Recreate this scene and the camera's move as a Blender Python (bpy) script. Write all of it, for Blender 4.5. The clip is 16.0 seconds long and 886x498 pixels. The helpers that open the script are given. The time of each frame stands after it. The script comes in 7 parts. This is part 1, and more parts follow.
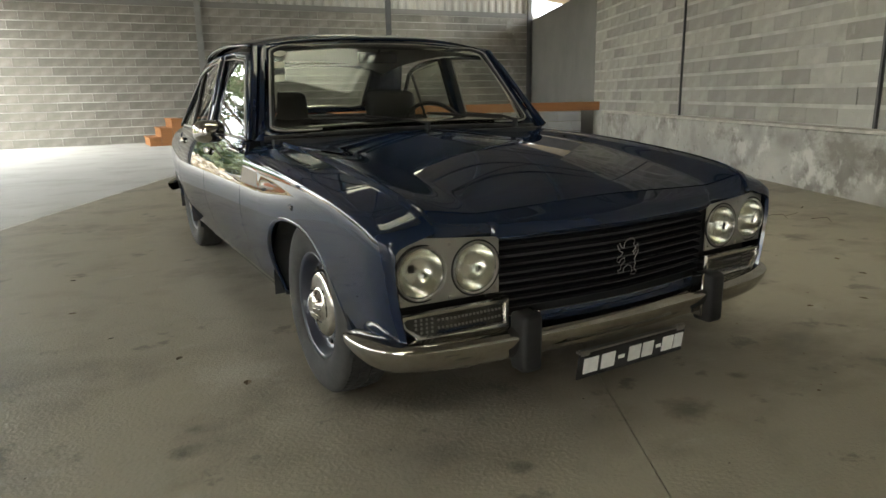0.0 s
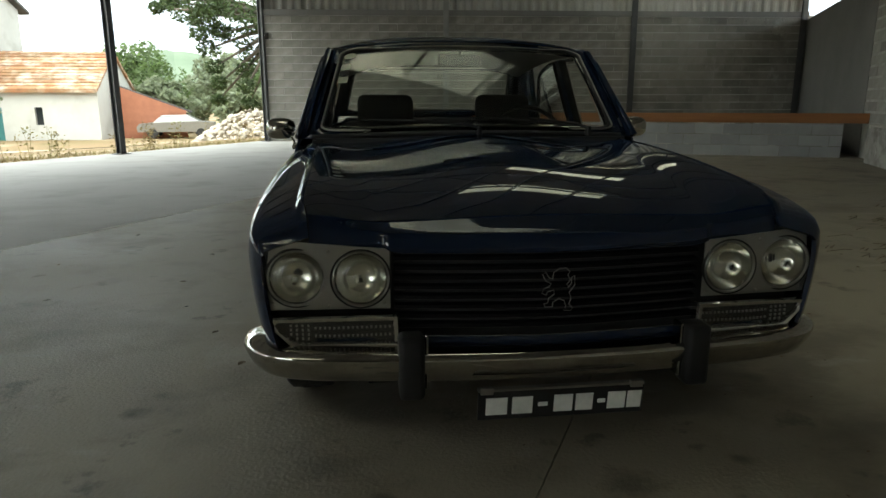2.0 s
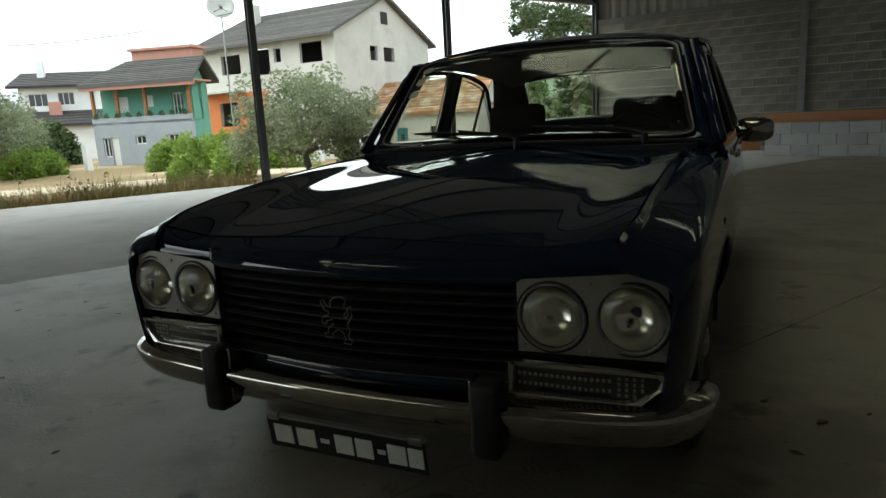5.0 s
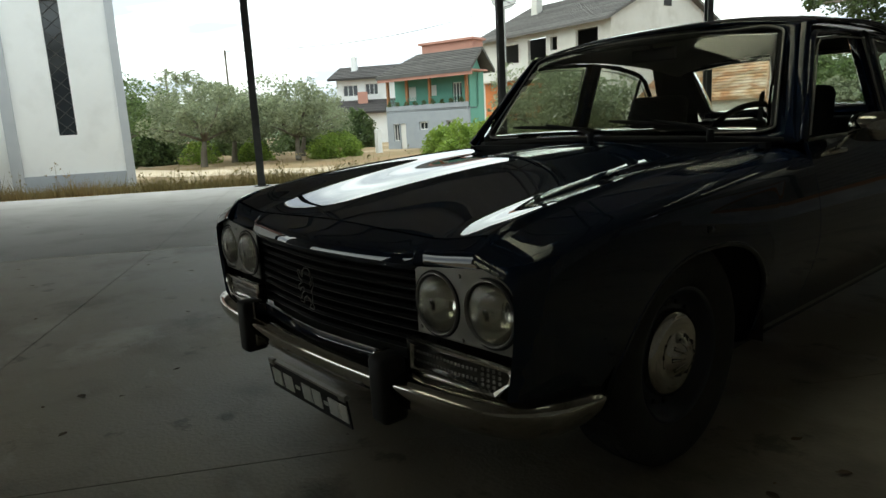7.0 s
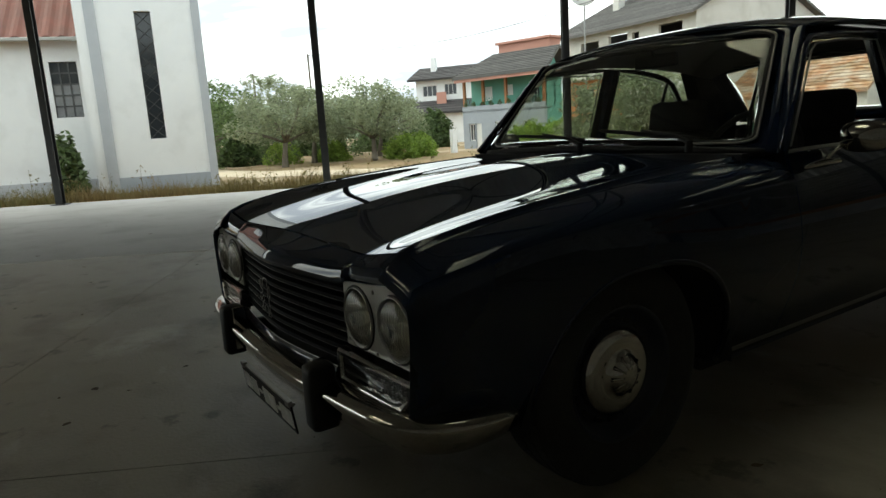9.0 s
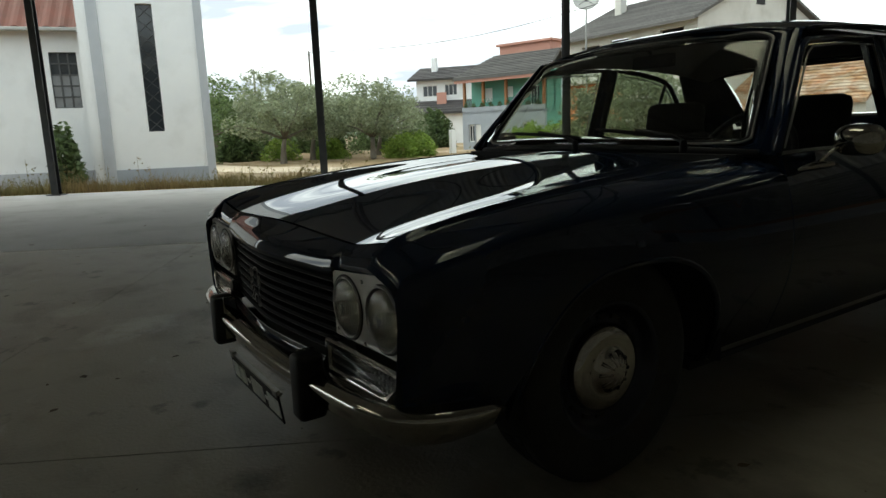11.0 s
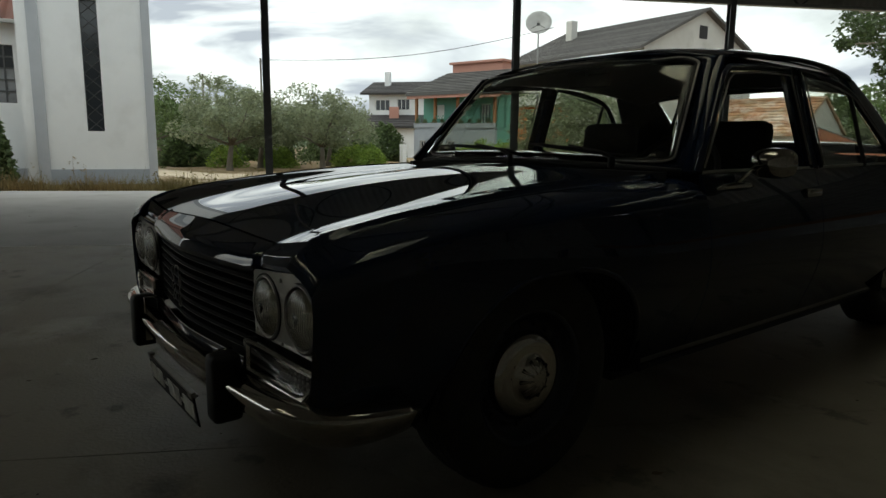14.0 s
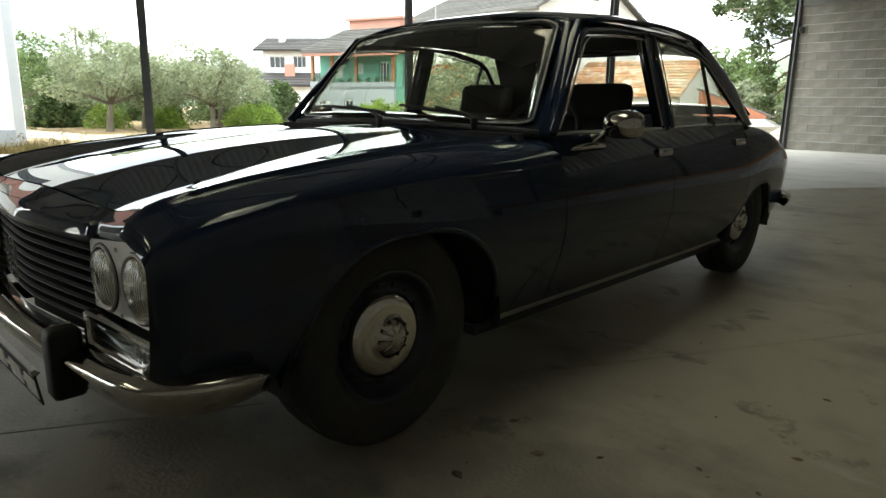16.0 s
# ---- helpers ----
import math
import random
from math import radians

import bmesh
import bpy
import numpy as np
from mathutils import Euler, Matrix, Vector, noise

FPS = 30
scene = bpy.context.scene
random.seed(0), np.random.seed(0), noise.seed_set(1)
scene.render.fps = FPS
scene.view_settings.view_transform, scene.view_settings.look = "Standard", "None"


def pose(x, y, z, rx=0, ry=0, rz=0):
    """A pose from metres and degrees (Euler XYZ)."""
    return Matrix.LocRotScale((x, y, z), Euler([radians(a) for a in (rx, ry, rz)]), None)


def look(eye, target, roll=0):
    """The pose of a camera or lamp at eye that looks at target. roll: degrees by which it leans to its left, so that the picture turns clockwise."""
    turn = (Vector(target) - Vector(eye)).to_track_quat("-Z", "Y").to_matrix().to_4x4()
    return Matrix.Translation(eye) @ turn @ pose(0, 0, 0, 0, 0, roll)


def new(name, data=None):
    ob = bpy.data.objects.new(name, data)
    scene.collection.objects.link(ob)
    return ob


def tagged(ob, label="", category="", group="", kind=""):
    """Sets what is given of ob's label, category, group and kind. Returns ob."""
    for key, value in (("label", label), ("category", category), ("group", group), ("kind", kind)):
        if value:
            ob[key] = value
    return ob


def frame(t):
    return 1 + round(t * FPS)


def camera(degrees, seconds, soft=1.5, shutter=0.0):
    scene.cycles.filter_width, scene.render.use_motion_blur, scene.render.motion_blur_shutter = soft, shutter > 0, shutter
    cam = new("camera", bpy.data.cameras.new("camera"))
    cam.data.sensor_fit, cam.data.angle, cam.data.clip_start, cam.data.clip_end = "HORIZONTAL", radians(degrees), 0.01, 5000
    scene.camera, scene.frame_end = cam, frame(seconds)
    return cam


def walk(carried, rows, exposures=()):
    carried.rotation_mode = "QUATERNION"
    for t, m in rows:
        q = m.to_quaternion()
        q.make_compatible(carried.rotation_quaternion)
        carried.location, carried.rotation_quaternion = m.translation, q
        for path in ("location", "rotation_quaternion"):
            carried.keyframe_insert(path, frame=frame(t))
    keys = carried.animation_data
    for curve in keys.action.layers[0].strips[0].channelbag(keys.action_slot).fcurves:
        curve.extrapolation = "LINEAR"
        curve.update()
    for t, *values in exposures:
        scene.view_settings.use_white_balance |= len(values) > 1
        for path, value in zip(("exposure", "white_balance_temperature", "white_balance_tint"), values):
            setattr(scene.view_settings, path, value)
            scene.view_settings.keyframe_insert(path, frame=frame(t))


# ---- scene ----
cam = camera(68.3, 16.0)
PATH = [
    (0, (-1.442, -3.475, 1.017), (-0.481, -1.783, 0.556), -1.2),
    (0.5, (-1.233, -3.544, 1.01), (-0.416, -1.778, 0.548), 0.0),
    (1, (-1.021, -3.508, 0.98), (-0.384, -1.682, 0.472), 1.3),
    (1.5, (-0.769, -3.57, 0.98), (-0.286, -1.684, 0.525), 0.6),
    (2, (-0.485, -3.661, 0.997), (-0.248, -1.724, 0.56), -0.1),
    (2.5, (-0.239, -3.649, 0.968), (-0.162, -1.704, 0.51), -1.4),
    (3, (0.039, -3.663, 0.968), (-0.097, -1.717, 0.524), -3.3),
    (3.5, (0.326, -3.664, 0.981), (-0.032, -1.748, 0.534), -2.5),
    (3.7, (0.405, -3.629, 0.968), (-0.032, -1.727, 0.532), -2.1),
    (6, (1.352, -3.122, 0.968), (0.124, -1.587, 0.6), -3.3),
    (6.5, (1.561, -3.055, 0.969), (0.137, -1.707, 0.573), -2.5),
    (7, (1.662, -2.925, 0.956), (0.159, -1.659, 0.58), -2.9),
    (7.5, (1.76, -2.789, 0.981), (0.183, -1.611, 0.626), -3.4),
    (8, (1.889, -2.675, 0.972), (0.236, -1.617, 0.588), -1.7),
    (8.5, (1.911, -2.647, 0.983), (0.261, -1.58, 0.611), -3.6),
    (10.8, (1.923, -2.63, 0.964), (0.272, -1.547, 0.643), -2.5),
    (11, (1.921, -2.63, 0.96), (0.276, -1.553, 0.596), -2.1),
    (11.5, (1.922, -2.63, 0.967), (0.27, -1.539, 0.681), -1.0),
    (12, (1.921, -2.622, 0.966), (0.281, -1.499, 0.746), -1.0),
    (12.5, (1.915, -2.627, 0.958), (0.284, -1.49, 0.743), -1.1),
    (13, (1.917, -2.631, 0.948), (0.282, -1.508, 0.698), -0.5),
    (13.5, (1.918, -2.621, 0.935), (0.297, -1.486, 0.645), 0.1),
    (14, (1.961, -2.587, 0.931), (0.402, -1.376, 0.611), 0.6),
    (14.5, (2.017, -2.553, 0.928), (0.529, -1.269, 0.554), 0.9),
    (15, (2.045, -2.527, 0.935), (0.633, -1.172, 0.523), 0.6),
    (15.5, (2.054, -2.514, 0.935), (0.671, -1.14, 0.489), 0.6),
    (16, (2.058, -2.499, 0.939), (0.711, -1.086, 0.505), 0.8),
]
EXPOSURES = [(0, 3.9, 6800, 3), (0.5, 3.7, 6800, 3), (1.0, 3.2, 6600, -1), (1.5, 2.55, 6500, -2), (2.0, 2.45, 6500, -3), (2.5, 3.05, 6500, -4), (3.0, 3.2, 6500, -5), (3.5, 2.8, 6400, -4), (6.0, 1.55, 6400, -4), (7.0, 1.6, 6500, -4), (8.0, 1.6, 6600, -3), (8.5, 1.6, 6600, -3), (11.0, 1.4, 6500, -3), (12.5, 1.75, 6600, -2), (13.0, 1.65, 6600, -2), (13.5, 1.05, 6600, -1), (14.0, 0.8, 6600, -1), (14.5, 2.0, 6600, -1), (15.0, 2.6, 6600, -1), (16.0, 2.85, 6600, -1)]
walk(cam, [(t, look(e, g, r)) for t, e, g, r in PATH], exposures=EXPOSURES)

# ---- world and sun: bright overcast sky ----
world = bpy.data.worlds.new("sky")
scene.world = world
world.use_nodes = True
wn = world.node_tree.nodes
wl = world.node_tree.links
sky = wn.new("ShaderNodeTexSky")
sky.sky_type = "NISHITA"
sky.sun_disc = False
SUN_EL, SUN_AZ = radians(48), radians(250)
sky.sun_elevation, sky.sun_rotation = SUN_EL, SUN_AZ
sky.air_density, sky.dust_density, sky.ozone_density = 1.0, 4.0, 1.0
tc = wn.new("ShaderNodeTexCoord")
cl = wn.new("ShaderNodeTexNoise")
cl.inputs["Scale"].default_value, cl.inputs["Detail"].default_value = 3.0, 6.0
cmap = wn.new("ShaderNodeMapping")
cmap.inputs["Scale"].default_value = (1, 1, 3)
ramp = wn.new("ShaderNodeValToRGB")
ramp.color_ramp.elements[0].position, ramp.color_ramp.elements[1].position = 0.33, 0.62
mixs = wn.new("ShaderNodeMix")
mixs.data_type = "RGBA"
hsv = wn.new("ShaderNodeHueSaturation")
hsv.inputs["Saturation"].default_value = 0.35
wl.new(tc.outputs["Generated"], cmap.inputs["Vector"])
wl.new(cmap.outputs["Vector"], cl.inputs["Vector"])
wl.new(cl.outputs["Fac"], ramp.inputs["Fac"])
wl.new(ramp.outputs["Color"], mixs.inputs["Factor"])
wl.new(sky.outputs["Color"], hsv.inputs["Color"])
wl.new(hsv.outputs["Color"], mixs.inputs["A"])
mixs.inputs["B"].default_value = (9.8, 10.0, 10.3, 1)
# grey undersides of the heavier clouds
cl2 = wn.new("ShaderNodeTexNoise")
cl2.inputs["Scale"].default_value, cl2.inputs["Detail"].default_value, cl2.inputs["Distortion"].default_value = 2.6, 5.0, 0.6
cmap2 = wn.new("ShaderNodeMapping")
cmap2.inputs["Scale"].default_value, cmap2.inputs["Location"].default_value = (1, 1, 4.5), (0.7, 0.2, 0.4)
ramp2 = wn.new("ShaderNodeValToRGB")
ramp2.color_ramp.elements[0].position, ramp2.color_ramp.elements[1].position = 0.46, 0.61
mix2 = wn.new("ShaderNodeMix")
mix2.data_type = "RGBA"
wl.new(tc.outputs["Generated"], cmap2.inputs["Vector"])
wl.new(cmap2.outputs["Vector"], cl2.inputs["Vector"])
wl.new(cl2.outputs["Fac"], ramp2.inputs["Fac"])
wl.new(ramp2.outputs["Color"], mix2.inputs["Factor"])
wl.new(mixs.outputs["Result"], mix2.inputs["A"])
mix2.inputs["B"].default_value = (3.3, 3.5, 4.1, 1)
wl.new(mix2.outputs["Result"], wn["Background"].inputs["Color"])
wn["Background"].inputs["Strength"].default_value = 0.1
sun = new("sun", bpy.data.lights.new("sun", "SUN"))
sun.data.energy, sun.data.angle, sun.data.color = 0.9, radians(75), (1.0, 0.96, 0.9)
sun.matrix_world = look((0, 0, 30), (30 * math.sin(SUN_AZ) * -0.9, 30 * math.cos(SUN_AZ) * -0.9, 0))

# ---- materials ----
def material(name, color, rough=0.6, metal=0.0, spec=0.5, coat=0.0, color2=None, scale=4.0, bump=0.0, bump_scale=60.0, rough_var=0.0, color3=None, scale3=40.0, amount3=0.35, contrast=0.25, space="Object", stretch=(1, 1, 1)):
    m = bpy.data.materials.new(name)
    m.use_nodes = True
    n, l = m.node_tree.nodes, m.node_tree.links
    b = n["Principled BSDF"]
    b.inputs["Base Color"].default_value = (*color, 1)
    b.inputs["Roughness"].default_value, b.inputs["Metallic"].default_value = rough, metal
    b.inputs["Specular IOR Level"].default_value = spec
    if coat:
        b.inputs["Coat Weight"].default_value, b.inputs["Coat Roughness"].default_value = coat, 0.015
    if color2 or bump or rough_var or color3:
        tex = n.new("ShaderNodeTexCoord")
        mp = n.new("ShaderNodeMapping")
        mp.inputs["Scale"].default_value = stretch
        l.new(tex.outputs[space], mp.inputs["Vector"])
    last = None
    if color2:
        a = n.new("ShaderNodeTexNoise")
        a.inputs["Scale"].default_value, a.inputs["Detail"].default_value, a.inputs["Roughness"].default_value = scale, 7, 0.6
        r = n.new("ShaderNodeMapRange")
        r.inputs["From Min"].default_value, r.inputs["From Max"].default_value = 0.5 - contrast, 0.5 + contrast
        mx = n.new("ShaderNodeMix")
        mx.data_type = "RGBA"
        mx.inputs["A"].default_value, mx.inputs["B"].default_value = (*color, 1), (*color2, 1)
        l.new(mp.outputs["Vector"], a.inputs["Vector"])
        l.new(a.outputs["Fac"], r.inputs["Value"])
        l.new(r.outputs["Result"], mx.inputs["Factor"])
        last = mx.outputs["Result"]
        if rough_var:
            q = n.new("ShaderNodeMapRange")
            q.inputs["To Min"].default_value, q.inputs["To Max"].default_value = rough - rough_var, min(1, rough + rough_var)
            l.new(a.outputs["Fac"], q.inputs["Value"])
            l.new(q.outputs["Result"], b.inputs["Roughness"])
    if color3:
        a3 = n.new("ShaderNodeTexNoise")
        a3.inputs["Scale"].default_value, a3.inputs["Detail"].default_value = scale3, 5
        r3 = n.new("ShaderNodeMapRange")
        r3.inputs["From Min"].default_value, r3.inputs["From Max"].default_value, r3.inputs["To Max"].default_value = 0.52, 0.72, amount3
        m3 = n.new("ShaderNodeMix")
        m3.data_type = "RGBA"
        m3.inputs["A"].default_value, m3.inputs["B"].default_value = (*color, 1), (*color3, 1)
        l.new(mp.outputs["Vector"], a3.inputs["Vector"])
        l.new(a3.outputs["Fac"], r3.inputs["Value"])
        l.new(r3.outputs["Result"], m3.inputs["Factor"])
        if last:
            l.new(last, m3.inputs["A"])
        last = m3.outputs["Result"]
    if last:
        l.new(last, b.inputs["Base Color"])
    if bump:
        g = n.new("ShaderNodeTexNoise")
        g.inputs["Scale"].default_value, g.inputs["Detail"].default_value = bump_scale, 6
        u = n.new("ShaderNodeBump")
        u.inputs["Strength"].default_value, u.inputs["Distance"].default_value = bump, 0.01
        l.new(mp.outputs["Vector"], g.inputs["Vector"])
        l.new(g.outputs["Fac"], u.inputs["Height"])
        l.new(u.outputs["Normal"], b.inputs["Normal"])
    return m


def random_tint(m, low, high):
    """Varies the base colour's value from object to object and piece to piece."""
    n, l = m.node_tree.nodes, m.node_tree.links
    b = n["Principled BSDF"]
    info, geo = n.new("ShaderNodeObjectInfo"), n.new("ShaderNodeNewGeometry")
    add = n.new("ShaderNodeMath")
    add.operation = "ADD"
    frac = n.new("ShaderNodeMath")
    frac.operation = "FRACT"
    l.new(info.outputs["Random"], add.inputs[0])
    l.new(geo.outputs["Random Per Island"], add.inputs[1])
    l.new(add.outputs[0], frac.inputs[0])
    r = n.new("ShaderNodeMapRange")
    r.inputs["To Min"].default_value, r.inputs["To Max"].default_value = low, high
    l.new(frac.outputs[0], r.inputs["Value"])
    h = n.new("ShaderNodeHueSaturation")
    l.new(r.outputs["Result"], h.inputs["Value"])
    if b.inputs["Base Color"].links:
        l.new(b.inputs["Base Color"].links[0].from_socket, h.inputs["Color"])
    else:
        h.inputs["Color"].default_value = b.inputs["Base Color"].default_value
    l.new(h.outputs["Color"], b.inputs["Base Color"])
    return m


def glass(name, tint=(1, 1, 1), rough=0.0, ior=1.45):
    m = bpy.data.materials.new(name)
    m.use_nodes = True
    b = m.node_tree.nodes["Principled BSDF"]
    b.inputs["Base Color"].default_value = (*tint, 1)
    b.inputs["Transmission Weight"].default_value, b.inputs["Roughness"].default_value, b.inputs["IOR"].default_value = 1, rough, ior
    return m


M_PAINT = material("navy_car_paint", (0.0058, 0.0115, 0.027), 0.6, 0.0, 0.0, 1.0, color2=(0.007, 0.014, 0.033), scale=3)
M_PAINT.node_tree.nodes["Principled BSDF"].inputs["Coat IOR"].default_value = 1.52
M_UNDER = material("dark_underbody", (0.025, 0.025, 0.025), 0.8, bump=0.2)
M_CHROME = material("chrome", (0.52, 0.505, 0.47), 0.06, 1.0, color2=(0.42, 0.405, 0.37), scale=25, rough_var=0.05, color3=(0.30, 0.24, 0.17), scale3=90, amount3=0.25)
M_TRIM = material("brushed_trim", (0.38, 0.37, 0.345), 0.36, 1.0, color2=(0.29, 0.28, 0.265), scale=30, rough_var=0.08)
M_SILVER = material("silver_lamp_panel", (0.42, 0.41, 0.38), 0.32, 0.85, color2=(0.34, 0.33, 0.31), scale=12, rough_var=0.06)
M_BLACK = material("black_plastic", (0.013, 0.013, 0.014), 0.5, 0.0, 0.25, color2=(0.02, 0.02, 0.02), scale=20, bump=0.05)
M_RUBBER = material("tyre_rubber", (0.024, 0.024, 0.023), 0.75, 0.0, 0.3, color2=(0.045, 0.043, 0.040), scale=18, bump=0.15, bump_scale=90)
M_SEAT = material("dark_seat_cloth", (0.018, 0.018, 0.02), 0.9, color2=(0.03, 0.03, 0.034), scale=30, bump=0.3, bump_scale=300)
M_LINER = material("grey_headliner", (0.16, 0.155, 0.14), 0.9, bump=0.1, bump_scale=200)
M_GLASS = glass("car_glass", (0.87, 0.90, 0.85))
M_LENS = glass("lamp_lens", (0.97, 0.97, 0.95), 0.03)
M_WHITE = material("white_lettering", (0.75, 0.75, 0.72), 0.5, color2=(0.6, 0.6, 0.58), scale=40)
M_CONC = material("worn_concrete_floor", (0.225, 0.203, 0.157), 0.54, 0.0, 0.45, color2=(0.285, 0.258, 0.205), scale=0.9, bump=0.3, bump_scale=70, rough_var=0.2, color3=(0.11, 0.10, 0.082), scale3=3.2, amount3=0.4)
M_APRON = material("pale_concrete_apron", (0.375, 0.37, 0.36), 0.78, 0.0, 0.3, color2=(0.45, 0.445, 0.435), scale=0.6, bump=0.12, bump_scale=30, rough_var=0.12, color3=(0.27, 0.26, 0.24), scale3=1.7, amount3=0.5)
def weather(m, marks):
    """Lays marks (colour, scale, low, high, amount, stretch) over a material's base colour: stains, scuffs, specks."""
    n, l = m.node_tree.nodes, m.node_tree.links
    b = n["Principled BSDF"]
    tex = n.new("ShaderNodeTexCoord")
    for color, scale, low, high, amount, stretch in marks:
        mp = n.new("ShaderNodeMapping")
        mp.inputs["Scale"].default_value = stretch
        mp.inputs["Location"].default_value = (scale, 2 * scale, 0)
        t = n.new("ShaderNodeTexNoise")
        t.inputs["Scale"].default_value, t.inputs["Detail"].default_value, t.inputs["Roughness"].default_value = scale, 8, 0.65
        r = n.new("ShaderNodeMapRange")
        r.inputs["From Min"].default_value, r.inputs["From Max"].default_value, r.inputs["To Max"].default_value = low, high, amount
        mx = n.new("ShaderNodeMix")
        mx.data_type = "RGBA"
        mx.inputs["B"].default_value = (*color, 1)
        l.new(tex.outputs["Object"], mp.inputs["Vector"])
        l.new(mp.outputs["Vector"], t.inputs["Vector"])
        l.new(t.outputs["Fac"], r.inputs["Value"])
        l.new(r.outputs["Result"], mx.inputs["Factor"])
        l.new(b.inputs["Base Color"].links[0].from_socket, mx.inputs["A"])
        l.new(mx.outputs["Result"], b.inputs["Base Color"])
    return m


weather(M_CONC, (((0.085, 0.075, 0.06), 0.75, 0.52, 0.64, 0.6, (1, 1.4, 1)), ((0.34, 0.32, 0.28), 2.3, 0.60, 0.70, 0.55, (1, 2.2, 1)), ((0.05, 0.045, 0.04), 3.4, 0.60, 0.66, 0.6, (1, 1, 1)), ((0.04, 0.038, 0.035), 38, 0.69, 0.73, 0.8, (1, 1, 1)), ((0.36, 0.34, 0.30), 55, 0.68, 0.72, 0.5, (1, 1, 1))))
def stains(m, spots):
    """Single blots on the floor (x, y, radius, colour, amount) with ragged edges."""
    n, l = m.node_tree.nodes, m.node_tree.links
    b = n["Principled BSDF"]
    tex, t = n.new("ShaderNodeTexCoord"), n.new("ShaderNodeTexNoise")
    t.inputs["Scale"].default_value, t.inputs["Detail"].default_value, t.inputs["Roughness"].default_value = 7, 8, 0.7
    l.new(tex.outputs["Object"], t.inputs["Vector"])
    for x, y, radius, color, amount in spots:
        d, a, r, mx = n.new("ShaderNodeVectorMath"), n.new("ShaderNodeMath"), n.new("ShaderNodeMapRange"), n.new("ShaderNodeMix")
        d.operation, a.operation, mx.data_type = "DISTANCE", "MULTIPLY_ADD", "RGBA"
        d.inputs[1].default_value = (x, y, 0)
        a.inputs[1].default_value = radius * 2.4
        r.inputs["From Min"].default_value, r.inputs["From Max"].default_value = radius * 2.0, radius * 1.3
        r.inputs["To Max"].default_value = amount
        mx.inputs["B"].default_value = (*color, 1)
        l.new(tex.outputs["Object"], d.inputs[0])
        l.new(t.outputs["Fac"], a.inputs[0])
        l.new(d.outputs["Value"], a.inputs[2])
        l.new(a.outputs["Value"], r.inputs["Value"])
        l.new(r.outputs["Result"], mx.inputs["Factor"])
        l.new(b.inputs["Base Color"].links[0].from_socket, mx.inputs["A"])
        l.new(mx.outputs["Result"], b.inputs["Base Color"])
    return m


# the pale blots paint worn concrete together with the sheen lying on it
OIL, SCUFF_SHEEN = (0.055, 0.048, 0.038), (0.42, 0.40, 0.36)
stains(M_CONC, ((-1.26, -1.58, 0.07, OIL, 0.8), (-1.20, -1.44, 0.05, OIL, 0.6), (0.21, -2.17, 0.13, OIL, 0.7), (2.88, -0.84, 0.16, OIL, 0.8), (0.57, -2.08, 0.05, OIL, 0.7), (-0.45, -2.15, 0.05, OIL, 0.7), (0.93, -1.56, 0.07, OIL, 0.6), (-1.76, -1.80, 0.25, OIL, 0.6), (-2.67, -2.12, 0.30, OIL, 0.5), (5.76, 0.42, 0.3, OIL, 0.5), (-1.01, -1.05, 0.22, SCUFF_SHEEN, 0.35), (-1.75, -2.15, 0.30, SCUFF_SHEEN, 0.6), (-1.60, -2.35, 0.22, SCUFF_SHEEN, 0.5), (-2.3, -2.4, 0.2, SCUFF_SHEEN, 0.4)))
weather(M_APRON, (((0.33, 0.32, 0.30), 0.5, 0.52, 0.66, 0.5, (1, 2, 1)), ((0.16, 0.155, 0.14), 30, 0.70, 0.74, 0.6, (1, 1, 1))))
M_BLOCK = random_tint(material("grey_concrete_block", (0.20, 0.19, 0.17), 0.9, color2=(0.27, 0.26, 0.235), scale=2.2, bump=0.5, bump_scale=45, color3=(0.36, 0.35, 0.32), scale3=5, amount3=0.35), 0.84, 1.14)
weather(M_BLOCK, (((0.50, 0.49, 0.46), 1.6, 0.60, 0.70, 0.6, (1.6, 1.6, 0.8)), ((0.08, 0.078, 0.07), 0.7, 0.50, 0.66, 0.55, (1, 1, 1)), ((0.05, 0.048, 0.045), 42, 0.66, 0.72, 0.6, (1, 1, 1))))
M_BLOCKPALE = weather(random_tint(material("pale_grey_concrete_block", (0.30, 0.29, 0.265), 0.9, color2=(0.36, 0.35, 0.32), scale=2.2, bump=0.5, bump_scale=45, color3=(0.45, 0.44, 0.41), scale3=5, amount3=0.35), 0.78, 1.2), (((0.58, 0.57, 0.54), 1.6, 0.58, 0.68, 0.6, (1.6, 1.6, 0.8)), ((0.15, 0.145, 0.13), 0.9, 0.54, 0.68, 0.5, (1, 1, 1)), ((0.07, 0.068, 0.06), 42, 0.66, 0.72, 0.6, (1, 1, 1))))
M_MORTARDARK = material("grey_mortar", (0.50, 0.49, 0.465), 0.95, color2=(0.22, 0.215, 0.20), scale=1.3, bump=0.4, bump_scale=50, color3=(0.55, 0.54, 0.51), scale3=1.1, amount3=0.9)
M_MORTAR = material("pale_mortar", (0.56, 0.55, 0.52), 0.95, color2=(0.30, 0.29, 0.27), scale=3, bump=0.4, bump_scale=50)
M_PLASTER = material("stained_cement_render", (0.48, 0.47, 0.44), 0.9, color2=(0.27, 0.26, 0.24), scale=1.4, bump=0.3, bump_scale=25, color3=(0.14, 0.135, 0.12), scale3=2.6, amount3=0.55)
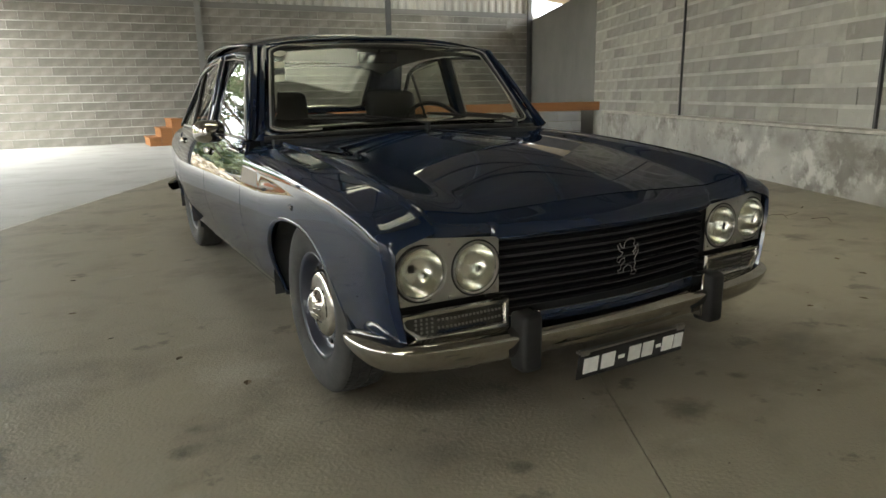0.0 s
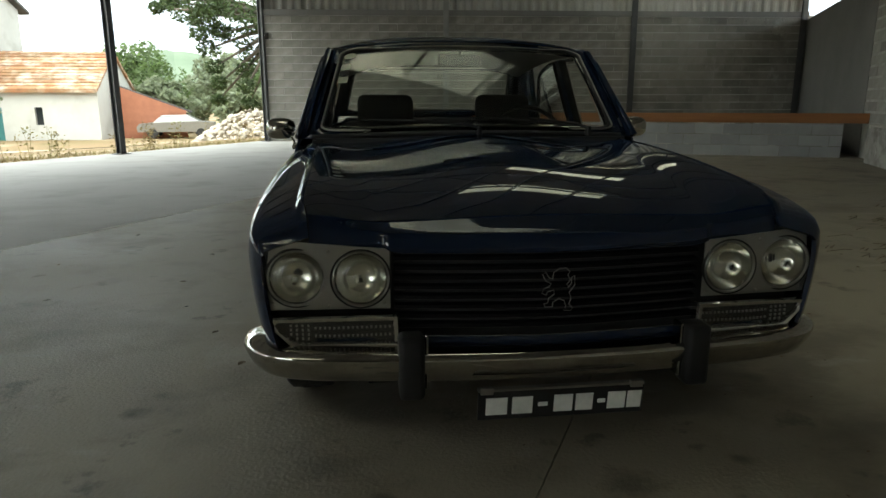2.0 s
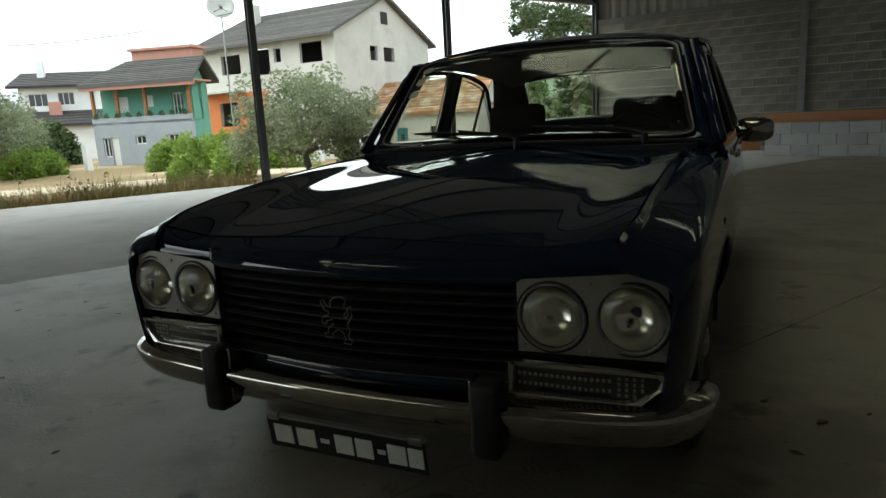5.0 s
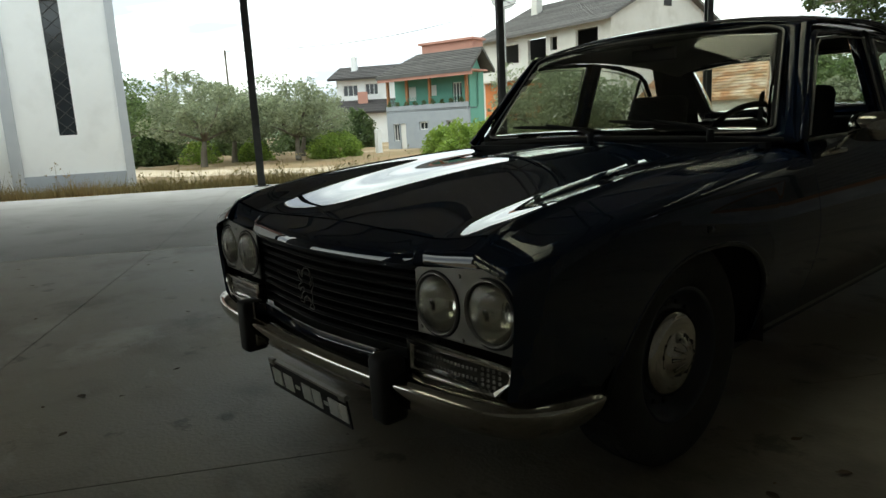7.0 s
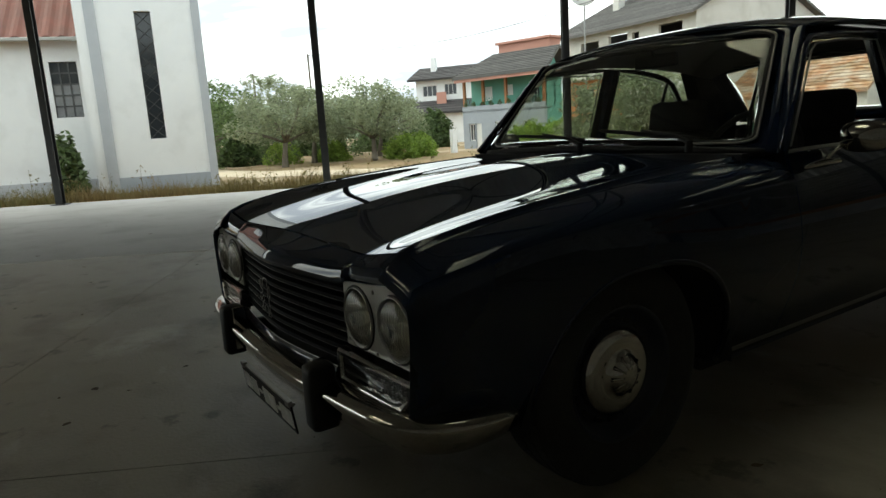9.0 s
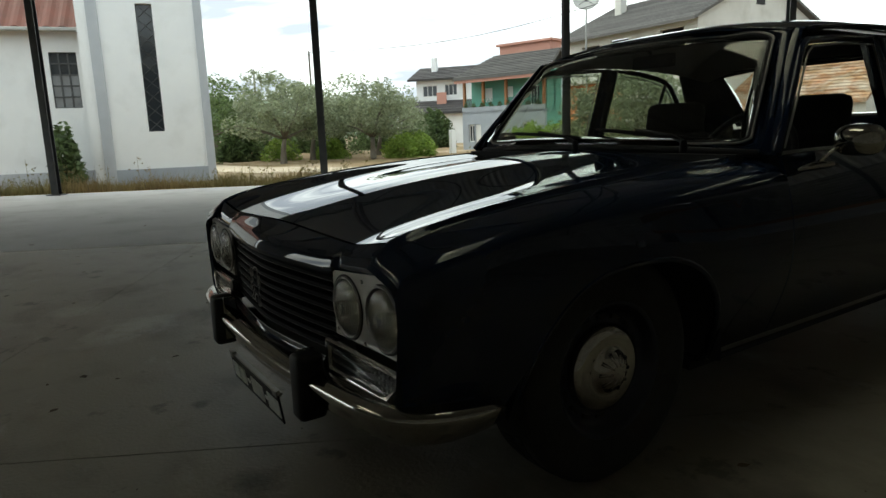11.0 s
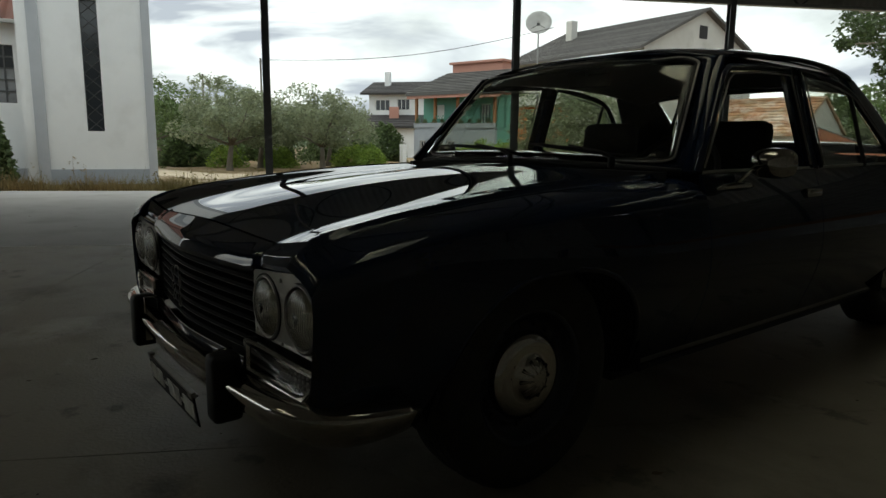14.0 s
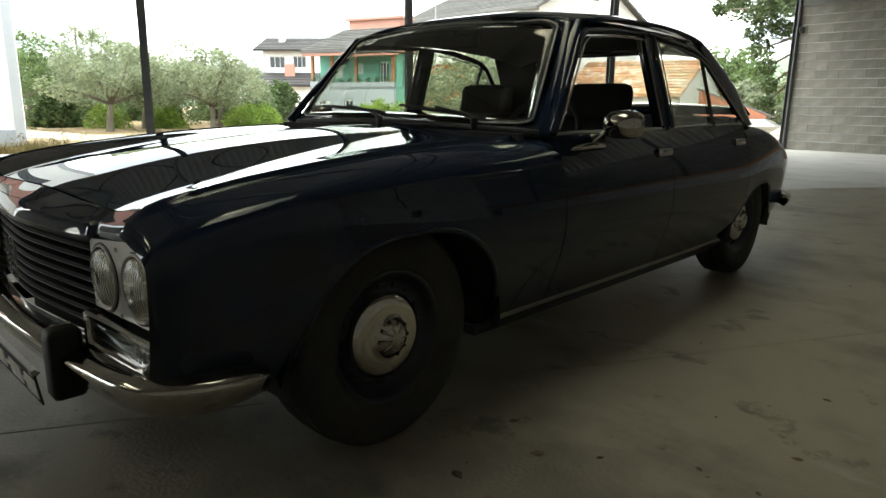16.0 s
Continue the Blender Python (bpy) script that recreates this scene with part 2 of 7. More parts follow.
weather(M_PLASTER, (((0.13, 0.12, 0.10), 1.1, 0.50, 0.60, 0.65, (1, 1, 1.5)), ((0.62, 0.61, 0.58), 2.2, 0.55, 0.62, 0.6, (1, 1, 1)), ((0.10, 0.095, 0.085), 7, 0.60, 0.68, 0.6, (1, 1, 1))))
M_SMOOTH = material("grey_cement_plaster", (0.17, 0.17, 0.165), 0.9, color2=(0.22, 0.215, 0.21), scale=1.1, bump=0.15)
M_STEEL = material("painted_dark_steel", (0.06, 0.065, 0.07), 0.5, 0.3, color2=(0.10, 0.10, 0.10), scale=6, bump=0.1)
M_STEELG = material("grey_painted_steel", (0.22, 0.23, 0.23), 0.5, 0.3, color2=(0.30, 0.30, 0.29), scale=5, bump=0.1)
M_SHEET = material("grey_metal_sheet", (0.42, 0.42, 0.40), 0.5, 0.2, color2=(0.33, 0.33, 0.31), scale=2, bump=0.1)
M_ROOF = material("fibre_cement_sheet", (0.205, 0.20, 0.19), 0.9, color2=(0.27, 0.26, 0.245), scale=2, bump=0.2)
M_WOOD = material("orange_pine_plank", (0.34, 0.15, 0.055), 0.6, color2=(0.26, 0.11, 0.04), scale=9, stretch=(0.2, 4, 4), bump=0.2)


def translucent(name, color):
    m = bpy.data.materials.new(name)
    m.use_nodes = True
    b = m.node_tree.nodes["Principled BSDF"]
    b.inputs["Base Color"].default_value = (*color, 1)
    b.inputs["Transmission Weight"].default_value, b.inputs["Roughness"].default_value, b.inputs["IOR"].default_value = 0.75, 0.6, 1.05
    return m


M_SKYLIGHT = translucent("translucent_roof_sheet", (0.66, 0.63, 0.48))


M_RIM = material("dark_blue_steel_rim", (0.01, 0.014, 0.03), 0.4, 0.2, 0.5, 0.3, color2=(0.02, 0.022, 0.03), scale=12)
M_HUB = material("worn_hubcap_chrome", (0.60, 0.58, 0.54), 0.10, 1.0, color2=(0.48, 0.46, 0.42), scale=14, rough_var=0.07)
M_REPEAT = glass("clear_repeater", (0.9, 0.9, 0.85), 0.15)
M_LAMPGLASS = glass("ribbed_lamp_glass", (0.98, 0.98, 0.95), 0.05)
M_SIGFRAME = material("signal_frame_chrome", (0.72, 0.71, 0.68), 0.16, 1.0, color2=(0.6, 0.59, 0.56), scale=25, rough_var=0.05)
_n, _l = M_LAMPGLASS.node_tree.nodes, M_LAMPGLASS.node_tree.links
_t, _w, _b = _n.new("ShaderNodeTexCoord"), _n.new("ShaderNodeTexWave"), _n.new("ShaderNodeBump")
_w.inputs["Scale"].default_value, _w.inputs["Distortion"].default_value = 40, 0.6
_b.inputs["Strength"].default_value, _b.inputs["Distance"].default_value = 0.14, 0.004
_l.new(_t.outputs["Object"], _w.inputs["Vector"])
_l.new(_w.outputs["Fac"], _b.inputs["Height"])
_l.new(_b.outputs["Normal"], _n["Principled BSDF"].inputs["Normal"])
M_REFLECT = material("lamp_reflector", (0.78, 0.78, 0.73), 0.16, 1.0)
M_MIRROR = material("mirror_glass", (0.9, 0.9, 0.9), 0.0, 1.0)
M_TAIL = material("red_lamp_plastic", (0.3, 0.012, 0.01), 0.15)
M_STICKER = material("pale_sticker", (0.55, 0.57, 0.46), 0.7, color2=(0.4, 0.42, 0.34), scale=30)
M_SIGBACK = material("signal_backing", (0.045, 0.043, 0.036), 0.5, 0.2, color2=(0.03, 0.029, 0.025), scale=30)


# ---- building helpers ----
def link(name, bm, mat, smooth=False):
    me = bpy.data.meshes.new(name)
    bmesh.ops.recalc_face_normals(bm, faces=bm.faces[:])
    bm.to_mesh(me)
    bm.free()
    if smooth:
        for p in me.polygons:
            p.use_smooth = True
    me.materials.append(mat)
    return new(name, me)


def part(name, bm, mat, parent, label="", smooth=False):
    ob = link(name, bm, mat, smooth)
    ob.parent = parent
    return tagged(ob, label)


def thing(name, label, category, loc=(0, 0, 0), rz=0, group="", kind=""):
    e = new(name)
    e.matrix_world = pose(*loc, 0, 0, rz)
    e.empty_display_size = 0.1
    return tagged(e, label, category, group, kind)


def box(bm, lo, hi, m=None, bev=0.0):
    c = [(a + b) / 2 for a, b in zip(lo, hi)]
    s = [abs(b - a) for a, b in zip(lo, hi)]
    mat = Matrix.Translation(c) @ Matrix.Diagonal((*s, 1))
    r = bmesh.ops.create_cube(bm, size=1, matrix=mat)
    if bev:
        es = list({e for v in r["verts"] for e in v.link_edges})
        r2 = bmesh.ops.bevel(bm, geom=es, offset=bev, segments=2, affect="EDGES", profile=0.5)
        vs = list({v for f in r2["faces"] for v in f.verts} | {v for v in r["verts"] if v.is_valid})
    else:
        vs = r["verts"]
    if m is not None:
        bmesh.ops.transform(bm, matrix=m, verts=vs)
    return bm


def boxed(lo, hi, m=None, bev=0.0):
    return box(bmesh.new(), lo, hi, m, bev)


def tube(bm, pts, r, n=8, closed=False, cap=True):
    pts = [Vector(p) for p in pts]
    rings = []
    k = len(pts)
    up = Vector((0, 0, 1))
    for i, p in enumerate(pts):
        a = pts[(i - 1) % k] if closed or i > 0 else p
        b = pts[(i + 1) % k] if closed or i < k - 1 else p
        t = (b - a).normalized()
        u = t.cross(up)
        if u.length < 1e-3:
            u = t.cross(Vector((1, 0, 0)))
        u.normalize()
        w = u.cross(t)
        rr = r[i] if isinstance(r, (list, tuple)) else r
        rings.append([bm.verts.new(p + (u * math.cos(j * math.tau / n) + w * math.sin(j * math.tau / n)) * rr) for j in range(n)])
    for i in range(k if closed else k - 1):
        A, B = rings[i], rings[(i + 1) % k]
        for j in range(n):
            bm.faces.new((A[j], A[(j + 1) % n], B[(j + 1) % n], B[j]))
    if cap and not closed:
        bm.faces.new(rings[0])
        bm.faces.new(rings[-1])
    return bm


def grid_faces(bm, rows, close_u=False):
    vs = [[bm.verts.new(p) for p in r] for r in rows]
    for i in range(len(vs) - 1):
        for j in range(len(vs[0]) - (0 if close_u else 1)):
            q = (vs[i][j], vs[i][(j + 1) % len(vs[0])], vs[i + 1][(j + 1) % len(vs[0])], vs[i + 1][j])
            bm.faces.new(q)
    return vs


def lathe(bm, profile, n=40, axis="x"):
    """profile: (radius, offset along the axis)."""
    rows = []
    for r, o in profile:
        ring = []
        for j in range(n):
            a = j * math.tau / n
            c, s = r * math.cos(a), r * math.sin(a)
            ring.append((o, c, s) if axis == "x" else (c, o, s) if axis == "y" else (c, s, o))
        rows.append(ring)
    return grid_faces(bm, rows, close_u=True)


def prism(bm, poly, z0, z1):
    a = [bm.verts.new((x, y, z0)) for x, y in poly]
    b = [bm.verts.new((x, y, z1)) for x, y in poly]
    bm.faces.new(a)
    bm.faces.new(b)
    for i in range(len(a)):
        j = (i + 1) % len(a)
        bm.faces.new((a[i], a[j], b[j], b[i]))
    return bm


def curve(x, xs, ys):
    """Smooth interpolation through given stations."""
    n = len(xs)
    if x <= xs[0]:
        return ys[0]
    if x >= xs[-1]:
        return ys[-1]
    i = max(k for k in range(n - 1) if xs[k] <= x)
    h = xs[i + 1] - xs[i]
    t = (x - xs[i]) / h

    def slope(k):
        if k == 0:
            return (ys[1] - ys[0]) / (xs[1] - xs[0])
        if k == n - 1:
            return (ys[-1] - ys[-2]) / (xs[-1] - xs[-2])
        return (ys[k + 1] - ys[k - 1]) / (xs[k + 1] - xs[k - 1])
    return (2 * t**3 - 3 * t**2 + 1) * ys[i] + (t**3 - 2 * t**2 + t) * h * slope(i) + (3 * t**2 - 2 * t**3) * ys[i + 1] + (t**3 - t**2) * h * slope(i + 1)


def steps(a, b, n):
    return [a + (b - a) * i / n for i in range(n + 1)]


# ---- the hall: open on one long side, columns every 4.68 m ----
UX, UY = math.cos(radians(61)), math.sin(radians(61))     # along the open side, towards the back
VX, VY = UY, -UX                                            # into the hall
OX, OY = -5.24, 10.35                                       # a column foot on the open side
BAY, DEEP = 4.68, 13.4


def hall(u, v, z=0.0):
    return (OX + u * UX + v * VX, OY + u * UY + v * VY, z)


HALL = Matrix(((UX, VX, 0, OX), (UY, VY, 0, OY), (0, 0, 1, 0), (0, 0, 0, 1)))
K = (11.44, 13.37)                 # far corner of the skewed back wall
B0 = hall(BAY, 0)[:2]


def tri_roof(v):
    """Underside of the roof over the hall."""
    return 4.55 + 1.5 * (1 - abs(v - DEEP / 2) / (DEEP / 2 + 0.6))


def hall_box(bm, u0, u1, v0, v1, z0, z1):
    return box(bm, (u0, v0, z0), (u1, v1, z1), HALL)


U_BACK, U_FRONT = 11.5, -4.2 * BAY


def ground_z(x, y):
    u, v = (x - OX) * UX + (y - OY) * UY, (x - OX) * VX + (y - OY) * VY

    def soft(t):
        t = min(1, max(0, t))
        return t * t * (3 - 2 * t)
    return -0.06 - 0.32 * soft((-0.35 - v) / 5.5) - 0.55 * soft((u + 2) / 12) * soft((-v - 5) / 10) + 0.03 * noise.noise((x * 0.4, y * 0.4, 0)) * soft((-0.35 - v) / 2)


def build_ground():
    """One sheet, fine near the hall and coarse to the horizon."""
    bm = bmesh.new()
    us = [-2500, -600, -200, -80] + steps(-50, 60, 110) + [90, 200, 600, 2500]
    grid_faces(bm, [[(x, y, ground_z(x, y)) for x in us] for y in us])
    g = link("ground", bm, M_GRASS, True)
    tagged(g, "dry grass and bare sandy earth beyond the hall", "ground", kind="structure")


M_GRASS = material("dry_grass_earth", (0.25, 0.155, 0.08), 0.95, color2=(0.17, 0.135, 0.055), scale=0.35, bump=0.6, bump_scale=6, color3=(0.42, 0.34, 0.24), scale3=0.22, amount3=0.9)
build_ground()

# floors
fl = thing("floor", "worn grey concrete hall floor with cracks and oil stains", "floor", kind="structure")
EDGE_V = 6.45
JOINT = 0.0022


def slab(u0, u1, v0, v1, mat, top=0.0, name="slab"):
    bm = bmesh.new()
    hall_box(bm, u0 + JOINT, u1 - JOINT, v0 + JOINT, v1 - JOINT, top - 0.10, top)
    return part(name, bm, mat, fl)


base = bmesh.new()
hall_box(base, U_FRONT - 1, U_BACK + 5, -0.32, DEEP + 2.4, -0.115, -0.012)
part("bedding", base, M_UNDER, fl)
# joints of the inner floor run square to the open side
JV = 10.61
for v0, v1 in ((EDGE_V, JV), (JV, DEEP + 2.2)):
    slab(U_FRONT - 0.9, -14.9, v0, v1, M_CONC)
    slab(-14.9, -9.66, v0, v1, M_CONC)
    slab(-9.66, U_BACK + 4, v0, v1, M_CONC)
slab(U_FRONT - 0.9, -9.66, -0.3, EDGE_V - 0.035, M_APRON, -0.003)
slab(-9.66, U_BACK + 4, -0.3, EDGE_V - 0.035, M_APRON, -0.003)
M_EDGE = material("chipped_slab_edge", (0.62, 0.60, 0.55), 0.8, color2=(0.30, 0.28, 0.24), scale=5, bump=0.5, bump_scale=40)
slab(U_FRONT - 0.9, -9.66, EDGE_V - 0.033, EDGE_V, M_EDGE, 0.001, "slab_edge")
slab(-9.66, U_BACK + 4, EDGE_V - 0.033, EDGE_V, M_EDGE, 0.001, "slab_edge")


# block walls: mortar core with single blocks standing proud of it
BLOCK_MESH = {}


def block_mesh(length, thick, mat, gap):
    key = (round(length, 3), mat.name)
    if key not in BLOCK_MESH:
        bm = bmesh.new()
        box(bm, (0.004, -thick, gap), (length - 0.004, 0.006, 0.202 - gap), None)
        es = [e for e in bm.edges if all(abs(v.co.y + thick) < 1e-5 for v in e.verts)]
        bmesh.ops.bevel(bm, geom=es, offset=0.004, segments=1, affect="EDGES")
        me = bpy.data.meshes.new("block")
        bmesh.ops.recalc_face_normals(bm, faces=bm.faces[:])
        bm.to_mesh(me)
        bm.free()
        me.materials.append(mat)
        BLOCK_MESH[key] = me
    return BLOCK_MESH[key]


def block_wall(wall, m, length, z0, courses, limit, first=0.0, mat=M_BLOCK, gap=0.013):
    """Courses of blocks on the face y=0 of the frame m; the first ones up to limit are pieces of their own."""
    rng = random.Random(len(wall.name) + courses)
    count, rest = 0, bmesh.new()
    cells = []
    for c in range(courses):
        x = -0.25 * (c % 2)
        while x < length - 0.02:
            a, b = max(0, x), min(length, x + 0.5)
            if b - a > 0.06:
                cells.append((a, b, z0 + 0.2 * c))
            x += 0.5
    cells.sort(key=lambda q: abs(q[0] - first))
    for a, b, z in cells:
        sink = rng.uniform(-0.003, 0.003)
        if count < limit:
            ob = new("block", block_mesh(b - a, 0.007, mat, gap))
            ob.parent = wall
            ob.matrix_local = m @ Matrix.Translation((a, sink, z))
            count += 1
        else:
            box(rest, (a + 0.004, -0.007 + sink, z + gap), (b - 0.004, sink + 0.006, z + 0.202 - gap), m)
    if len(rest.verts):
        tagged(part("far_blocks", rest, mat, wall, "grey concrete blocks further along the wall"), kind="stuff")
    else:
        rest.free()


BACK_DIR = (Vector(K) - Vector(B0)).normalized()
BACK_ANG = math.degrees(math.atan2(BACK_DIR.y, BACK_DIR.x))
BACK = pose(B0[0], B0[1], 0, 0, 0, BACK_ANG)
BACK_LEN = (Vector(K) - Vector(B0)).length
wall_back = thing("wall_back", "bare grey concrete block wall with pale smeared mortar", "wall", kind="structure")
part("core", boxed((0, 0, -0.1), (BACK_LEN + 0.2, 0.2, 3.25), BACK), M_MORTARDARK, wall_back)
part("ring_beam", boxed((0, -0.03, 3.2), (BACK_LEN, 0.2, 3.34), BACK, 0.006), M_SMOOTH, wall_back, "grey cement ring beam")
# ribbed sheet above the block wall, up to the roof
bm = bmesh.new()
n = 240
zs = (3.34, 6.3)
rows = [[tuple(BACK @ Vector((BACK_LEN * i / n, 0.10 + (0.02 if (i // 2) % 2 else -0.02), z))) for i in range(n + 1)] for z in zs]
grid_faces(bm, rows)
part("upper_cladding", bm, M_SHEET, wall_back, "pale ribbed metal cladding under the roof")

RIGHT_ANG = 64.5 + 180
RIGHT = pose(K[0], K[1], 0, 0, 0, RIGHT_ANG)     # x runs from the far corner towards the camera's side, face y=0 looks into the hall
RLEN = 34.0
wall_right = thing("wall_right", "grey concrete block wall with heavy pale mortar joints", "wall", kind="structure")
part("core", boxed((6.5, 0, -0.1), (RLEN, 0.2, 6.2), RIGHT), M_MORTAR, wall_right)
part("plaster_panel", boxed((0, -0.012, -0.1), (6.5, 0.2, 3.15), RIGHT), M_SMOOTH, wall_right, "smooth grey cement plaster panel")
part("clerestory_lintel", boxed((0, -0.01, 4.1), (6.5, 0.2, 6.2), RIGHT), M_SMOOTH, wall_right)
plinth = thing("plinth", "low stained cement-rendered plinth along the block wall", "plinth", kind="structure")
part("body", boxed((7.75, -0.22, -0.05), (RLEN, -0.025, 0.60), RIGHT, 0.015), M_PLASTER, plinth)
part("ledge", boxed((7.74, -0.232, 0.602), (RLEN, -0.025, 0.632), RIGHT, 0.008), M_EDGE, plinth, "rough cement ledge")
# steel posts standing at the walls
def wall_post(m, s, z1, mat, w=0.07, flat=1.0, label="grey painted steel post at the block wall"):
    p = thing("wall_post", label, "post", group="posts at the walls")
    p.matrix_world = m @ Matrix.Translation((s, -0.045 * flat, 0)) @ Matrix.Diagonal((1, flat, 1, 1))
    b = bmesh.new()
    box(b, (-w, -0.045, 0), (w, -0.033, z1), None)
    box(b, (-w, 0.012, 0), (w, 0.024, z1), None)
    box(b, (-0.005, -0.033, 0), (0.005, 0.012, z1), None)
    part("profile", b, mat, p)
    part("foot_plate", boxed((-w - 0.03, -0.07, 0), (w + 0.03, 0.035, 0.012)), mat, p)
    return p


wall_post(BACK, 4.76, 4.6, M_STEELG)
wall_post(BACK, 9.72, 4.6, M_STEEL)
wall_post(BACK, 14.3, 4.6, M_STEEL)
wall_post(RIGHT, 10.9, 4.6, M_STEEL, 0.016, 0.4)
wall_post(RIGHT, 15.05, 4.6, M_STEEL, 0.016, 0.4)

# the far short side behind the camera: unseen, its entrance added to let in light
wall_front = thing("wall_front", "unseen block wall closing the hall, with an entrance added to let in light", "wall", kind="structure")
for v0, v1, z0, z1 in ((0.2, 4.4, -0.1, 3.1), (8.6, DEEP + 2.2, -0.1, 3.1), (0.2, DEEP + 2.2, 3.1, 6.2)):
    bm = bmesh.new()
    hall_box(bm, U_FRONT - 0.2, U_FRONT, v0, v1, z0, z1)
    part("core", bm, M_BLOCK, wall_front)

# open side: columns and lattice fascia
def column(u, z1=3.9, mat=None, w=0.062):
    c = thing("column", "dark painted steel column on the open side", "column", hall(u, 0), 61, "columns of the open side")
    b = bmesh.new()
    box(b, (-w, -0.07, 0), (w, -0.055, z1), None)
    box(b, (-w, 0.055, 0), (w, 0.07, z1), None)
    box(b, (-0.006, -0.055, 0), (0.006, 0.055, z1), None)
    part("profile", b, mat or M_STEEL, c)
    part("base_plate", boxed((-0.13, -0.13, 0), (0.13, 0.13, 0.016), None, 0.003), mat or M_STEEL, c)
    return c


for u in (-4 * BAY, -14.05, -9.15, -4.5, -0.1, BAY):
    column(u)

fascia = thing("fascia_beam", "grey sheet fascia over a steel lattice beam above the open side", "beam", kind="structure")
Z_F = 3.75
bm = bmesh.new()
n = 620
L0, L1 = U_FRONT, BAY + 0.1
rows = [[hall(L0 + (L1 - L0) * i / n, -0.13 - (0.012 if (i // 2) % 2 else 0.0), z) for i in range(n + 1)] for z in (Z_F + 0.02, 4.85)]
grid_faces(bm, rows)
part("sheet", bm, M_SHEET, fascia)
bm = bmesh.new()
hall_box(bm, L0, L1, -0.11, 0.03, Z_F - 0.03, Z_F + 0.03)
hall_box(bm, L0, L1, -0.11, 0.03, 4.62, 4.69)
part("chords", bm, M_STEELG, fascia)
k = 0
u = L0
while u < L1 - 1.2:
    bm = bmesh.new()
    a, b = (Z_F, 4.63) if k % 2 == 0 else (4.63, Z_F)
    tube(bm, [hall(u, -0.02, a), hall(u + 1.17, -0.02, b)], 0.018, 6)
    part("diagonal", bm, M_STEEL, fascia)
    u += 1.17
    k += 1

# roof sheets with translucent strips, lattice trusses, purlins
roof = thing("ceiling", "fibre-cement roof sheets with translucent strips on steel trusses", "ceiling", kind="structure")
# translucent sheets: from and to along the hall, from and to across it
# the first two, behind the camera, are unseen and added to brighten the hall
STRIPS = ((-19.0, -17.8, 7.6, 11.2), (-15.3, -14.1, 7.6, 11.2), (-7.7, -6.2, 8.3, 11.2), (-0.3, 0.5, 7.2, 10.2), (3.4, 4.2, 7.1, 10.0), (7.4, 8.2, 7.0, 10.0))


def roof_panels(u0, u1, side, v_lo, v_hi, mat, bm):
    pts = []
    for u in (u0, u1):
        pts.append([hall(u, v, tri_roof(v)) for v in (v_lo, v_hi)])
    low = [bm.verts.new(p) for p in (pts[0][0], pts[0][1], pts[1][1], pts[1][0])]
    up = [bm.verts.new((v.co.x, v.co.y, v.co.z + 0.03)) for v in low]
    bm.faces.new(low)
    bm.faces.new(up)
    for i in range(4):
        bm.faces.new((low[i], low[(i + 1) % 4], up[(i + 1) % 4], up[i]))


solid, clear = bmesh.new(), bmesh.new()
edges_u = [U_FRONT - 0.4] + [u for q in STRIPS for u in q[:2]] + [U_BACK + 5]
MID = DEEP / 2
roof_panels(edges_u[0], edges_u[-1], 0, -0.5, MID, None, solid)
for i in range(len(edges_u) - 1):
    a, b = edges_u[i], edges_u[i + 1]
    if i % 2 == 0:
        roof_panels(a, b, 1, MID, DEEP + 2.4, None, solid)
    else:
        v0, v1 = STRIPS[i // 2][2:]
        roof_panels(a, b, 1, MID, v0, None, solid)
        roof_panels(a, b, 1, v1, DEEP + 2.4, None, solid)
        roof_panels(a, b, 1, v0, v1, None, clear)
part("roof_sheets", solid, M_ROOF, roof)
part("translucent_strips", clear, M_SKYLIGHT, roof, "yellowed translucent roof strips, two of them unseen and added for light").visible_shadow = False
for k in range(-4, 2):
    t = thing("roof_truss", "dark steel lattice truss under the roof", "truss", group="roof trusses")
    u = k * BAY
    bm = bmesh.new()
    tube(bm, [hall(u, 0, 4.5), hall(u, MID, tri_roof(MID) - 0.12), hall(u, DEEP, 4.5)], 0.045, 6)
    part("top_chord", bm, M_STEEL, t)
    bm = bmesh.new()
    tube(bm, [hall(u, 0, 4.0), hall(u, MID, 4.9), hall(u, DEEP, 4.0)], 0.04, 6)
    part("bottom_chord", bm, M_STEEL, t)
    for i in range(10):
        va, vb = DEEP * i / 10, DEEP * (i + 1) / 10
        lo = lambda v: 4.0 + 0.9 * (1 - abs(v - MID) / MID)
        hi = lambda v: 4.5 + (tri_roof(MID) - 0.12 - 4.5) * (1 - abs(v - MID) / MID)
        bm = bmesh.new()
        tube(bm, [hall(u, va, lo(va) if i % 2 else hi(va)), hall(u, vb, hi(vb) if i % 2 else lo(vb))], 0.022, 6)
        part("web", bm, M_STEEL, t)
for j in range(1, 10):
    v = DEEP * j / 10 + 0.3
    p = thing("purlin", "grey steel roof purlin", "purlin", group="purlins")
    bm = bmesh.new()
    hall_box(bm, U_FRONT, U_BACK, v - 0.03, v + 0.03, tri_roof(v) - 0.13, tri_roof(v) - 0.01)
    part("profile", bm, M_STEELG, p)

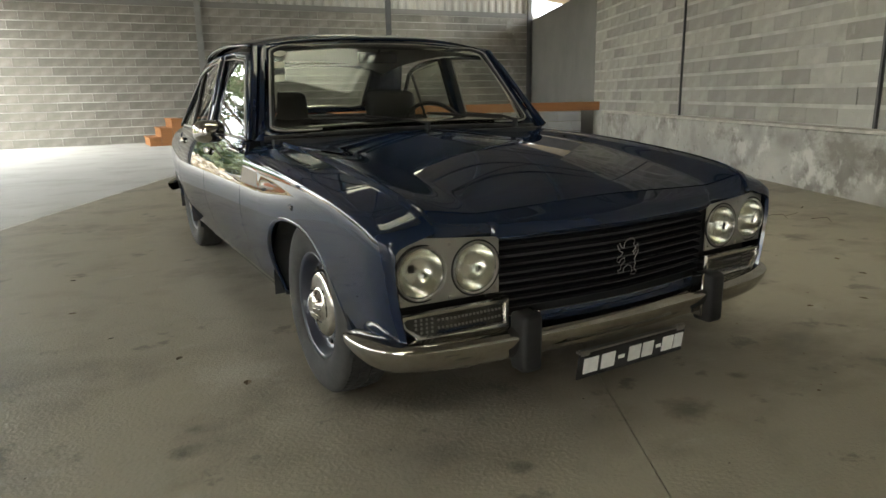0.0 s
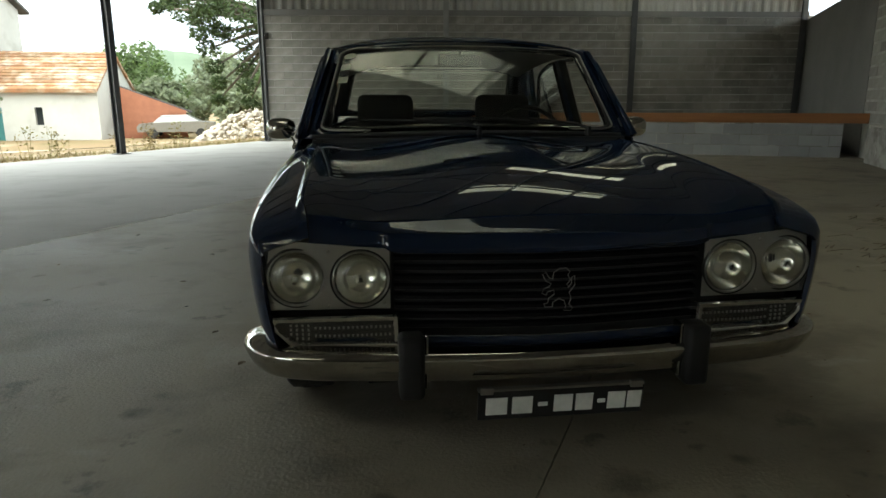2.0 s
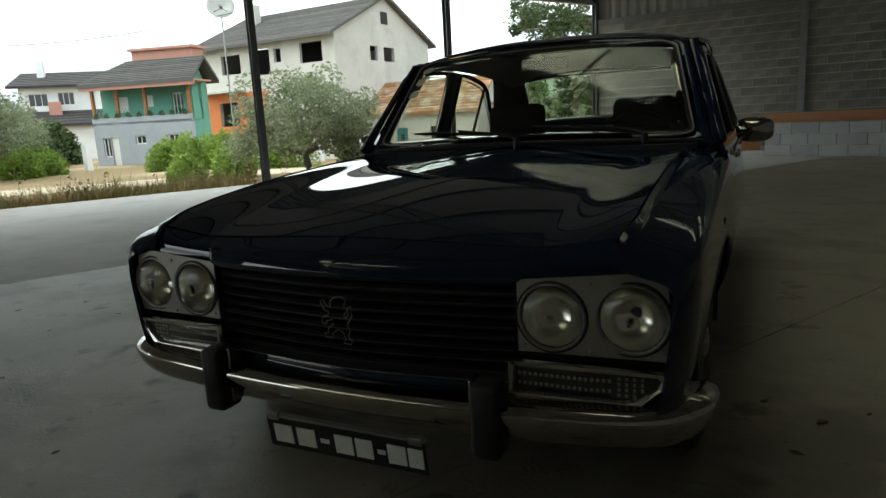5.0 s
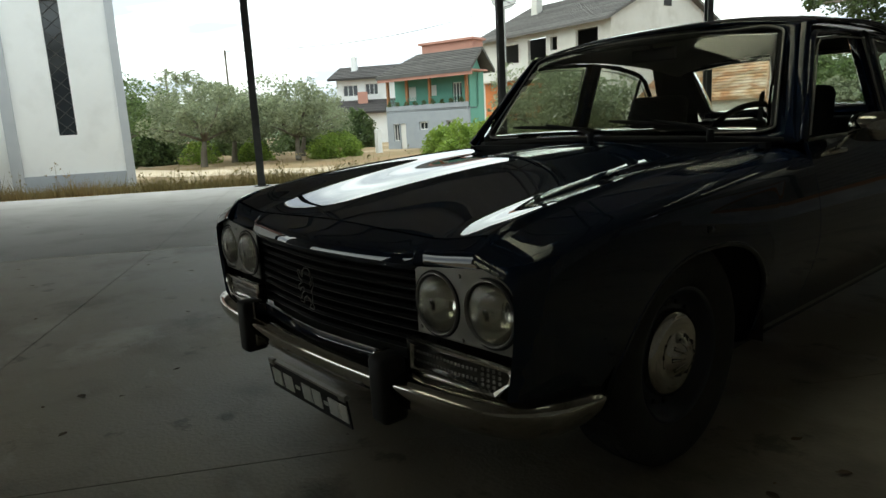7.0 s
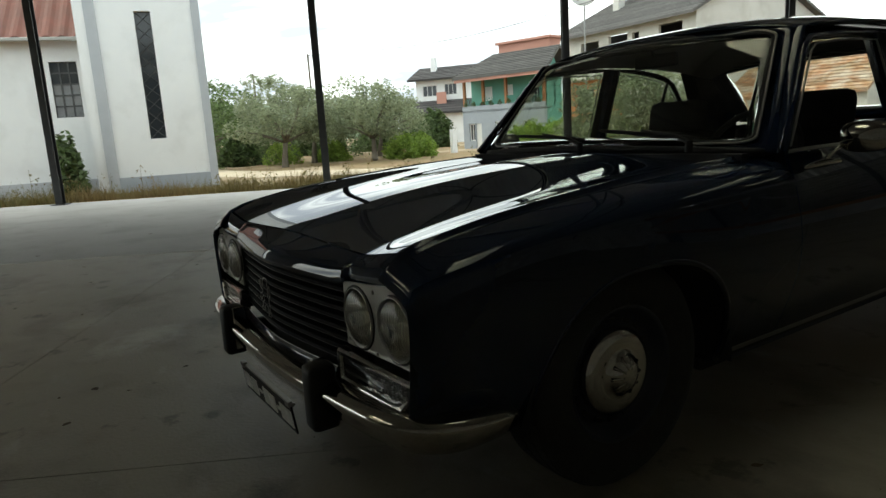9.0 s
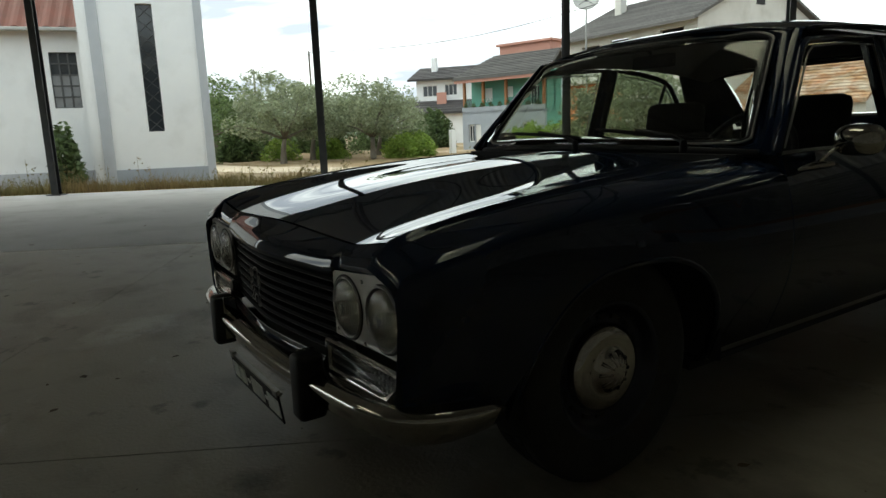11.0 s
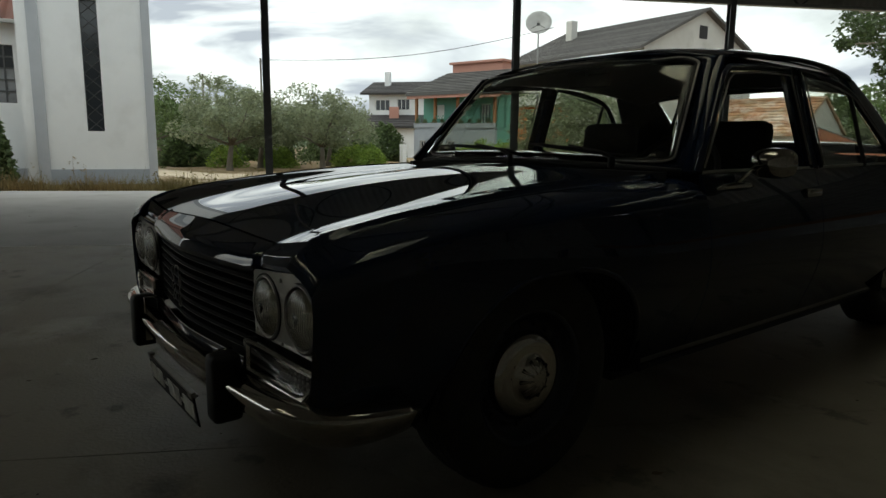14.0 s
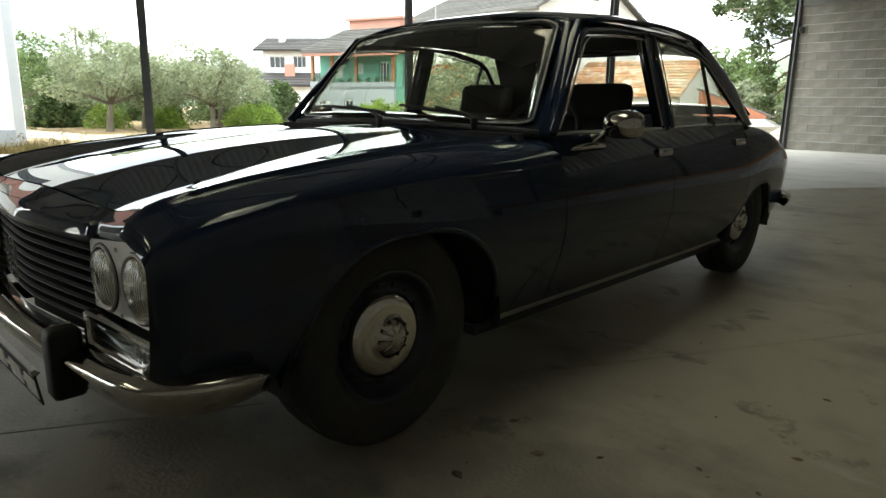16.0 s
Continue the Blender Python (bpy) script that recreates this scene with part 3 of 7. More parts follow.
# low platform in the far corner with an orange plank on its edge
plat = thing("platform", "low whitewashed block platform in the hall corner", "platform", kind="structure")
PF = [(8.15, 7.35), (1.05, 11.05), (1.4, 14.05), (11.3, 13.25)]
part("body", prism(bmesh.new(), PF, -0.05, 0.62), M_PLASTER, plat)
PDIR = (Vector(PF[0]) - Vector(PF[1])).normalized()
PANG = math.degrees(math.atan2(PDIR.y, PDIR.x))
PLAT = pose(PF[1][0], PF[1][1], 0, 0, 0, PANG)
PLEN = (Vector(PF[0]) - Vector(PF[1])).length
M_WHITEBLOCK = random_tint(material("whitewashed_block", (0.40, 0.41, 0.42), 0.9, color2=(0.30, 0.31, 0.32), scale=2, bump=0.4, bump_scale=40), 0.85, 1.1)
for c in range(3):
    x = -0.2 * (c % 2)
    while x < PLEN:
        a, b = max(0, x), min(PLEN, x + 0.5)
        if b - a > 0.05:
            part("block", boxed((a + 0.005, -0.02, 0.2 * c + 0.012), (b - 0.005, 0.005, 0.2 * c + 0.2), PLAT), M_WHITEBLOCK, plat)
        x += 0.5
plank = thing("plank", "orange-stained pine plank on the platform edge", "plank", tuple(PLAT.translation), PANG)
part("board", boxed((-0.1, -0.03, 0.622), (PLEN + 0.55, 0.25, 0.665), None, 0.004), M_WOOD, plank)
part("edge_board", boxed((-0.1, -0.05, 0.665), (PLEN + 0.55, -0.005, 0.80), None, 0.004), M_WOOD, plank)
for i in range(3):
    st = thing("wooden_step", "orange wooden box step against the block wall", "step", (0.35 + 0.25 * i, 13.2, 0), 0, "wooden steps")
    h = 0.2 * (i + 1)
    part("box", boxed((-0.12, -0.45, 0), (0.12, 0.6, h - 0.03), None, 0.004), M_WOOD, st)
    part("tread", boxed((-0.14, -0.47, h - 0.03), (0.12, 0.6, h), None, 0.004), M_WOOD, st)
# small lamp at the wall end
wl_ = thing("wall_lamp", "small dark bulkhead lamp on the block wall", "lamp", tuple(BACK @ Vector((0.12, -0.02, 2.68))), BACK_ANG)
part("housing", boxed((-0.05, -0.07, -0.06), (0.05, 0.0, 0.08), None, 0.012), M_BLACK, wl_)
b = bmesh.new()
lathe(b, [(0.0, -0.135), (0.028, -0.125), (0.04, -0.10), (0.04, -0.07)], 16, "y")
part("glass_dome", b, M_LENS, wl_, smooth=True)


# ---- the car: four-door saloon, wheelbase 2.74 m, nose towards -y ----
car = thing("car", "dark navy blue four-door vintage saloon with chrome bumpers, parked on concrete", "car", (0.015, 0, 0))

HOOD_X = 0.668     # shut line between bonnet and wing
Y_ST = [-2.0, -1.985, -1.96, -1.93, -1.8, -1.3, -0.7, 0.0, 0.8, 1.4, 1.8, 2.05, 2.22, 2.28]
W_ST = [0.760, 0.778, 0.791, 0.798, 0.805, 0.811, 0.813, 0.814, 0.811, 0.797, 0.765, 0.725, 0.665, 0.62]


def ease(t):
    t = min(1, max(0, t))
    return t * t * (3 - 2 * t)


def half_width(y):
    return curve(y, Y_ST, W_ST)


def side_x(y, z):
    """Half width of the body at a station and height."""
    w = half_width(y) + 0.024 * ease((y + 1.75) / 0.95) * (1 - ease((y - 0.95) / 0.9)) * math.sin(math.pi * ease((z - 0.22) / 0.60)) 
    return w + curve(z, [0.16, 0.22, 0.30, 0.42, 0.55, 0.68, 0.78, 0.86], [-0.108, -0.076, -0.047, -0.018, -0.001, 0.0, -0.016, -0.044])


def shoulder(y):
    if -1.9 <= y <= -0.5:
        return ((0.00878 * y + -0.03856) * y + -0.03068) * y + 0.83428
    return curve(y, [-2.02, -1.9, -1.7, -1.5, -1.2, -0.75, 0.0, 0.9, 1.3, 1.6, 1.9, 2.1, 2.28], [0.652, 0.692, 0.734, 0.764, 0.798, 0.834, 0.840, 0.848, 0.842, 0.812, 0.745, 0.69, 0.63])


def crown(y):
    if -1.9 <= y <= -0.68:
        return ((0.04357 * y + 0.09086) * y + 0.12519) * y + 0.92511
    return curve(y, [-2.04, -1.97, -1.9, -1.7, -1.5, -1.2, -0.9, -0.68, 1.3, 1.5, 1.7, 2.0, 2.2, 2.28], [0.640, 0.690, 0.716, 0.762, 0.794, 0.830, 0.855, 0.868, 0.93, 0.915, 0.872, 0.782, 0.715, 0.66])


def arch(y, yc, half, top):
    """Height of a wheel opening's edge above a station, or None."""
    d = abs(y - yc) / half
    if d >= 1:
        return None
    return 0.20 + (top - 0.20) * (1 - d**2.6) ** (1 / 2.2)


def low_edge(y):
    for yc, half, top in ((-1.31, 0.385, 0.605), (1.39, 0.345, 0.535)):
        a = arch(y, yc, half, top)
        if a is not None:
            return max(0.236, a)
    if y < -1.7:
        return 0.30
    if y > 1.74:
        return 0.30
    return 0.236


def side_rows(y0, y1, n, z_hi=None, hi_fn=None):
    ys = set(steps(y0, y1, n))
    for yc, half in ((-1.31, 0.385), (1.39, 0.345)):
        for a in range(0, 19):
            y = yc + half * 0.9995 * math.cos(math.pi * a / 18)
            if y0 < y < y1:
                ys.add(y)
    rows = []
    for y in sorted(ys):
        lo = low_edge(y)
        hi = hi_fn(y) if hi_fn else z_hi
        rows.append([(side_x(y, z), y, z) for z in (lo + (hi - lo) * (i / 12) for i in range(13))])
    return rows


def mirrored(rows, s):
    return [[(p[0] * s, p[1], p[2]) for p in r] for r in rows]


def panel(name, rows, s, mat, label="", thick=0.012):
    bm = bmesh.new()
    grid_faces(bm, mirrored(rows, s))
    bmesh.ops.remove_doubles(bm, verts=bm.verts[:], dist=0.0004)
    ob = part(name, bm, mat, car, label, True)
    # give the sheet its thickness towards the inside of the car
    mod = ob.modifiers.new("thickness", "SOLIDIFY")
    mod.thickness, mod.offset = thick, 0.0
    sharp = ob.modifiers.new("sharp_edges", "EDGE_SPLIT")
    sharp.split_angle = radians(75)
    return ob


def brow(y):
    """Height of the bonnet's outer edge and of the wing top beside it."""
    return curve(y, [-2.0, -1.985, -1.96, -1.93, -1.82, -1.66, -1.38, -1.1, -0.8, -0.62], [0.656, 0.684, 0.708, 0.724, 0.750, 0.774, 0.803, 0.822, 0.834, 0.838])


def top_z(x, y):
    """Height of the bonnet and wing tops across the car: a crowned middle, a shallow valley, then a raised flank."""
    a, zc = abs(x), crown(y)
    if y > 1:
        xs, d = half_width(y) - 0.11, zc - shoulder(y) - 0.002
        if a <= 0.42:
            return zc - 0.40 * d * (a / 0.42) ** 2
        return zc - 0.40 * d - 0.60 * d * ((a - 0.42) / (xs - 0.42)) ** 1.5
    back = min(1, max(0, (y + 1.95) / 1.15))
    ze, dip, av = brow(y), 0.010 + 0.026 * back, 0.475 + 0.055 * back
    if a <= av:
        t = a / av
        return zc - dip * t * t * (3 - 2 * t)
    if a <= HOOD_X:
        t = (a - av) / (HOOD_X - av)
        return zc - dip + (ze - zc + dip) * (0.45 * t + 0.55 * ease(t))
    return ze - 0.014 * min(1, (a - HOOD_X) / 0.012) - 0.16 * (a - HOOD_X)


def wing_low(y):
    """Where the rounded shoulder of a front wing meets its side."""
    return top_z(half_width(y) - 0.11, y) - 0.085


def shoulder_arc(y, n=10):
    """From the side, over the rounded shoulder, to the start of the top."""
    xs = half_width(y) - 0.11
    zt = top_z(xs, y)
    if y < 1:
        z0, p1 = wing_low(y), None
    else:
        z0, p1 = shoulder(y) - 0.085, (half_width(y) - 0.010, shoulder(y) - 0.010)
    p0 = (side_x(y, z0), z0)
    p2 = (xs, zt)
    soft = 1.0
    if y < 1:
        soft = 0.32 + 0.68 * ease((y + 1.75) / 0.9)
        p1 = (half_width(y) - 0.003, zt - 0.030 + 0.018 * ease((y + 1.60) / 0.75))
    a, b = [tuple(q + (p - q) * soft for p, q in zip(e, p1)) for e in (p0, p2)]
    out = [p0] if soft < 1 else []
    for i in range(n + 1):
        t = i / n
        out.append(tuple((1 - t) ** 2 * u + 2 * t * (1 - t) * v + t * t * w for u, v, w in zip(a, p1, b)))
    if soft < 1:
        out.append(p2)
    else:
        out = [out[0]] + out + [out[-1]]
    return out


def hood_edge(y):
    return HOOD_X - 0.024 * min(1, max(0, (-1.86 - y) / 0.13))


Y_NOSE, Y_COWL = -1.952, -0.80
for s in (-1, 1):
    # front wing: side, shoulder and top strip up to the bonnet's shut line
    rows = []
    ys = sorted(set([-1.999, -1.995] + steps(-1.985, -0.636, 36) + [-1.31 + 0.385 * 0.9995 * math.cos(math.pi * a / 24) for a in range(25)]))
    for y in ys:
        yt = min(y, -0.64)
        lo, hi = low_edge(y), wing_low(yt)
        r = [(side_x(y, z), y, z) for z in (lo + (hi - lo) * i / 11 for i in range(12))]
        r += [(x, y, z) for x, z in shoulder_arc(yt)[1:]]
        xs = half_width(yt) - 0.11
        he = hood_edge(y)
        r += [(xs + (he - xs) * i / 4, y, top_z(xs + (he - xs) * i / 4, yt)) for i in range(1, 5)]
        rows.append(r)
    panel("front_wing", rows, s, M_PAINT)
    # rolled lip of the wheel opening
    for yc, half, top, nm in ((-1.31, 0.385, 0.605, "arch_lip"), (1.39, 0.345, 0.535, "arch_lip")):
        bm = bmesh.new()
        tube(bm, [(s * (side_x(yc + half * 0.999 * math.cos(math.pi * a / 30), max(0.236, arch(yc + half * 0.999 * math.cos(math.pi * a / 30), yc, half, top))) - 0.002), yc + half * 0.999 * math.cos(math.pi * a / 30), max(0.236, arch(yc + half * 0.999 * math.cos(math.pi * a / 30), yc, half, top))) for a in range(31)], 0.0105, 8)
        part(nm, bm, M_PAINT, car, smooth=True)
        bm = bmesh.new()
        rows2 = []
        for a in range(31):
            y = yc + half * 1.03 * math.cos(math.pi * a / 30)
            z = 0.236 + (top + 0.015 - 0.236) * (1 - min(1, abs(math.cos(math.pi * a / 30))) ** 2.6) ** (1 / 2.2)
            rows2.append([(s * (half_width(y) - 0.02), y, z), (s * 0.46, y, z)])
        grid_faces(bm, rows2)
        part("wheel_housing", bm, M_UNDER, car)
    # doors below the waist
    for nm, a, b in (("front_door", -0.632, 0.183), ("rear_door", 0.187, 1.087)):
        panel(nm, side_rows(a, b, 14, hi_fn=lambda y: shoulder(y)), s, M_PAINT)
    # rear quarter with its rounded top
    rows = []
    ys = sorted(set(steps(1.091, 2.27, 30) + [1.39 + 0.345 * 0.9995 * math.cos(math.pi * a / 24) for a in range(25) if 1.39 + 0.345 * math.cos(math.pi * a / 24) > 1.093]))
    for y in ys:
        lo, hi = low_edge(y), shoulder(y) - 0.085
        r = [(side_x(y, z), y, z) for z in (lo + (hi - lo) * i / 11 for i in range(12))]
        r += [(x, y, z) for x, z in shoulder_arc(y)[1:]]
        xs = half_width(y) - 0.11
        r += [(xs + (0.55 - xs) * i / 3, y, top_z(xs + (0.55 - xs) * i / 3, y)) for i in range(1, 4)]
        rows.append(r)
    panel("rear_quarter", rows, s, M_PAINT)
    # sill with its bright strip
    rows = [[(side_x(y, 0.236) - 0.004, y, 0.236), (side_x(y, 0.236) - 0.05, y, 0.216), (0.60, y, 0.212)] for y in steps(-0.92, 1.05, 10)]
    panel("sill", rows, s, M_PAINT)
    bm = bmesh.new()
    grid_faces(bm, [[(s * (side_x(y, z) + o), y, z) for z, o in ((0.240, 0.0), (0.242, 0.006), (0.250, 0.0085), (0.258, 0.0065), (0.262, 0.0075), (0.266, 0.005), (0.267, 0.0))] for y in steps(-0.915, 1.03, 16)])
    part("sill_strip", bm, M_SIGFRAME, car, "bright metal sill strip", True)

    # inner walls and splash plates of the wheel housings
    part("inner_housing", boxed((s * 0.462 - 0.006, -1.72, 0.21), (s * 0.462 + 0.006, -0.90, 0.66)), M_UNDER, car)
    part("inner_housing", boxed((s * 0.462 - 0.006, 1.0, 0.17), (s * 0.462 + 0.006, 1.80, 0.60)), M_UNDER, car)
    part("splash_plate", boxed((s * 0.60 - 0.14, -0.918, 0.235), (s * 0.60 + 0.14, -0.910, 0.60)), M_UNDER, car)
    part("splash_plate", boxed((s * 0.60 - 0.145, 1.036, 0.19), (s * 0.60 + 0.145, 1.044, 0.52)), M_UNDER, car)
    part("sill_underside", boxed((s * 0.59 - 0.10, -0.92, 0.18), (s * 0.59 + 0.10, 1.04, 0.21)), M_UNDER, car)
    # small repeater lamp on the wing
    part("side_repeater", boxed((s * side_x(-1.32, 0.655) - 0.008, -1.342, 0.643), (s * side_x(-1.32, 0.655) + 0.008, -1.302, 0.665), None, 0.005), M_REPEAT, car, "small clear side repeater lamp", True)

# bonnet, nose panel, cowl
rows = [[(x * hood_edge(y) * 0.993, y, top_z(x * hood_edge(y), y)) for x in steps(-1, 1, 110)] for y in steps(Y_NOSE + 0.004, Y_COWL, 24)]
rows = [[(p[0], p[1] + 0.0005, p[2] - 0.012) for p in rows[0]]] + rows
rows = [[(r[0][0] - 0.0005, r[0][1], r[0][2] - 0.012)] + r + [(r[-1][0] + 0.0005, r[-1][1], r[-1][2] - 0.012)] for r in rows]
bm = bmesh.new()
grid_faces(bm, rows)
ob = part("bonnet", bm, M_PAINT, car, "", True)
ob.modifiers.new("sharp_edges", "EDGE_SPLIT").split_angle = radians(40)


def nose_y(x):
    """Plan line of the nose: a shallow prow."""
    return -2.040 + 0.044 * (abs(x) / 0.45) ** 1.5 if abs(x) < 0.45 else -1.996


def nose_lip_z(x):
    return 0.628 + 0.012 * min(1, max(0, (abs(x) - 0.40) / 0.08))


rows = []
for i in range(25):
    t = 1 - (1 - i / 24) ** 1.8
    r = []
    for x in steps(-1, 1, 110):
        xx = x * 0.643
        ye = nose_y(xx) + (0.0 if abs(xx) < 0.45 else 0.012)
        y = Y_NOSE - 0.004 + (ye - Y_NOSE) * t
        za, zb = top_z(xx, Y_NOSE), nose_lip_z(xx)
        # rolls over to a rounded lip
        z = za + (zb - za) * (0.58 * t + 0.42 * t**9)
        r.append((xx, y, z))
    rows.append(r)
rows.append([(p[0], p[1] + 0.006, p[2] - 0.014) for p in rows[-1]])
bm = bmesh.new()
grid_faces(bm, rows)
ob = part("nose_panel", bm, M_PAINT, car, "", True)
ob.modifiers.new("sharp_edges", "EDGE_SPLIT").split_angle = radians(40)
rows = []
for y in steps(Y_COWL + 0.006, -0.62, 8):
    rows.append([(x * 0.70, y, top_z(x * 0.61, min(y, -0.68)) - (0.004 if y < -0.73 else 0.018)) for x in steps(-1, 1, 24)])
bm = bmesh.new()
grid_faces(bm, rows)
part("cowl", bm, M_PAINT, car, "", True)

# front face: grille recess, slats, lower valance
bm = bmesh.new()
rows = [[(x, nose_y(x) + 0.045, z) for x in steps(-0.45, 0.45, 20)] for z in (0.36, 0.64)]
grid_faces(bm, rows)
part("grille_back", bm, M_UNDER, car)
M_SLAT = material("dark_grille_slat", (0.004, 0.004, 0.005), 0.7, 0.0, 0.08)
M_SLATEDGE = material("worn_slat_edge", (0.05, 0.05, 0.048), 0.4, 0.4)
for i in range(8):
    z = 0.405 + i * 0.0265
    bm = bmesh.new()
    rows = []
    for x in steps(-0.425, 0.425, 20):
        y = nose_y(x) + 0.016
        rows.append([(x, y, z), (x, y + 0.004, z + 0.009), (x, y + 0.03, z + 0.011), (x, y + 0.03, z - 0.002), (x, y, z)])
    grid_faces(bm, rows)
    part("slat", bm, M_SLAT, car)
    # thin line along the slat's front edge, lighter than the slat
    bm = bmesh.new()
    tube(bm, [(x, nose_y(x) + 0.0155, z + 0.0005) for x in steps(-0.425, 0.425, 20)], 0.0009, 5)
    part("slat_edge", bm, M_SLATEDGE, car, "thin lighter edge of a slat")
bm = bmesh.new()
tube(bm, [(x, nose_y(x) + 0.006, 0.384) for x in steps(-0.43, 0.43, 20)], 0.0022, 6)
part("grille_sill", bm, M_TRIM, car)
bm = bmesh.new()
rows = []
for z, dy in ((0.385, 0.004), (0.37, 0.0), (0.33, 0.004), (0.29, 0.03), (0.25, 0.08)):
    rows.append([(x, (nose_y(x) if abs(x) < 0.45 else -1.998 + max(0, abs(x) - 0.6) * 0.25) + dy, z) for x in steps(-0.73, 0.73, 36)])
grid_faces(bm, rows)
part("valance", bm, M_PAINT, car, "", True)
# rampant badge: a plain upright chrome outline
bm = bmesh.new()
pts = [(-0.046, 0.050), (-0.036, 0.056), (-0.028, 0.040), (-0.016, 0.034), (-0.014, 0.054), (0.002, 0.066), (0.022, 0.068), (0.034, 0.056), (0.028, 0.046), (0.036, 0.030), (0.026, 0.016), (0.030, 0.006), (0.040, 0.020), (0.038, 0.036), (0.048, 0.044), (0.050, 0.014), (0.034, -0.010), (0.040, -0.030), (0.034, -0.046), (0.046, -0.060), (0.040, -0.068), (0.018, -0.066), (0.026, -0.054), (0.020, -0.036), (0.004, -0.028), (-0.014, -0.040), (-0.014, -0.054), (-0.036, -0.054), (-0.040, -0.044), (-0.028, -0.040), (-0.026, -0.026), (-0.010, -0.014), (-0.012, 0.000), (-0.030, -0.006), (-0.034, -0.016), (-0.046, -0.010), (-0.042, 0.004), (-0.026, 0.010), (-0.020, 0.020), (-0.036, 0.028)]
tube(bm, [(x * 0.92, -2.058, 0.517 + z * 0.86) for x, z in pts], 0.0017, 6, closed=True)
M_BADGE = material("dull_badge_metal", (0.26, 0.25, 0.235), 0.5, 0.3, color2=(0.2, 0.19, 0.18), scale=40)
part("badge", bm, M_BADGE, car, "plain chrome outline badge on the grille")

# headlamp panels with two round lamps each
for s in (-1, 1):
    face_y = -1.996
    corners = [(0.437, 0.464), (0.752, 0.466), (0.762, 0.51), (0.745, 0.642), (0.73, 0.652), (0.585, 0.640), (0.437, 0.625)]
    lamps = [(0.513, 0.547), (0.680, 0.552)]
    R = 0.075
    bm = bmesh.new()
    outer = [bm.verts.new((s * x, face_y + max(0, x - 0.6) * 0.10, z)) for x, z in corners]
    edges = [bm.edges.new((outer[i], outer[(i + 1) % len(outer)])) for i in range(len(outer))]
    for cx, cz in lamps:
        vs = [bm.verts.new((s * (cx + R * math.cos(j * math.tau / 40)), face_y + max(0, cx + R * math.cos(j * math.tau / 40) - 0.6) * 0.10, cz + R * math.sin(j * math.tau / 40))) for j in range(40)]
        edges += [bm.edges.new((vs[j], vs[(j + 1) % 40])) for j in range(40)]
    bmesh.ops.triangle_fill(bm, edges=edges, use_beauty=True)
    lp = part("lamp_panel", bm, M_SILVER, car, "silver headlamp panel")
    lp.modifiers.new("thickness", "SOLIDIFY").thickness = 0.006
    bm = bmesh.new()
    box(bm, (s * 0.44, -1.93, 0.36), (s * 0.735, -1.90, 0.645))
    part("lamp_backing", bm, M_UNDER, car)
    for x, z in ((0.596, 0.624), (0.452, 0.480), (0.598, 0.476), (0.742, 0.482)):
        bm = bmesh.new()
        lathe(bm, [(0.0, -0.0045), (0.004, -0.004), (0.0055, 0.0)], 10, "y")
        bmesh.ops.translate(bm, verts=bm.verts, vec=(s * x, face_y + max(0, x - 0.6) * 0.10, z))
        part("screw", bm, M_TRIM, car)
    for cx, cz in lamps:
        lamp = new("headlamp", None)
        lamp.parent = car
        lamp.matrix_local = pose(s * cx, face_y + max(0, cx - 0.6) * 0.10, cz)
        bm = bmesh.new()
        lathe(bm, [(0.0695, 0.010), (0.0705, -0.004), (0.0725, -0.006), (0.0745, -0.004), (0.0745, 0.004)], 44, "y")
        part("bezel", bm, M_TRIM, lamp, "thin metal lamp ring", True)
        bm = bmesh.new()
        lathe(bm, [(0.0745, 0.006), (0.0755, -0.0015), (0.0795, -0.0025), (0.0815, 0.003)], 44, "y")
        part("gasket", bm, M_BLACK, lamp, "black rubber gasket", True)
        bm = bmesh.new()
        lathe(bm, [(0.069, 0.012), (0.069, 0.0), (0.062, -0.008), (0.045, -0.015), (0.02, -0.0185), (0.0, -0.019)], 44, "y")
        ob = part("lens", bm, M_LAMPGLASS, lamp, "ribbed clear lamp lens", True)
        ob.modifiers.new("thickness", "SOLIDIFY").thickness = 0.003
        ob.visible_shadow = False
        bm = bmesh.new()
        lathe(bm, [(0.067, 0.004), (0.060, 0.025), (0.045, 0.045), (0.025, 0.056), (0.0, 0.06)], 44, "y")
        part("reflector", bm, M_REFLECT, lamp, "", True)
    # turn signal
    sig = new("turn_signal", None)
    sig.parent = car
    sig.matrix_local = pose(s * 0.588, -2.002, 0.405)
    shape = [(-0.168, -0.036), (0.085, -0.036), (0.112, -0.028), (0.150, 0.006), (0.158, 0.026), (0.152, 0.036), (-0.164, 0.040)]
    bend = lambda x: max(0, x) * 0.16
    bm = bmesh.new()
    rows = []
    for grow, dy in ((0.007, 0.014), (0.007, -0.012), (0.003, -0.020), (-0.0065, -0.018), (-0.010, -0.009), (-0.0105, 0.002)):
        rows.append([(s * x * (1 + grow / 0.16), dy + bend(x), z * (1 + grow / 0.038)) for x, z in shape])
    grid_faces(bm, rows, close_u=True)
    part("frame", bm, M_SIGFRAME, sig, "chrome signal frame")
    bm = bmesh.new()
    bm.faces.new([bm.verts.new((s * x, 0.004 + bend(x), z)) for x, z in shape])
    part("backing", bm, M_SIGBACK, sig)
    bm = bmesh.new()
    o = [bm.verts.new((s * x * 0.955, -0.010 + bend(x), z * 0.74)) for x, z in shape]
    i2 = [bm.verts.new((s * x * 0.955, -0.004 + bend(x), z * 0.74)) for x, z in shape]
    bm.faces.new(o)
    bm.faces.new(i2)
    for i in range(len(shape)):
        k = (i + 1) % len(shape)
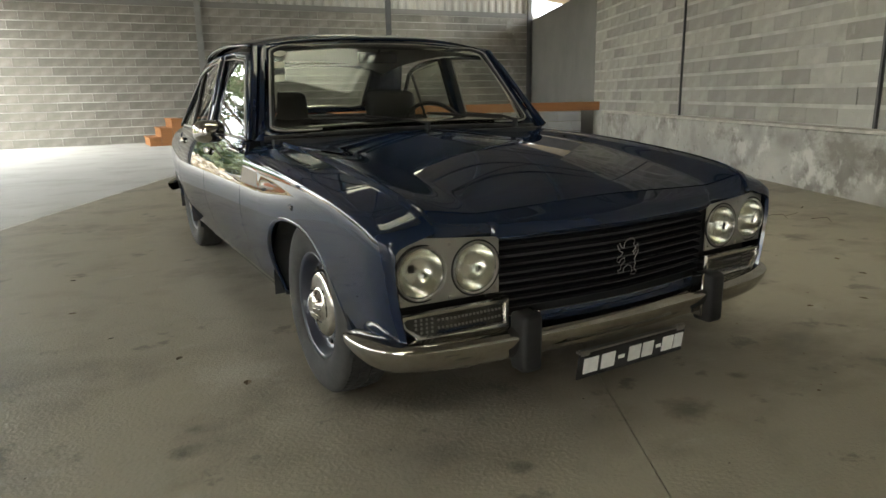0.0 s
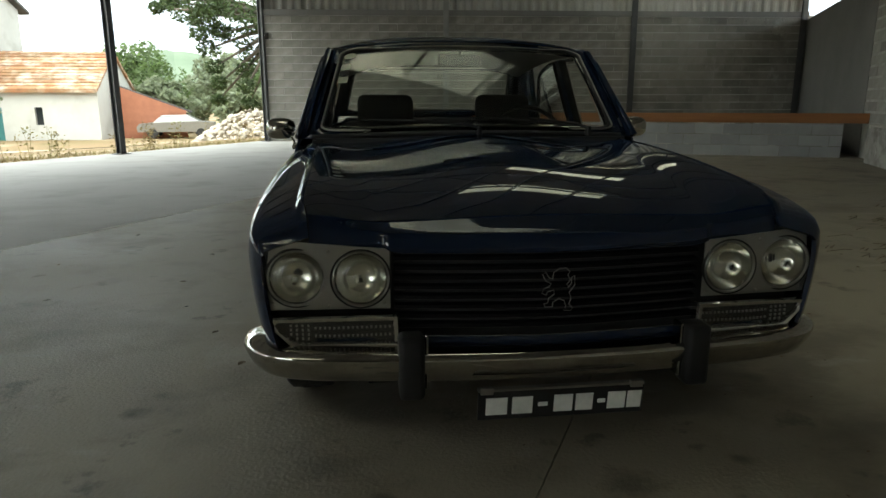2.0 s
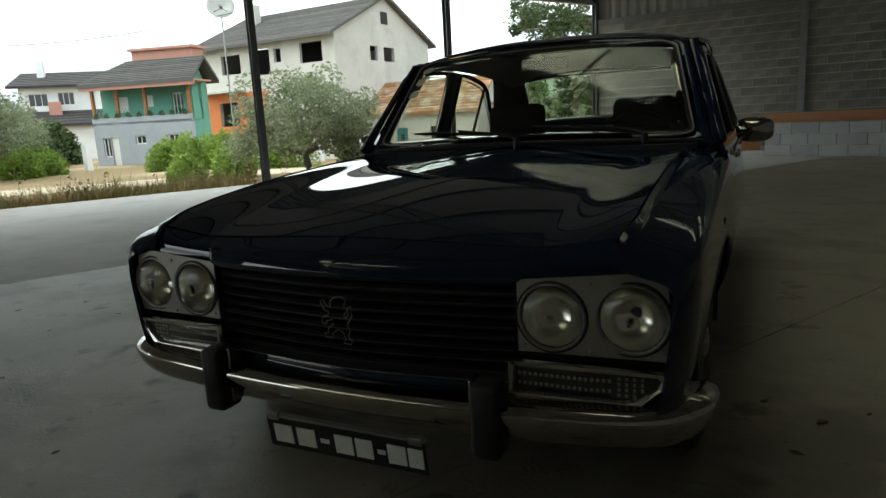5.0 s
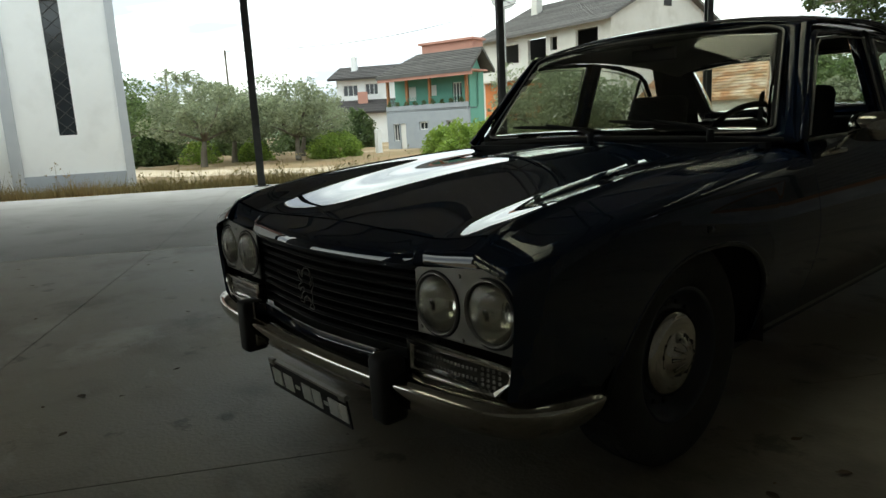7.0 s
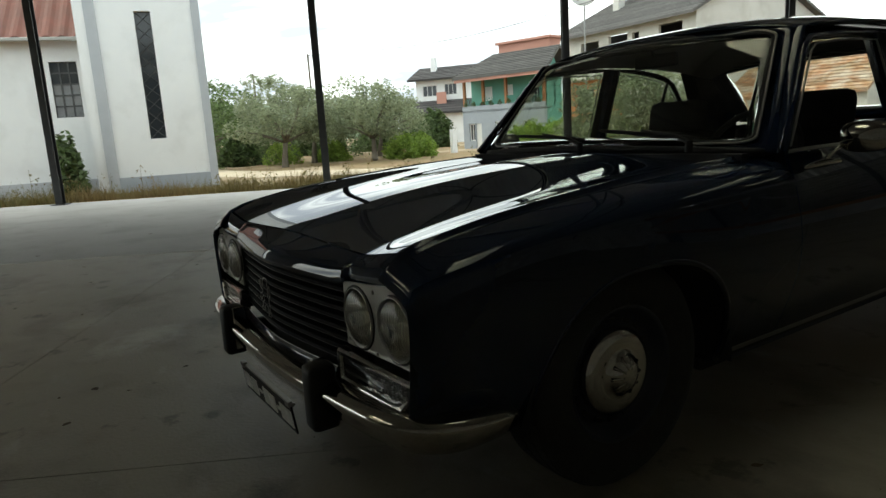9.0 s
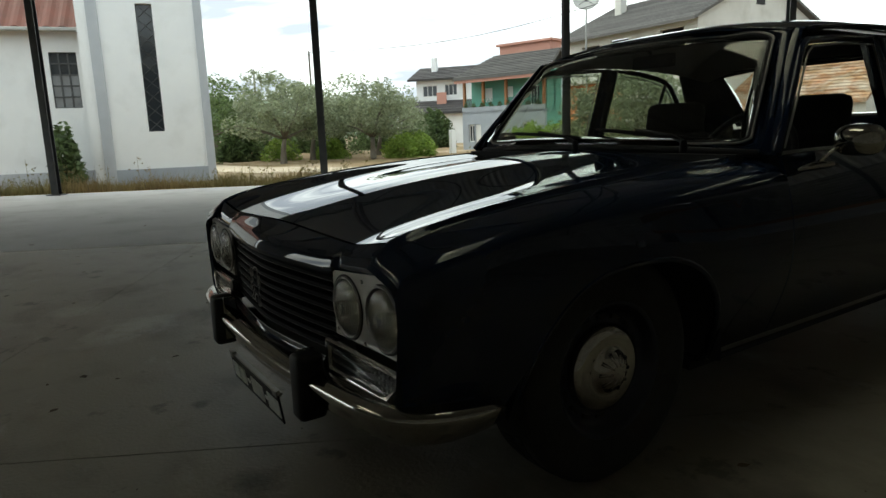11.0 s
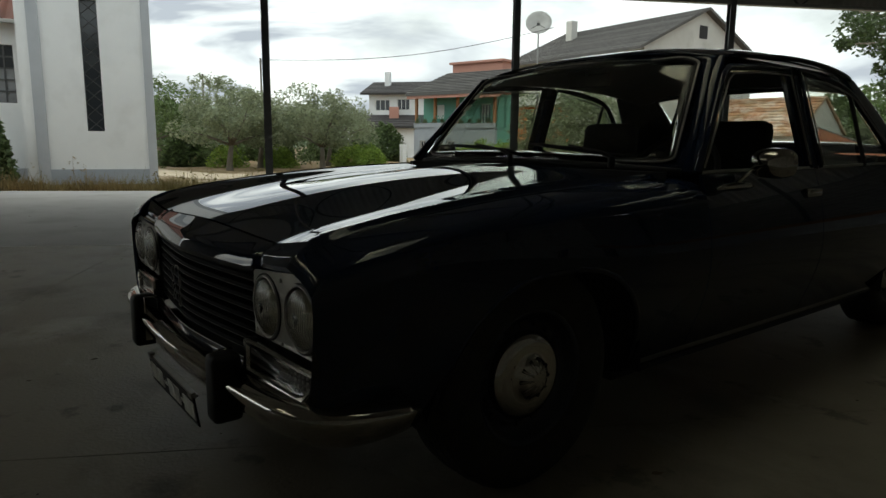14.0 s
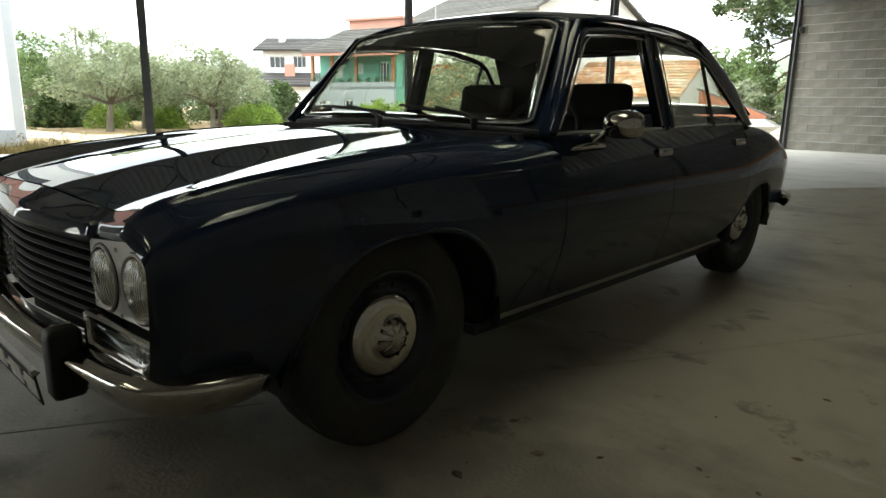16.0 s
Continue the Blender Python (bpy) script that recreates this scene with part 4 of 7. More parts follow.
        bm.faces.new((o[i], o[k], i2[k], i2[i]))
    part("lens", bm, M_LENS, sig).visible_shadow = False
    dots = bmesh.new()
    cells = [(-0.148 + i * 0.0122, z) for i in range(17) for z in (-0.010, 0.012)] + [(0.066 + i * 0.0155, z) for i in range(4) for z in (-0.018, -0.006, 0.006, 0.018) if i < 3 or z > -0.01]
    for x, z in cells:
        box(dots, (s * (x - 0.0028), -0.003 + bend(x), z - 0.003), (s * (x + 0.0028), 0.002 + bend(x), z + 0.003))
    part("prism_pattern", dots, M_TRIM, sig)

# bumpers
def bumper_line(front=True):
    if front:
        half = [(0.0, -2.062), (0.2, -2.058), (0.4, -2.048), (0.55, -2.036), (0.66, -2.022), (0.748, -1.990), (0.797, -1.93), (0.815, -1.86), (0.820, -1.78)]
    else:
        half = [(0.0, 2.33), (0.3, 2.32), (0.5, 2.295), (0.61, 2.255), (0.68, 2.175), (0.735, 2.075), (0.772, 1.97), (0.798, 1.88)]
    pts = [(-x, y) for x, y in reversed(half[1:])] + half
    return pts


def bumper(front):
    root = new("front_bumper" if front else "rear_bumper", None)
    root.parent = car
    pts = bumper_line(front)
    n = 60
    # resample smoothly
    d = [0]
    for a, b in zip(pts, pts[1:]):
        d.append(d[-1] + math.hypot(b[0] - a[0], b[1] - a[1]))
    prof = [(-0.050, 0.040), (-0.030, 0.046), (0.0, 0.044), (0.020, 0.037), (0.030, 0.030), (0.0345, 0.023), (0.0335, 0.014), (0.027, -0.006), (0.017, -0.025), (0.006, -0.040), (-0.004, -0.048), (-0.014, -0.050)]
    rows = []
    for i in range(n + 1):
        q = d[-1] * i / n
        x, y = curve(q, d, [p[0] for p in pts]), curve(q, d, [p[1] for p in pts])
        x2, y2 = curve(min(d[-1], q + 0.01), d, [p[0] for p in pts]), curve(min(d[-1], q + 0.01), d, [p[1] for p in pts])
        x1, y1 = curve(max(0, q - 0.01), d, [p[0] for p in pts]), curve(max(0, q - 0.01), d, [p[1] for p in pts])
        tx, ty = x2 - x1, y2 - y1
        l = math.hypot(tx, ty)
        nx, ny = (ty / l, -tx / l) if front else (ty / l, -tx / l)
        if not front:
            nx, ny = -nx, -ny
        e = min(i, n - i) / 5
        sc = min(1, 0.55 + 0.45 * math.sqrt(min(1, e)))
        zc = 0.319 + 0.014 * (abs(x) / 0.8) ** 2 + (0 if front else 0.045)
        rows.append([(x + nx * o * sc, y + ny * o * sc, zc + h * sc) for o, h in prof])
    bm = bmesh.new()
    grid_faces(bm, rows)
    ob = part("blade", bm, M_CHROME, root, "chrome bumper blade", True)
    ob.modifiers.new("thickness", "SOLIDIFY").thickness = 0.004
    for s in (-1, 1):
        x, y = s * 0.388, (-2.075 if front else 2.315)
        sg = -1 if front else 1
        bm = bmesh.new()
        box(bm, (x - 0.034, y - 0.026, 0.240), (x + 0.034, y + 0.05, 0.414), None, 0.015)
        part("overrider", bm, M_BLACK, root, "black rubber overrider", True)
        bm = bmesh.new()
        box(bm, (x - s * 0.045, y + 0.002, 0.262), (x - s * 0.035, y + 0.05, 0.412), None, 0.004)
        part("overrider_plate", bm, M_CHROME, root)
    for s in (-1, 1):
        part("bracket", boxed((s * 0.37 - 0.02, -2.04 if front else 2.05, 0.30), (s * 0.37 + 0.02, -1.9 if front else 2.3, 0.35)), M_UNDER, root)


# number plate on its bracket below the front bumper
bumper(True)
bumper(False)
plate = new("number_plate", None)
plate.parent = car
plate.matrix_local = pose(0.012, -2.088, 0.212, 8)
part("plate", boxed((-0.228, -0.003, -0.043), (0.228, 0.002, 0.043), None, 0.002), M_BLACK, plate, "black number plate with white hand-painted marks")
part("holder", boxed((-0.228, -0.002, 0.043), (0.228, 0.012, 0.050)), M_TRIM, plate)
for x in (-0.205, 0.205):
    part("clip", boxed((x - 0.018, -0.006, 0.036), (x + 0.018, 0.008, 0.056), None, 0.003), M_TRIM, plate)
for x, w in ((-0.178, 0.058), (-0.108, 0.056), (-0.052, 0.026), (0.004, 0.052), (0.062, 0.048), (0.110, 0.022), (0.152, 0.05), (0.202, 0.04)):
    h = 0.006 if w < 0.03 else 0.026
    part("mark", boxed((x - w / 2, -0.006, -h), (x + w / 2, -0.003, h), None, 0.0012), M_WHITE, plate, "plain white bar")

# wheels
def wheel(x, y, s, r=0.309):
    w = new("wheel", None)
    w.parent = car
    w.matrix_local = pose(x, y, r, 0, 0, 0 if s > 0 else 180)
    bm = bmesh.new()
    prof = [(0.180, -0.075), (0.215, -0.088), (0.262, -0.092), (0.292, -0.082), (0.306, -0.068), (r, -0.04), (r, 0.0), (r, 0.04), (0.306, 0.068), (0.292, 0.082), (0.262, 0.092), (0.225, 0.090), (0.205, 0.084), (0.188, 0.074), (0.180, 0.06)]
    lathe(bm, prof, 72, "x")
    tyre = part("tyre", bm, M_RUBBER, w, "black road tyre", True)
    tread = bmesh.new()
    for j in range(72):
        a = j * math.tau / 72
        for k, off in ((-0.052, 0), (-0.020, 0.5), (0.020, 0), (0.052, 0.5)):
            aa = a + off * math.tau / 72
            box(tread, (k - 0.013, -0.0105, r - 0.006), (k + 0.013, 0.0105, r + 0.0035 if abs(k) < 0.04 else r - 0.0005), Matrix.Rotation(aa, 4, "X"))
    part("tread", tread, M_RUBBER, w)
    bm = bmesh.new()
    lathe(bm, [(0.183, 0.066), (0.190, 0.072), (0.186, 0.077), (0.176, 0.066), (0.165, 0.045), (0.150, 0.022), (0.120, 0.030), (0.05, 0.034), (0.0, 0.034)], 56, "x")
    rim = part("rim", bm, M_RIM, w, "dark painted steel rim", True)
    for j in range(16):
        a = j * math.tau / 16
        slot = bmesh.new()
        box(slot, (0.028, -0.014, 0.134), (0.036, 0.014, 0.146), Matrix.Rotation(a, 4, "X"))
        part("slot", slot, M_BLACK, rim)
    bm = bmesh.new()
    lathe(bm, [(0.122, 0.030), (0.124, 0.046), (0.117, 0.058), (0.100, 0.066), (0.072, 0.066), (0.060, 0.066), (0.054, 0.080), (0.034, 0.094), (0.018, 0.098), (0.0, 0.099)], 56, "x")
    cap = part("hubcap", bm, M_HUB, w, "chrome domed hubcap", True)
    for j in range(10):
        flute = bmesh.new()
        q = j * math.tau / 10
        tube(flute, [(0.079, 0.054 * math.cos(q), 0.054 * math.sin(q)), (0.092, 0.034 * math.cos(q), 0.034 * math.sin(q)), (0.097, 0.018 * math.cos(q), 0.018 * math.sin(q))], [0.006, 0.004, 0.002], 6)
        part("flute", flute, M_HUB, cap, "", True)
    return w


for s in (-1, 1):
    wheel(s * 0.694, -1.362, s)
    wheel(s * 0.652, 1.362, s)


# ---- car: glasshouse ----
def rounded_loop(a0, a1, b0, b1, r, n=10):
    """A rounded rectangle in surface coordinates."""
    pts = []
    for ca, cb, s0 in ((a1 - r, b1 - r, 0), (a0 + r, b1 - r, 1), (a0 + r, b0 + r, 2), (a1 - r, b0 + r, 3)):
        for i in range(n + 1):
            t = (s0 + i / n) * math.pi / 2
            pts.append((ca + r * math.cos(t), cb + r * math.sin(t)))
    return pts


def windscreen(a, b, out=0.0):
    """a across (-1..1), b up (-1..1)."""
    t = (b + 1) / 2
    x = a * ((1 - t) * 0.700 + t * 0.590)
    y = (1 - t) * (-0.705 + 0.066 * a * a) + t * (-0.372 + 0.032 * a * a) - 0.012 * (1 - b * b)
    z = (1 - t) * (0.868 - 0.018 * a * a) + t * (1.278 - 0.036 * a * a) + 0.010 * (1 - b * b)
    return (x, y - out * 0.75, z + out * 0.65)


def rear_window(a, b, out=0.0):
    t = (b + 1) / 2
    x = a * ((1 - t) * 0.640 + t * 0.560)
    y = (1 - t) * (1.50 - 0.075 * a * a) + t * (1.035 - 0.05 * a * a) + 0.02 * (1 - b * b)
    z = (1 - t) * (0.935 - 0.02 * a * a) + t * (1.262 - 0.05 * a * a) + 0.01 * (1 - b * b)
    return (x, y + out * 0.6, z + out * 0.75)


def screen(surf, glass_name, frame_name, inner, outer, label):
    g = new(glass_name, None)
    g.parent = car
    bm = bmesh.new()
    grid_faces(bm, [[surf(a * 1.02, b * 1.02) for a in steps(-1, 1, 20)] for b in steps(-1, 1, 10)])
    ob = part("pane", bm, M_GLASS, g, label, True)
    ob.modifiers.new("thickness", "SOLIDIFY").thickness = 0.004
    ob.visible_shadow = False
    lo = [surf(a, b, 0.011) for a, b in inner]
    bm = bmesh.new()
    tube(bm, lo, 0.0048, 6, closed=True)
    part("chrome_trim", bm, M_TRIM, g, "bright metal window trim", True)
    bm = bmesh.new()
    tube(bm, [surf(a * 0.985, b * 0.975, 0.006) for a, b in inner], 0.008, 6, closed=True)
    part("rubber_seal", bm, M_BLACK, g, "black rubber seal", True)
    bm = bmesh.new()
    hi = [surf(a, b, 0.004) for a, b in outer]
    lo2 = [surf(a, b, 0.006) for a, b in inner]
    mid = [tuple((p + q) / 2 for p, q in zip(h, l)) for h, l in zip(hi, lo2)]
    grid_faces(bm, [lo2, mid, hi], close_u=True)
    ob = part(frame_name, bm, M_PAINT, car, "", True)
    ob.modifiers.new("thickness", "SOLIDIFY").thickness = 0.006
    return g


def base_seal(parent):
    """Black tube along the foot of the windscreen, added to fill the dark gap above the cowl."""
    bm = bmesh.new()
    tube(bm, [windscreen(a, -1.035, 0.004) for a in steps(-1.02, 1.02, 30)], 0.013, 8)
    part("base_seal", bm, M_BLACK, parent, "black rubber seal", True)


ws = screen(windscreen, "windscreen", "windscreen_frame", rounded_loop(-0.985, 0.985, -0.935, 0.97, 0.13), rounded_loop(-1.085, 1.085, -1.05, 1.10, 0.02), "clear windscreen glass")
base_seal(ws)
screen(rear_window, "rear_window", "rear_window_frame", rounded_loop(-0.97, 0.97, -0.96, 0.96, 0.16), rounded_loop(-1.07, 1.07, -1.08, 1.12, 0.02), "clear rear window glass")

# roof
def roof_pt(a, r):
    y = (1 - r) * (-0.352 + 0.032 * a * a) + r * (1.03 - 0.055 * a * a)
    xg = curve(r, [0, 0.12, 0.45, 0.8, 1], [0.632, 0.655, 0.668, 0.650, 0.600])
    zg = curve(r, [0, 0.12, 0.45, 0.8, 1], [1.248, 1.264, 1.278, 1.250, 1.198])
    zc = curve(r, [0, 0.12, 0.45, 0.8, 1], [1.294, 1.328, 1.360, 1.338, 1.282])
    k = abs(a)
    return (a * xg, y, zg + (zc - zg) * (1 - k**3.0))


bm = bmesh.new()
grid_faces(bm, [[roof_pt(a, r) for a in steps(-1, 1, 30)] for r in steps(0, 1, 22)])
ob = part("roof", bm, M_PAINT, car, "", True)
ob.modifiers.new("thickness", "SOLIDIFY").thickness = 0.01
bm = bmesh.new()
grid_faces(bm, [[(p[0] * 0.97, p[1], p[2] - 0.035) for p in (roof_pt(a, r) for a in steps(-1, 1, 16))] for r in steps(0.03, 0.98, 12)])
part("headliner", bm, M_LINER, car, "pale grey cloth headliner", True)


def gx(z):
    return 0.782 - (z - 0.845) * 0.31


for s in (-1, 1):
    side = lambda pts, o=0.0: [(s * (gx(z) + o), y, z) for y, z in pts]
    # gutter above the doors
    bm = bmesh.new()
    tube(bm, [(s * (roof_pt(1, r)[0] + 0.004), roof_pt(1, r)[1], roof_pt(1, r)[2]) for r in steps(0.04, 0.97, 20)], 0.008, 8)
    part("gutter", bm, M_PAINT, car, "", True)
    # front pillar skin between windscreen and door frame
    rows = []
    for t in steps(0, 1, 8):
        p = Vector(windscreen(1.075, -1.04 + 2.1 * t, 0.003))
        q = Vector((gx(0.845 + 0.40 * t) + 0.0, -0.648 + 0.325 * t, 0.845 + 0.40 * t))
        rows.append([tuple(p.lerp(q, i / 4) + Vector((0.004 * math.sin(math.pi * i / 4), -0.004 * math.sin(math.pi * i / 4), 0))) for i in range(5)])
    panel("front_pillar", rows, s, M_PAINT, thick=0.01)
    # door frames and panes
    fr = [(-0.655, 0.848), (-0.51, 1.01), (-0.405, 1.135), (-0.365, 1.180), (-0.32, 1.206), (-0.1, 1.226), (0.145, 1.232)]
    rr = [(0.225, 1.232), (0.42, 1.222), (0.58, 1.200), (0.67, 1.180), (0.74, 1.148), (0.90, 1.012), (1.075, 0.862)]
    for nm, line, post in (("front_door_frame", fr, (0.145, 0.848)), ("rear_door_frame", rr, (0.225, 0.848))):
        bm = bmesh.new()
        pts = line + [post] if nm[0] == "f" else [post] + line
        tube(bm, side(pts, 0.002), 0.015, 8)
        part(nm, bm, M_PAINT, car, "", True)
        bm = bmesh.new()
        cy, cz = (-0.22, 1.0) if nm[0] == "f" else (0.55, 1.0)
        inner = [(y + (cy - y) * 0.055, z + (cz - z) * 0.10) for y, z in pts]
        tube(bm, side(inner, 0.016), 0.0038, 6)
        part("window_trim", bm, M_TRIM, car, "bright window trim", True)
    # waist strip
    bm = bmesh.new()
    tube(bm, [(s * (side_x(y, shoulder(y)) + 0.006), y, shoulder(y) + 0.010) for y in steps(-0.63, 1.08, 20)], 0.006, 6)
    part("waist_strip", bm, M_TRIM, car, "bright waist strip", True)
    # centre pillar and window divider
    bm = bmesh.new()
    tube(bm, side([(0.185, 0.84), (0.185, 1.235)], -0.02), 0.034, 8)
    part("centre_pillar", bm, M_PAINT, car)
    bm = bmesh.new()
    tube(bm, side([(0.672, 0.85), (0.690, 1.172)], 0.004), 0.010, 6)
    part("window_divider", bm, M_BLACK, car)
    for nm, poly in (("front_door_glass", [(-0.63, 0.84), (0.14, 0.84), (0.14, 1.225), (0.0, 1.22), (-0.30, 1.20), (-0.36, 1.165)]), ("rear_door_glass", [(0.23, 0.84), (0.67, 0.84), (0.686, 1.168), (0.58, 1.195), (0.23, 1.225)]), ("quarter_glass", [(0.676, 0.845), (1.06, 0.86), (0.89, 1.01), (0.735, 1.142), (0.692, 1.165)])):
        if nm == "front_door_glass" and s > 0:
            continue          # wound down on the driver's side
        bm = bmesh.new()
        bm.faces.new([bm.verts.new(p) for p in side(poly, -0.006)])
        ob = part(nm, bm, M_GLASS, car, "clear side window glass")
        ob.modifiers.new("thickness", "SOLIDIFY").thickness = 0.004
        ob.visible_shadow = False
    # rear pillar
    rows = []
    for t in steps(0, 1, 12):
        q = Vector((gx(1.245 - 0.395 * t) + 0.004 - 0.028 * (1 - t), 0.735 + 0.37 * t, 1.245 - 0.395 * t))
        p = Vector(rear_window(1.06, 1.10 - 2.2 * t, 0.003)) - Vector((0, 0.03, 0.05)) * ease((t - 0.55) / 0.45)
        rows.append([tuple(q.lerp(p, i / 6) + Vector((0.02 * math.sin(math.pi * i / 6), 0.012 * math.sin(math.pi * i / 6), 0.0))) for i in range(7)])
    panel("rear_pillar", rows, s, M_PAINT, thick=0.012)
    # door handles and locks
    for y, zh in ((0.115, 0.755), (0.975, 0.770)):
        h = new("door_handle", None)
        h.parent = car
        h.matrix_local = pose(s * (side_x(y, zh) + 0.002), y, zh)
        part("flap", boxed((-0.004 if s > 0 else -0.020, -0.058, -0.016), (0.020 if s > 0 else 0.004, 0.058, 0.018), None, 0.006), M_CHROME, h, "chrome door handle", True)
        bm = bmesh.new()
        lathe(bm, [(0.0, 0.010 * s), (0.009, 0.008 * s), (0.011, 0.0)], 14, "x")
        bmesh.ops.translate(bm, verts=bm.verts, vec=(0, 0.10, -0.098))
        part("lock", bm, M_CHROME, h)
    # mirror on a stalk
    mi = new("door_mirror", None)
    mi.parent = car
    mi.matrix_local = pose(s * 0.800, -0.47, 0.808)
    bm = bmesh.new()
    tube(bm, [(s * 0.012, -0.115, -0.016), (s * 0.014, -0.07, -0.010), (s * 0.015, 0.0, -0.006), (s * 0.015, 0.08, -0.008), (s * 0.013, 0.13, -0.014)], [0.004, 0.010, 0.013, 0.011, 0.004], 10)
    part("foot", bm, M_CHROME, mi, "chrome mirror foot", True)
    bm = bmesh.new()
    tube(bm, [(s * 0.015, 0.0, 0.0), (s * 0.030, 0.028, 0.026), (s * 0.062, 0.055, 0.062)], [0.007, 0.0055, 0.006], 8)
    part("stalk", bm, M_CHROME, mi, "", True)
    bm = bmesh.new()
    rows = []
    for k, sc in ((-0.062, 0.22), (-0.056, 0.50), (-0.040, 0.78), (-0.015, 0.95), (0.012, 1.0), (0.026, 0.99)):
        rows.append([(s * (0.088 + 0.070 * sc * math.copysign(abs(math.cos(q)) ** 0.7, math.cos(q))), 0.088 + k, 0.068 + 0.051 * sc * math.copysign(abs(math.sin(q)) ** 0.7, math.sin(q))) for q in steps(0, math.tau, 28)[:-1]])
    grid_faces(bm, rows, close_u=True)
    bm.faces.new([v for v in bm.verts][:28])
    part("shell", bm, M_CHROME, mi, "chrome mirror shell", True)
    bm = bmesh.new()
    bm.faces.new([bm.verts.new((s * (0.088 + 0.067 * math.copysign(abs(math.cos(q)) ** 0.7, math.cos(q))), 0.088 + 0.023, 0.068 + 0.048 * math.copysign(abs(math.sin(q)) ** 0.7, math.sin(q)))) for q in steps(0, math.tau, 28)[:-1]])
    part("mirror_glass", bm, M_MIRROR, mi)

# boot and tail
bm = bmesh.new()
grid_faces(bm, [[(x, y, top_z(x, y)) for x in steps(-0.55, 0.55, 20)] for y in steps(1.46, 2.27, 14)])
part("boot_lid", bm, M_PAINT, car, "", True)
bm = bmesh.new()
grid_faces(bm, [[(x * (0.62 if z > 0.35 else 0.6), 2.27 + 0.02 * (1 - x * x), z) for x in steps(-1, 1, 16)] for z in (0.28, 0.40, 0.55, 0.66)])
part("tail_panel", bm, M_PAINT, car, "", True)
for s in (-1, 1):
    part("tail_lamp", boxed((s * 0.46 - 0.10, 2.275, 0.50), (s * 0.46 + 0.10, 2.30, 0.62), None, 0.01), M_TAIL, car, "red tail lamp")

# wipers
for px, tip in ((0.02, -0.50), (0.52, 0.06)):
    w = new("wiper", None)
    w.parent = car
    s0 = Vector((px, -0.755, 0.872))
    a = px / 0.70
    e = Vector(windscreen((px * 0.45 + tip * 0.55) / 0.69, -0.80, 0.028))
    bm = bmesh.new()
    lathe(bm, [(0.0, 0.022), (0.011, 0.020), (0.013, 0.0), (0.013, -0.02)], 12, "z")
    bmesh.ops.translate(bm, verts=bm.verts, vec=s0)
    part("pivot", bm, M_BLACK, w)
    bm = bmesh.new()
    tube(bm, [s0 + Vector((0, 0, 0.014)), s0.lerp(e, 0.25) + Vector((0, 0, 0.02)), e], [0.008, 0.007, 0.005], 6)
    part("arm", bm, M_BLACK, w)
    bm = bmesh.new()
    tube(bm, [windscreen(((px - 0.02) * (1 - k) + tip * k) / 0.69, -0.90 + 0.14 * k, 0.018) for k in steps(0, 1, 8)], [0.004] + [0.008] * 7 + [0.004], 6)
    part("blade", bm, M_BLACK, w)

# stickers in the screen's corner
def sticker(a, b, wa, hb, mat, label, rnd=False):
    bm = bmesh.new()
    if rnd:
        pts = [(a + wa * math.cos(q), b + hb * math.sin(q)) for q in steps(0, math.tau, 24)[:-1]]
    else:
        pts = [(a - wa, b - hb), (a + wa, b - hb), (a + wa, b + hb), (a - wa, b + hb)]
    bm.faces.new([bm.verts.new(windscreen(p, q, 0.0035)) for p, q in pts])
    part("sticker", bm, mat, ws, label)


sticker(-0.905, 0.80, 0.048, 0.075, M_STICKER, "round pale windscreen sticker", True)
sticker(-0.915, 0.52, 0.036, 0.075, M_STICKER, "small pale windscreen sticker")
sticker(-0.915, 0.36, 0.036, 0.055, M_BLACK, "small dark windscreen sticker")
sticker(-0.915, 0.20, 0.036, 0.075, M_STICKER, "small pale windscreen sticker")

# ---- car: cabin ----
part("floor_pan", boxed((-0.60, -1.70, 0.19), (0.60, 2.10, 0.22)), M_UNDER, car)
part("bulkhead", boxed((-0.70, -0.74, 0.2), (0.70, -0.70, 0.845)), M_UNDER, car)
part("engine_bay_floor", boxed((-0.5, -1.9, 0.21), (0.5, -0.75, 0.42)), M_UNDER, car)
part("luggage_floor", boxed((-0.62, 1.45, 0.21), (0.62, 2.2, 0.5)), M_UNDER, car)
for s in (-1, 1):
    part("door_lining", boxed((s * 0.715 - 0.01, -0.6, 0.21), (s * 0.715 + 0.01, 1.2, 0.84), None, 0.004), M_SEAT, car, "dark door lining")
dash = new("dashboard", None)
dash.parent = car
bm = bmesh.new()
rows = []
for x in steps(-0.69, 0.69, 12):
    rows.append([(x, -0.69, 0.835), (x, -0.50, 0.842), (x, -0.40, 0.835), (x, -0.36, 0.80), (x, -0.38, 0.70), (x, -0.44, 0.60)])
grid_faces(bm, rows)
part("top", bm, M_BLACK, dash, "black dashboard", True)
part("cowl_hood", boxed((0.20, -0.50, 0.83), (0.53, -0.35, 0.875), None, 0.02), M_BLACK, dash, "", True)
sw = new("steering_wheel", None)
sw.parent = car
sw.matrix_local = pose(0.385, -0.19, 0.80, 62, 0, 0)
bm = bmesh.new()
tube(bm, [(0.195 * math.cos(q), 0.195 * math.sin(q), 0) for q in steps(0, math.tau, 40)[:-1]], 0.0125, 8, closed=True)
part("rim", bm, M_BLACK, sw, "", True)
bm = bmesh.new()
tube(bm, [(-0.19, 0, 0), (0, -0.01, -0.02), (0.19, 0, 0)], 0.012, 6)
part("spoke", bm, M_BLACK, sw)
bm = bmesh.new()
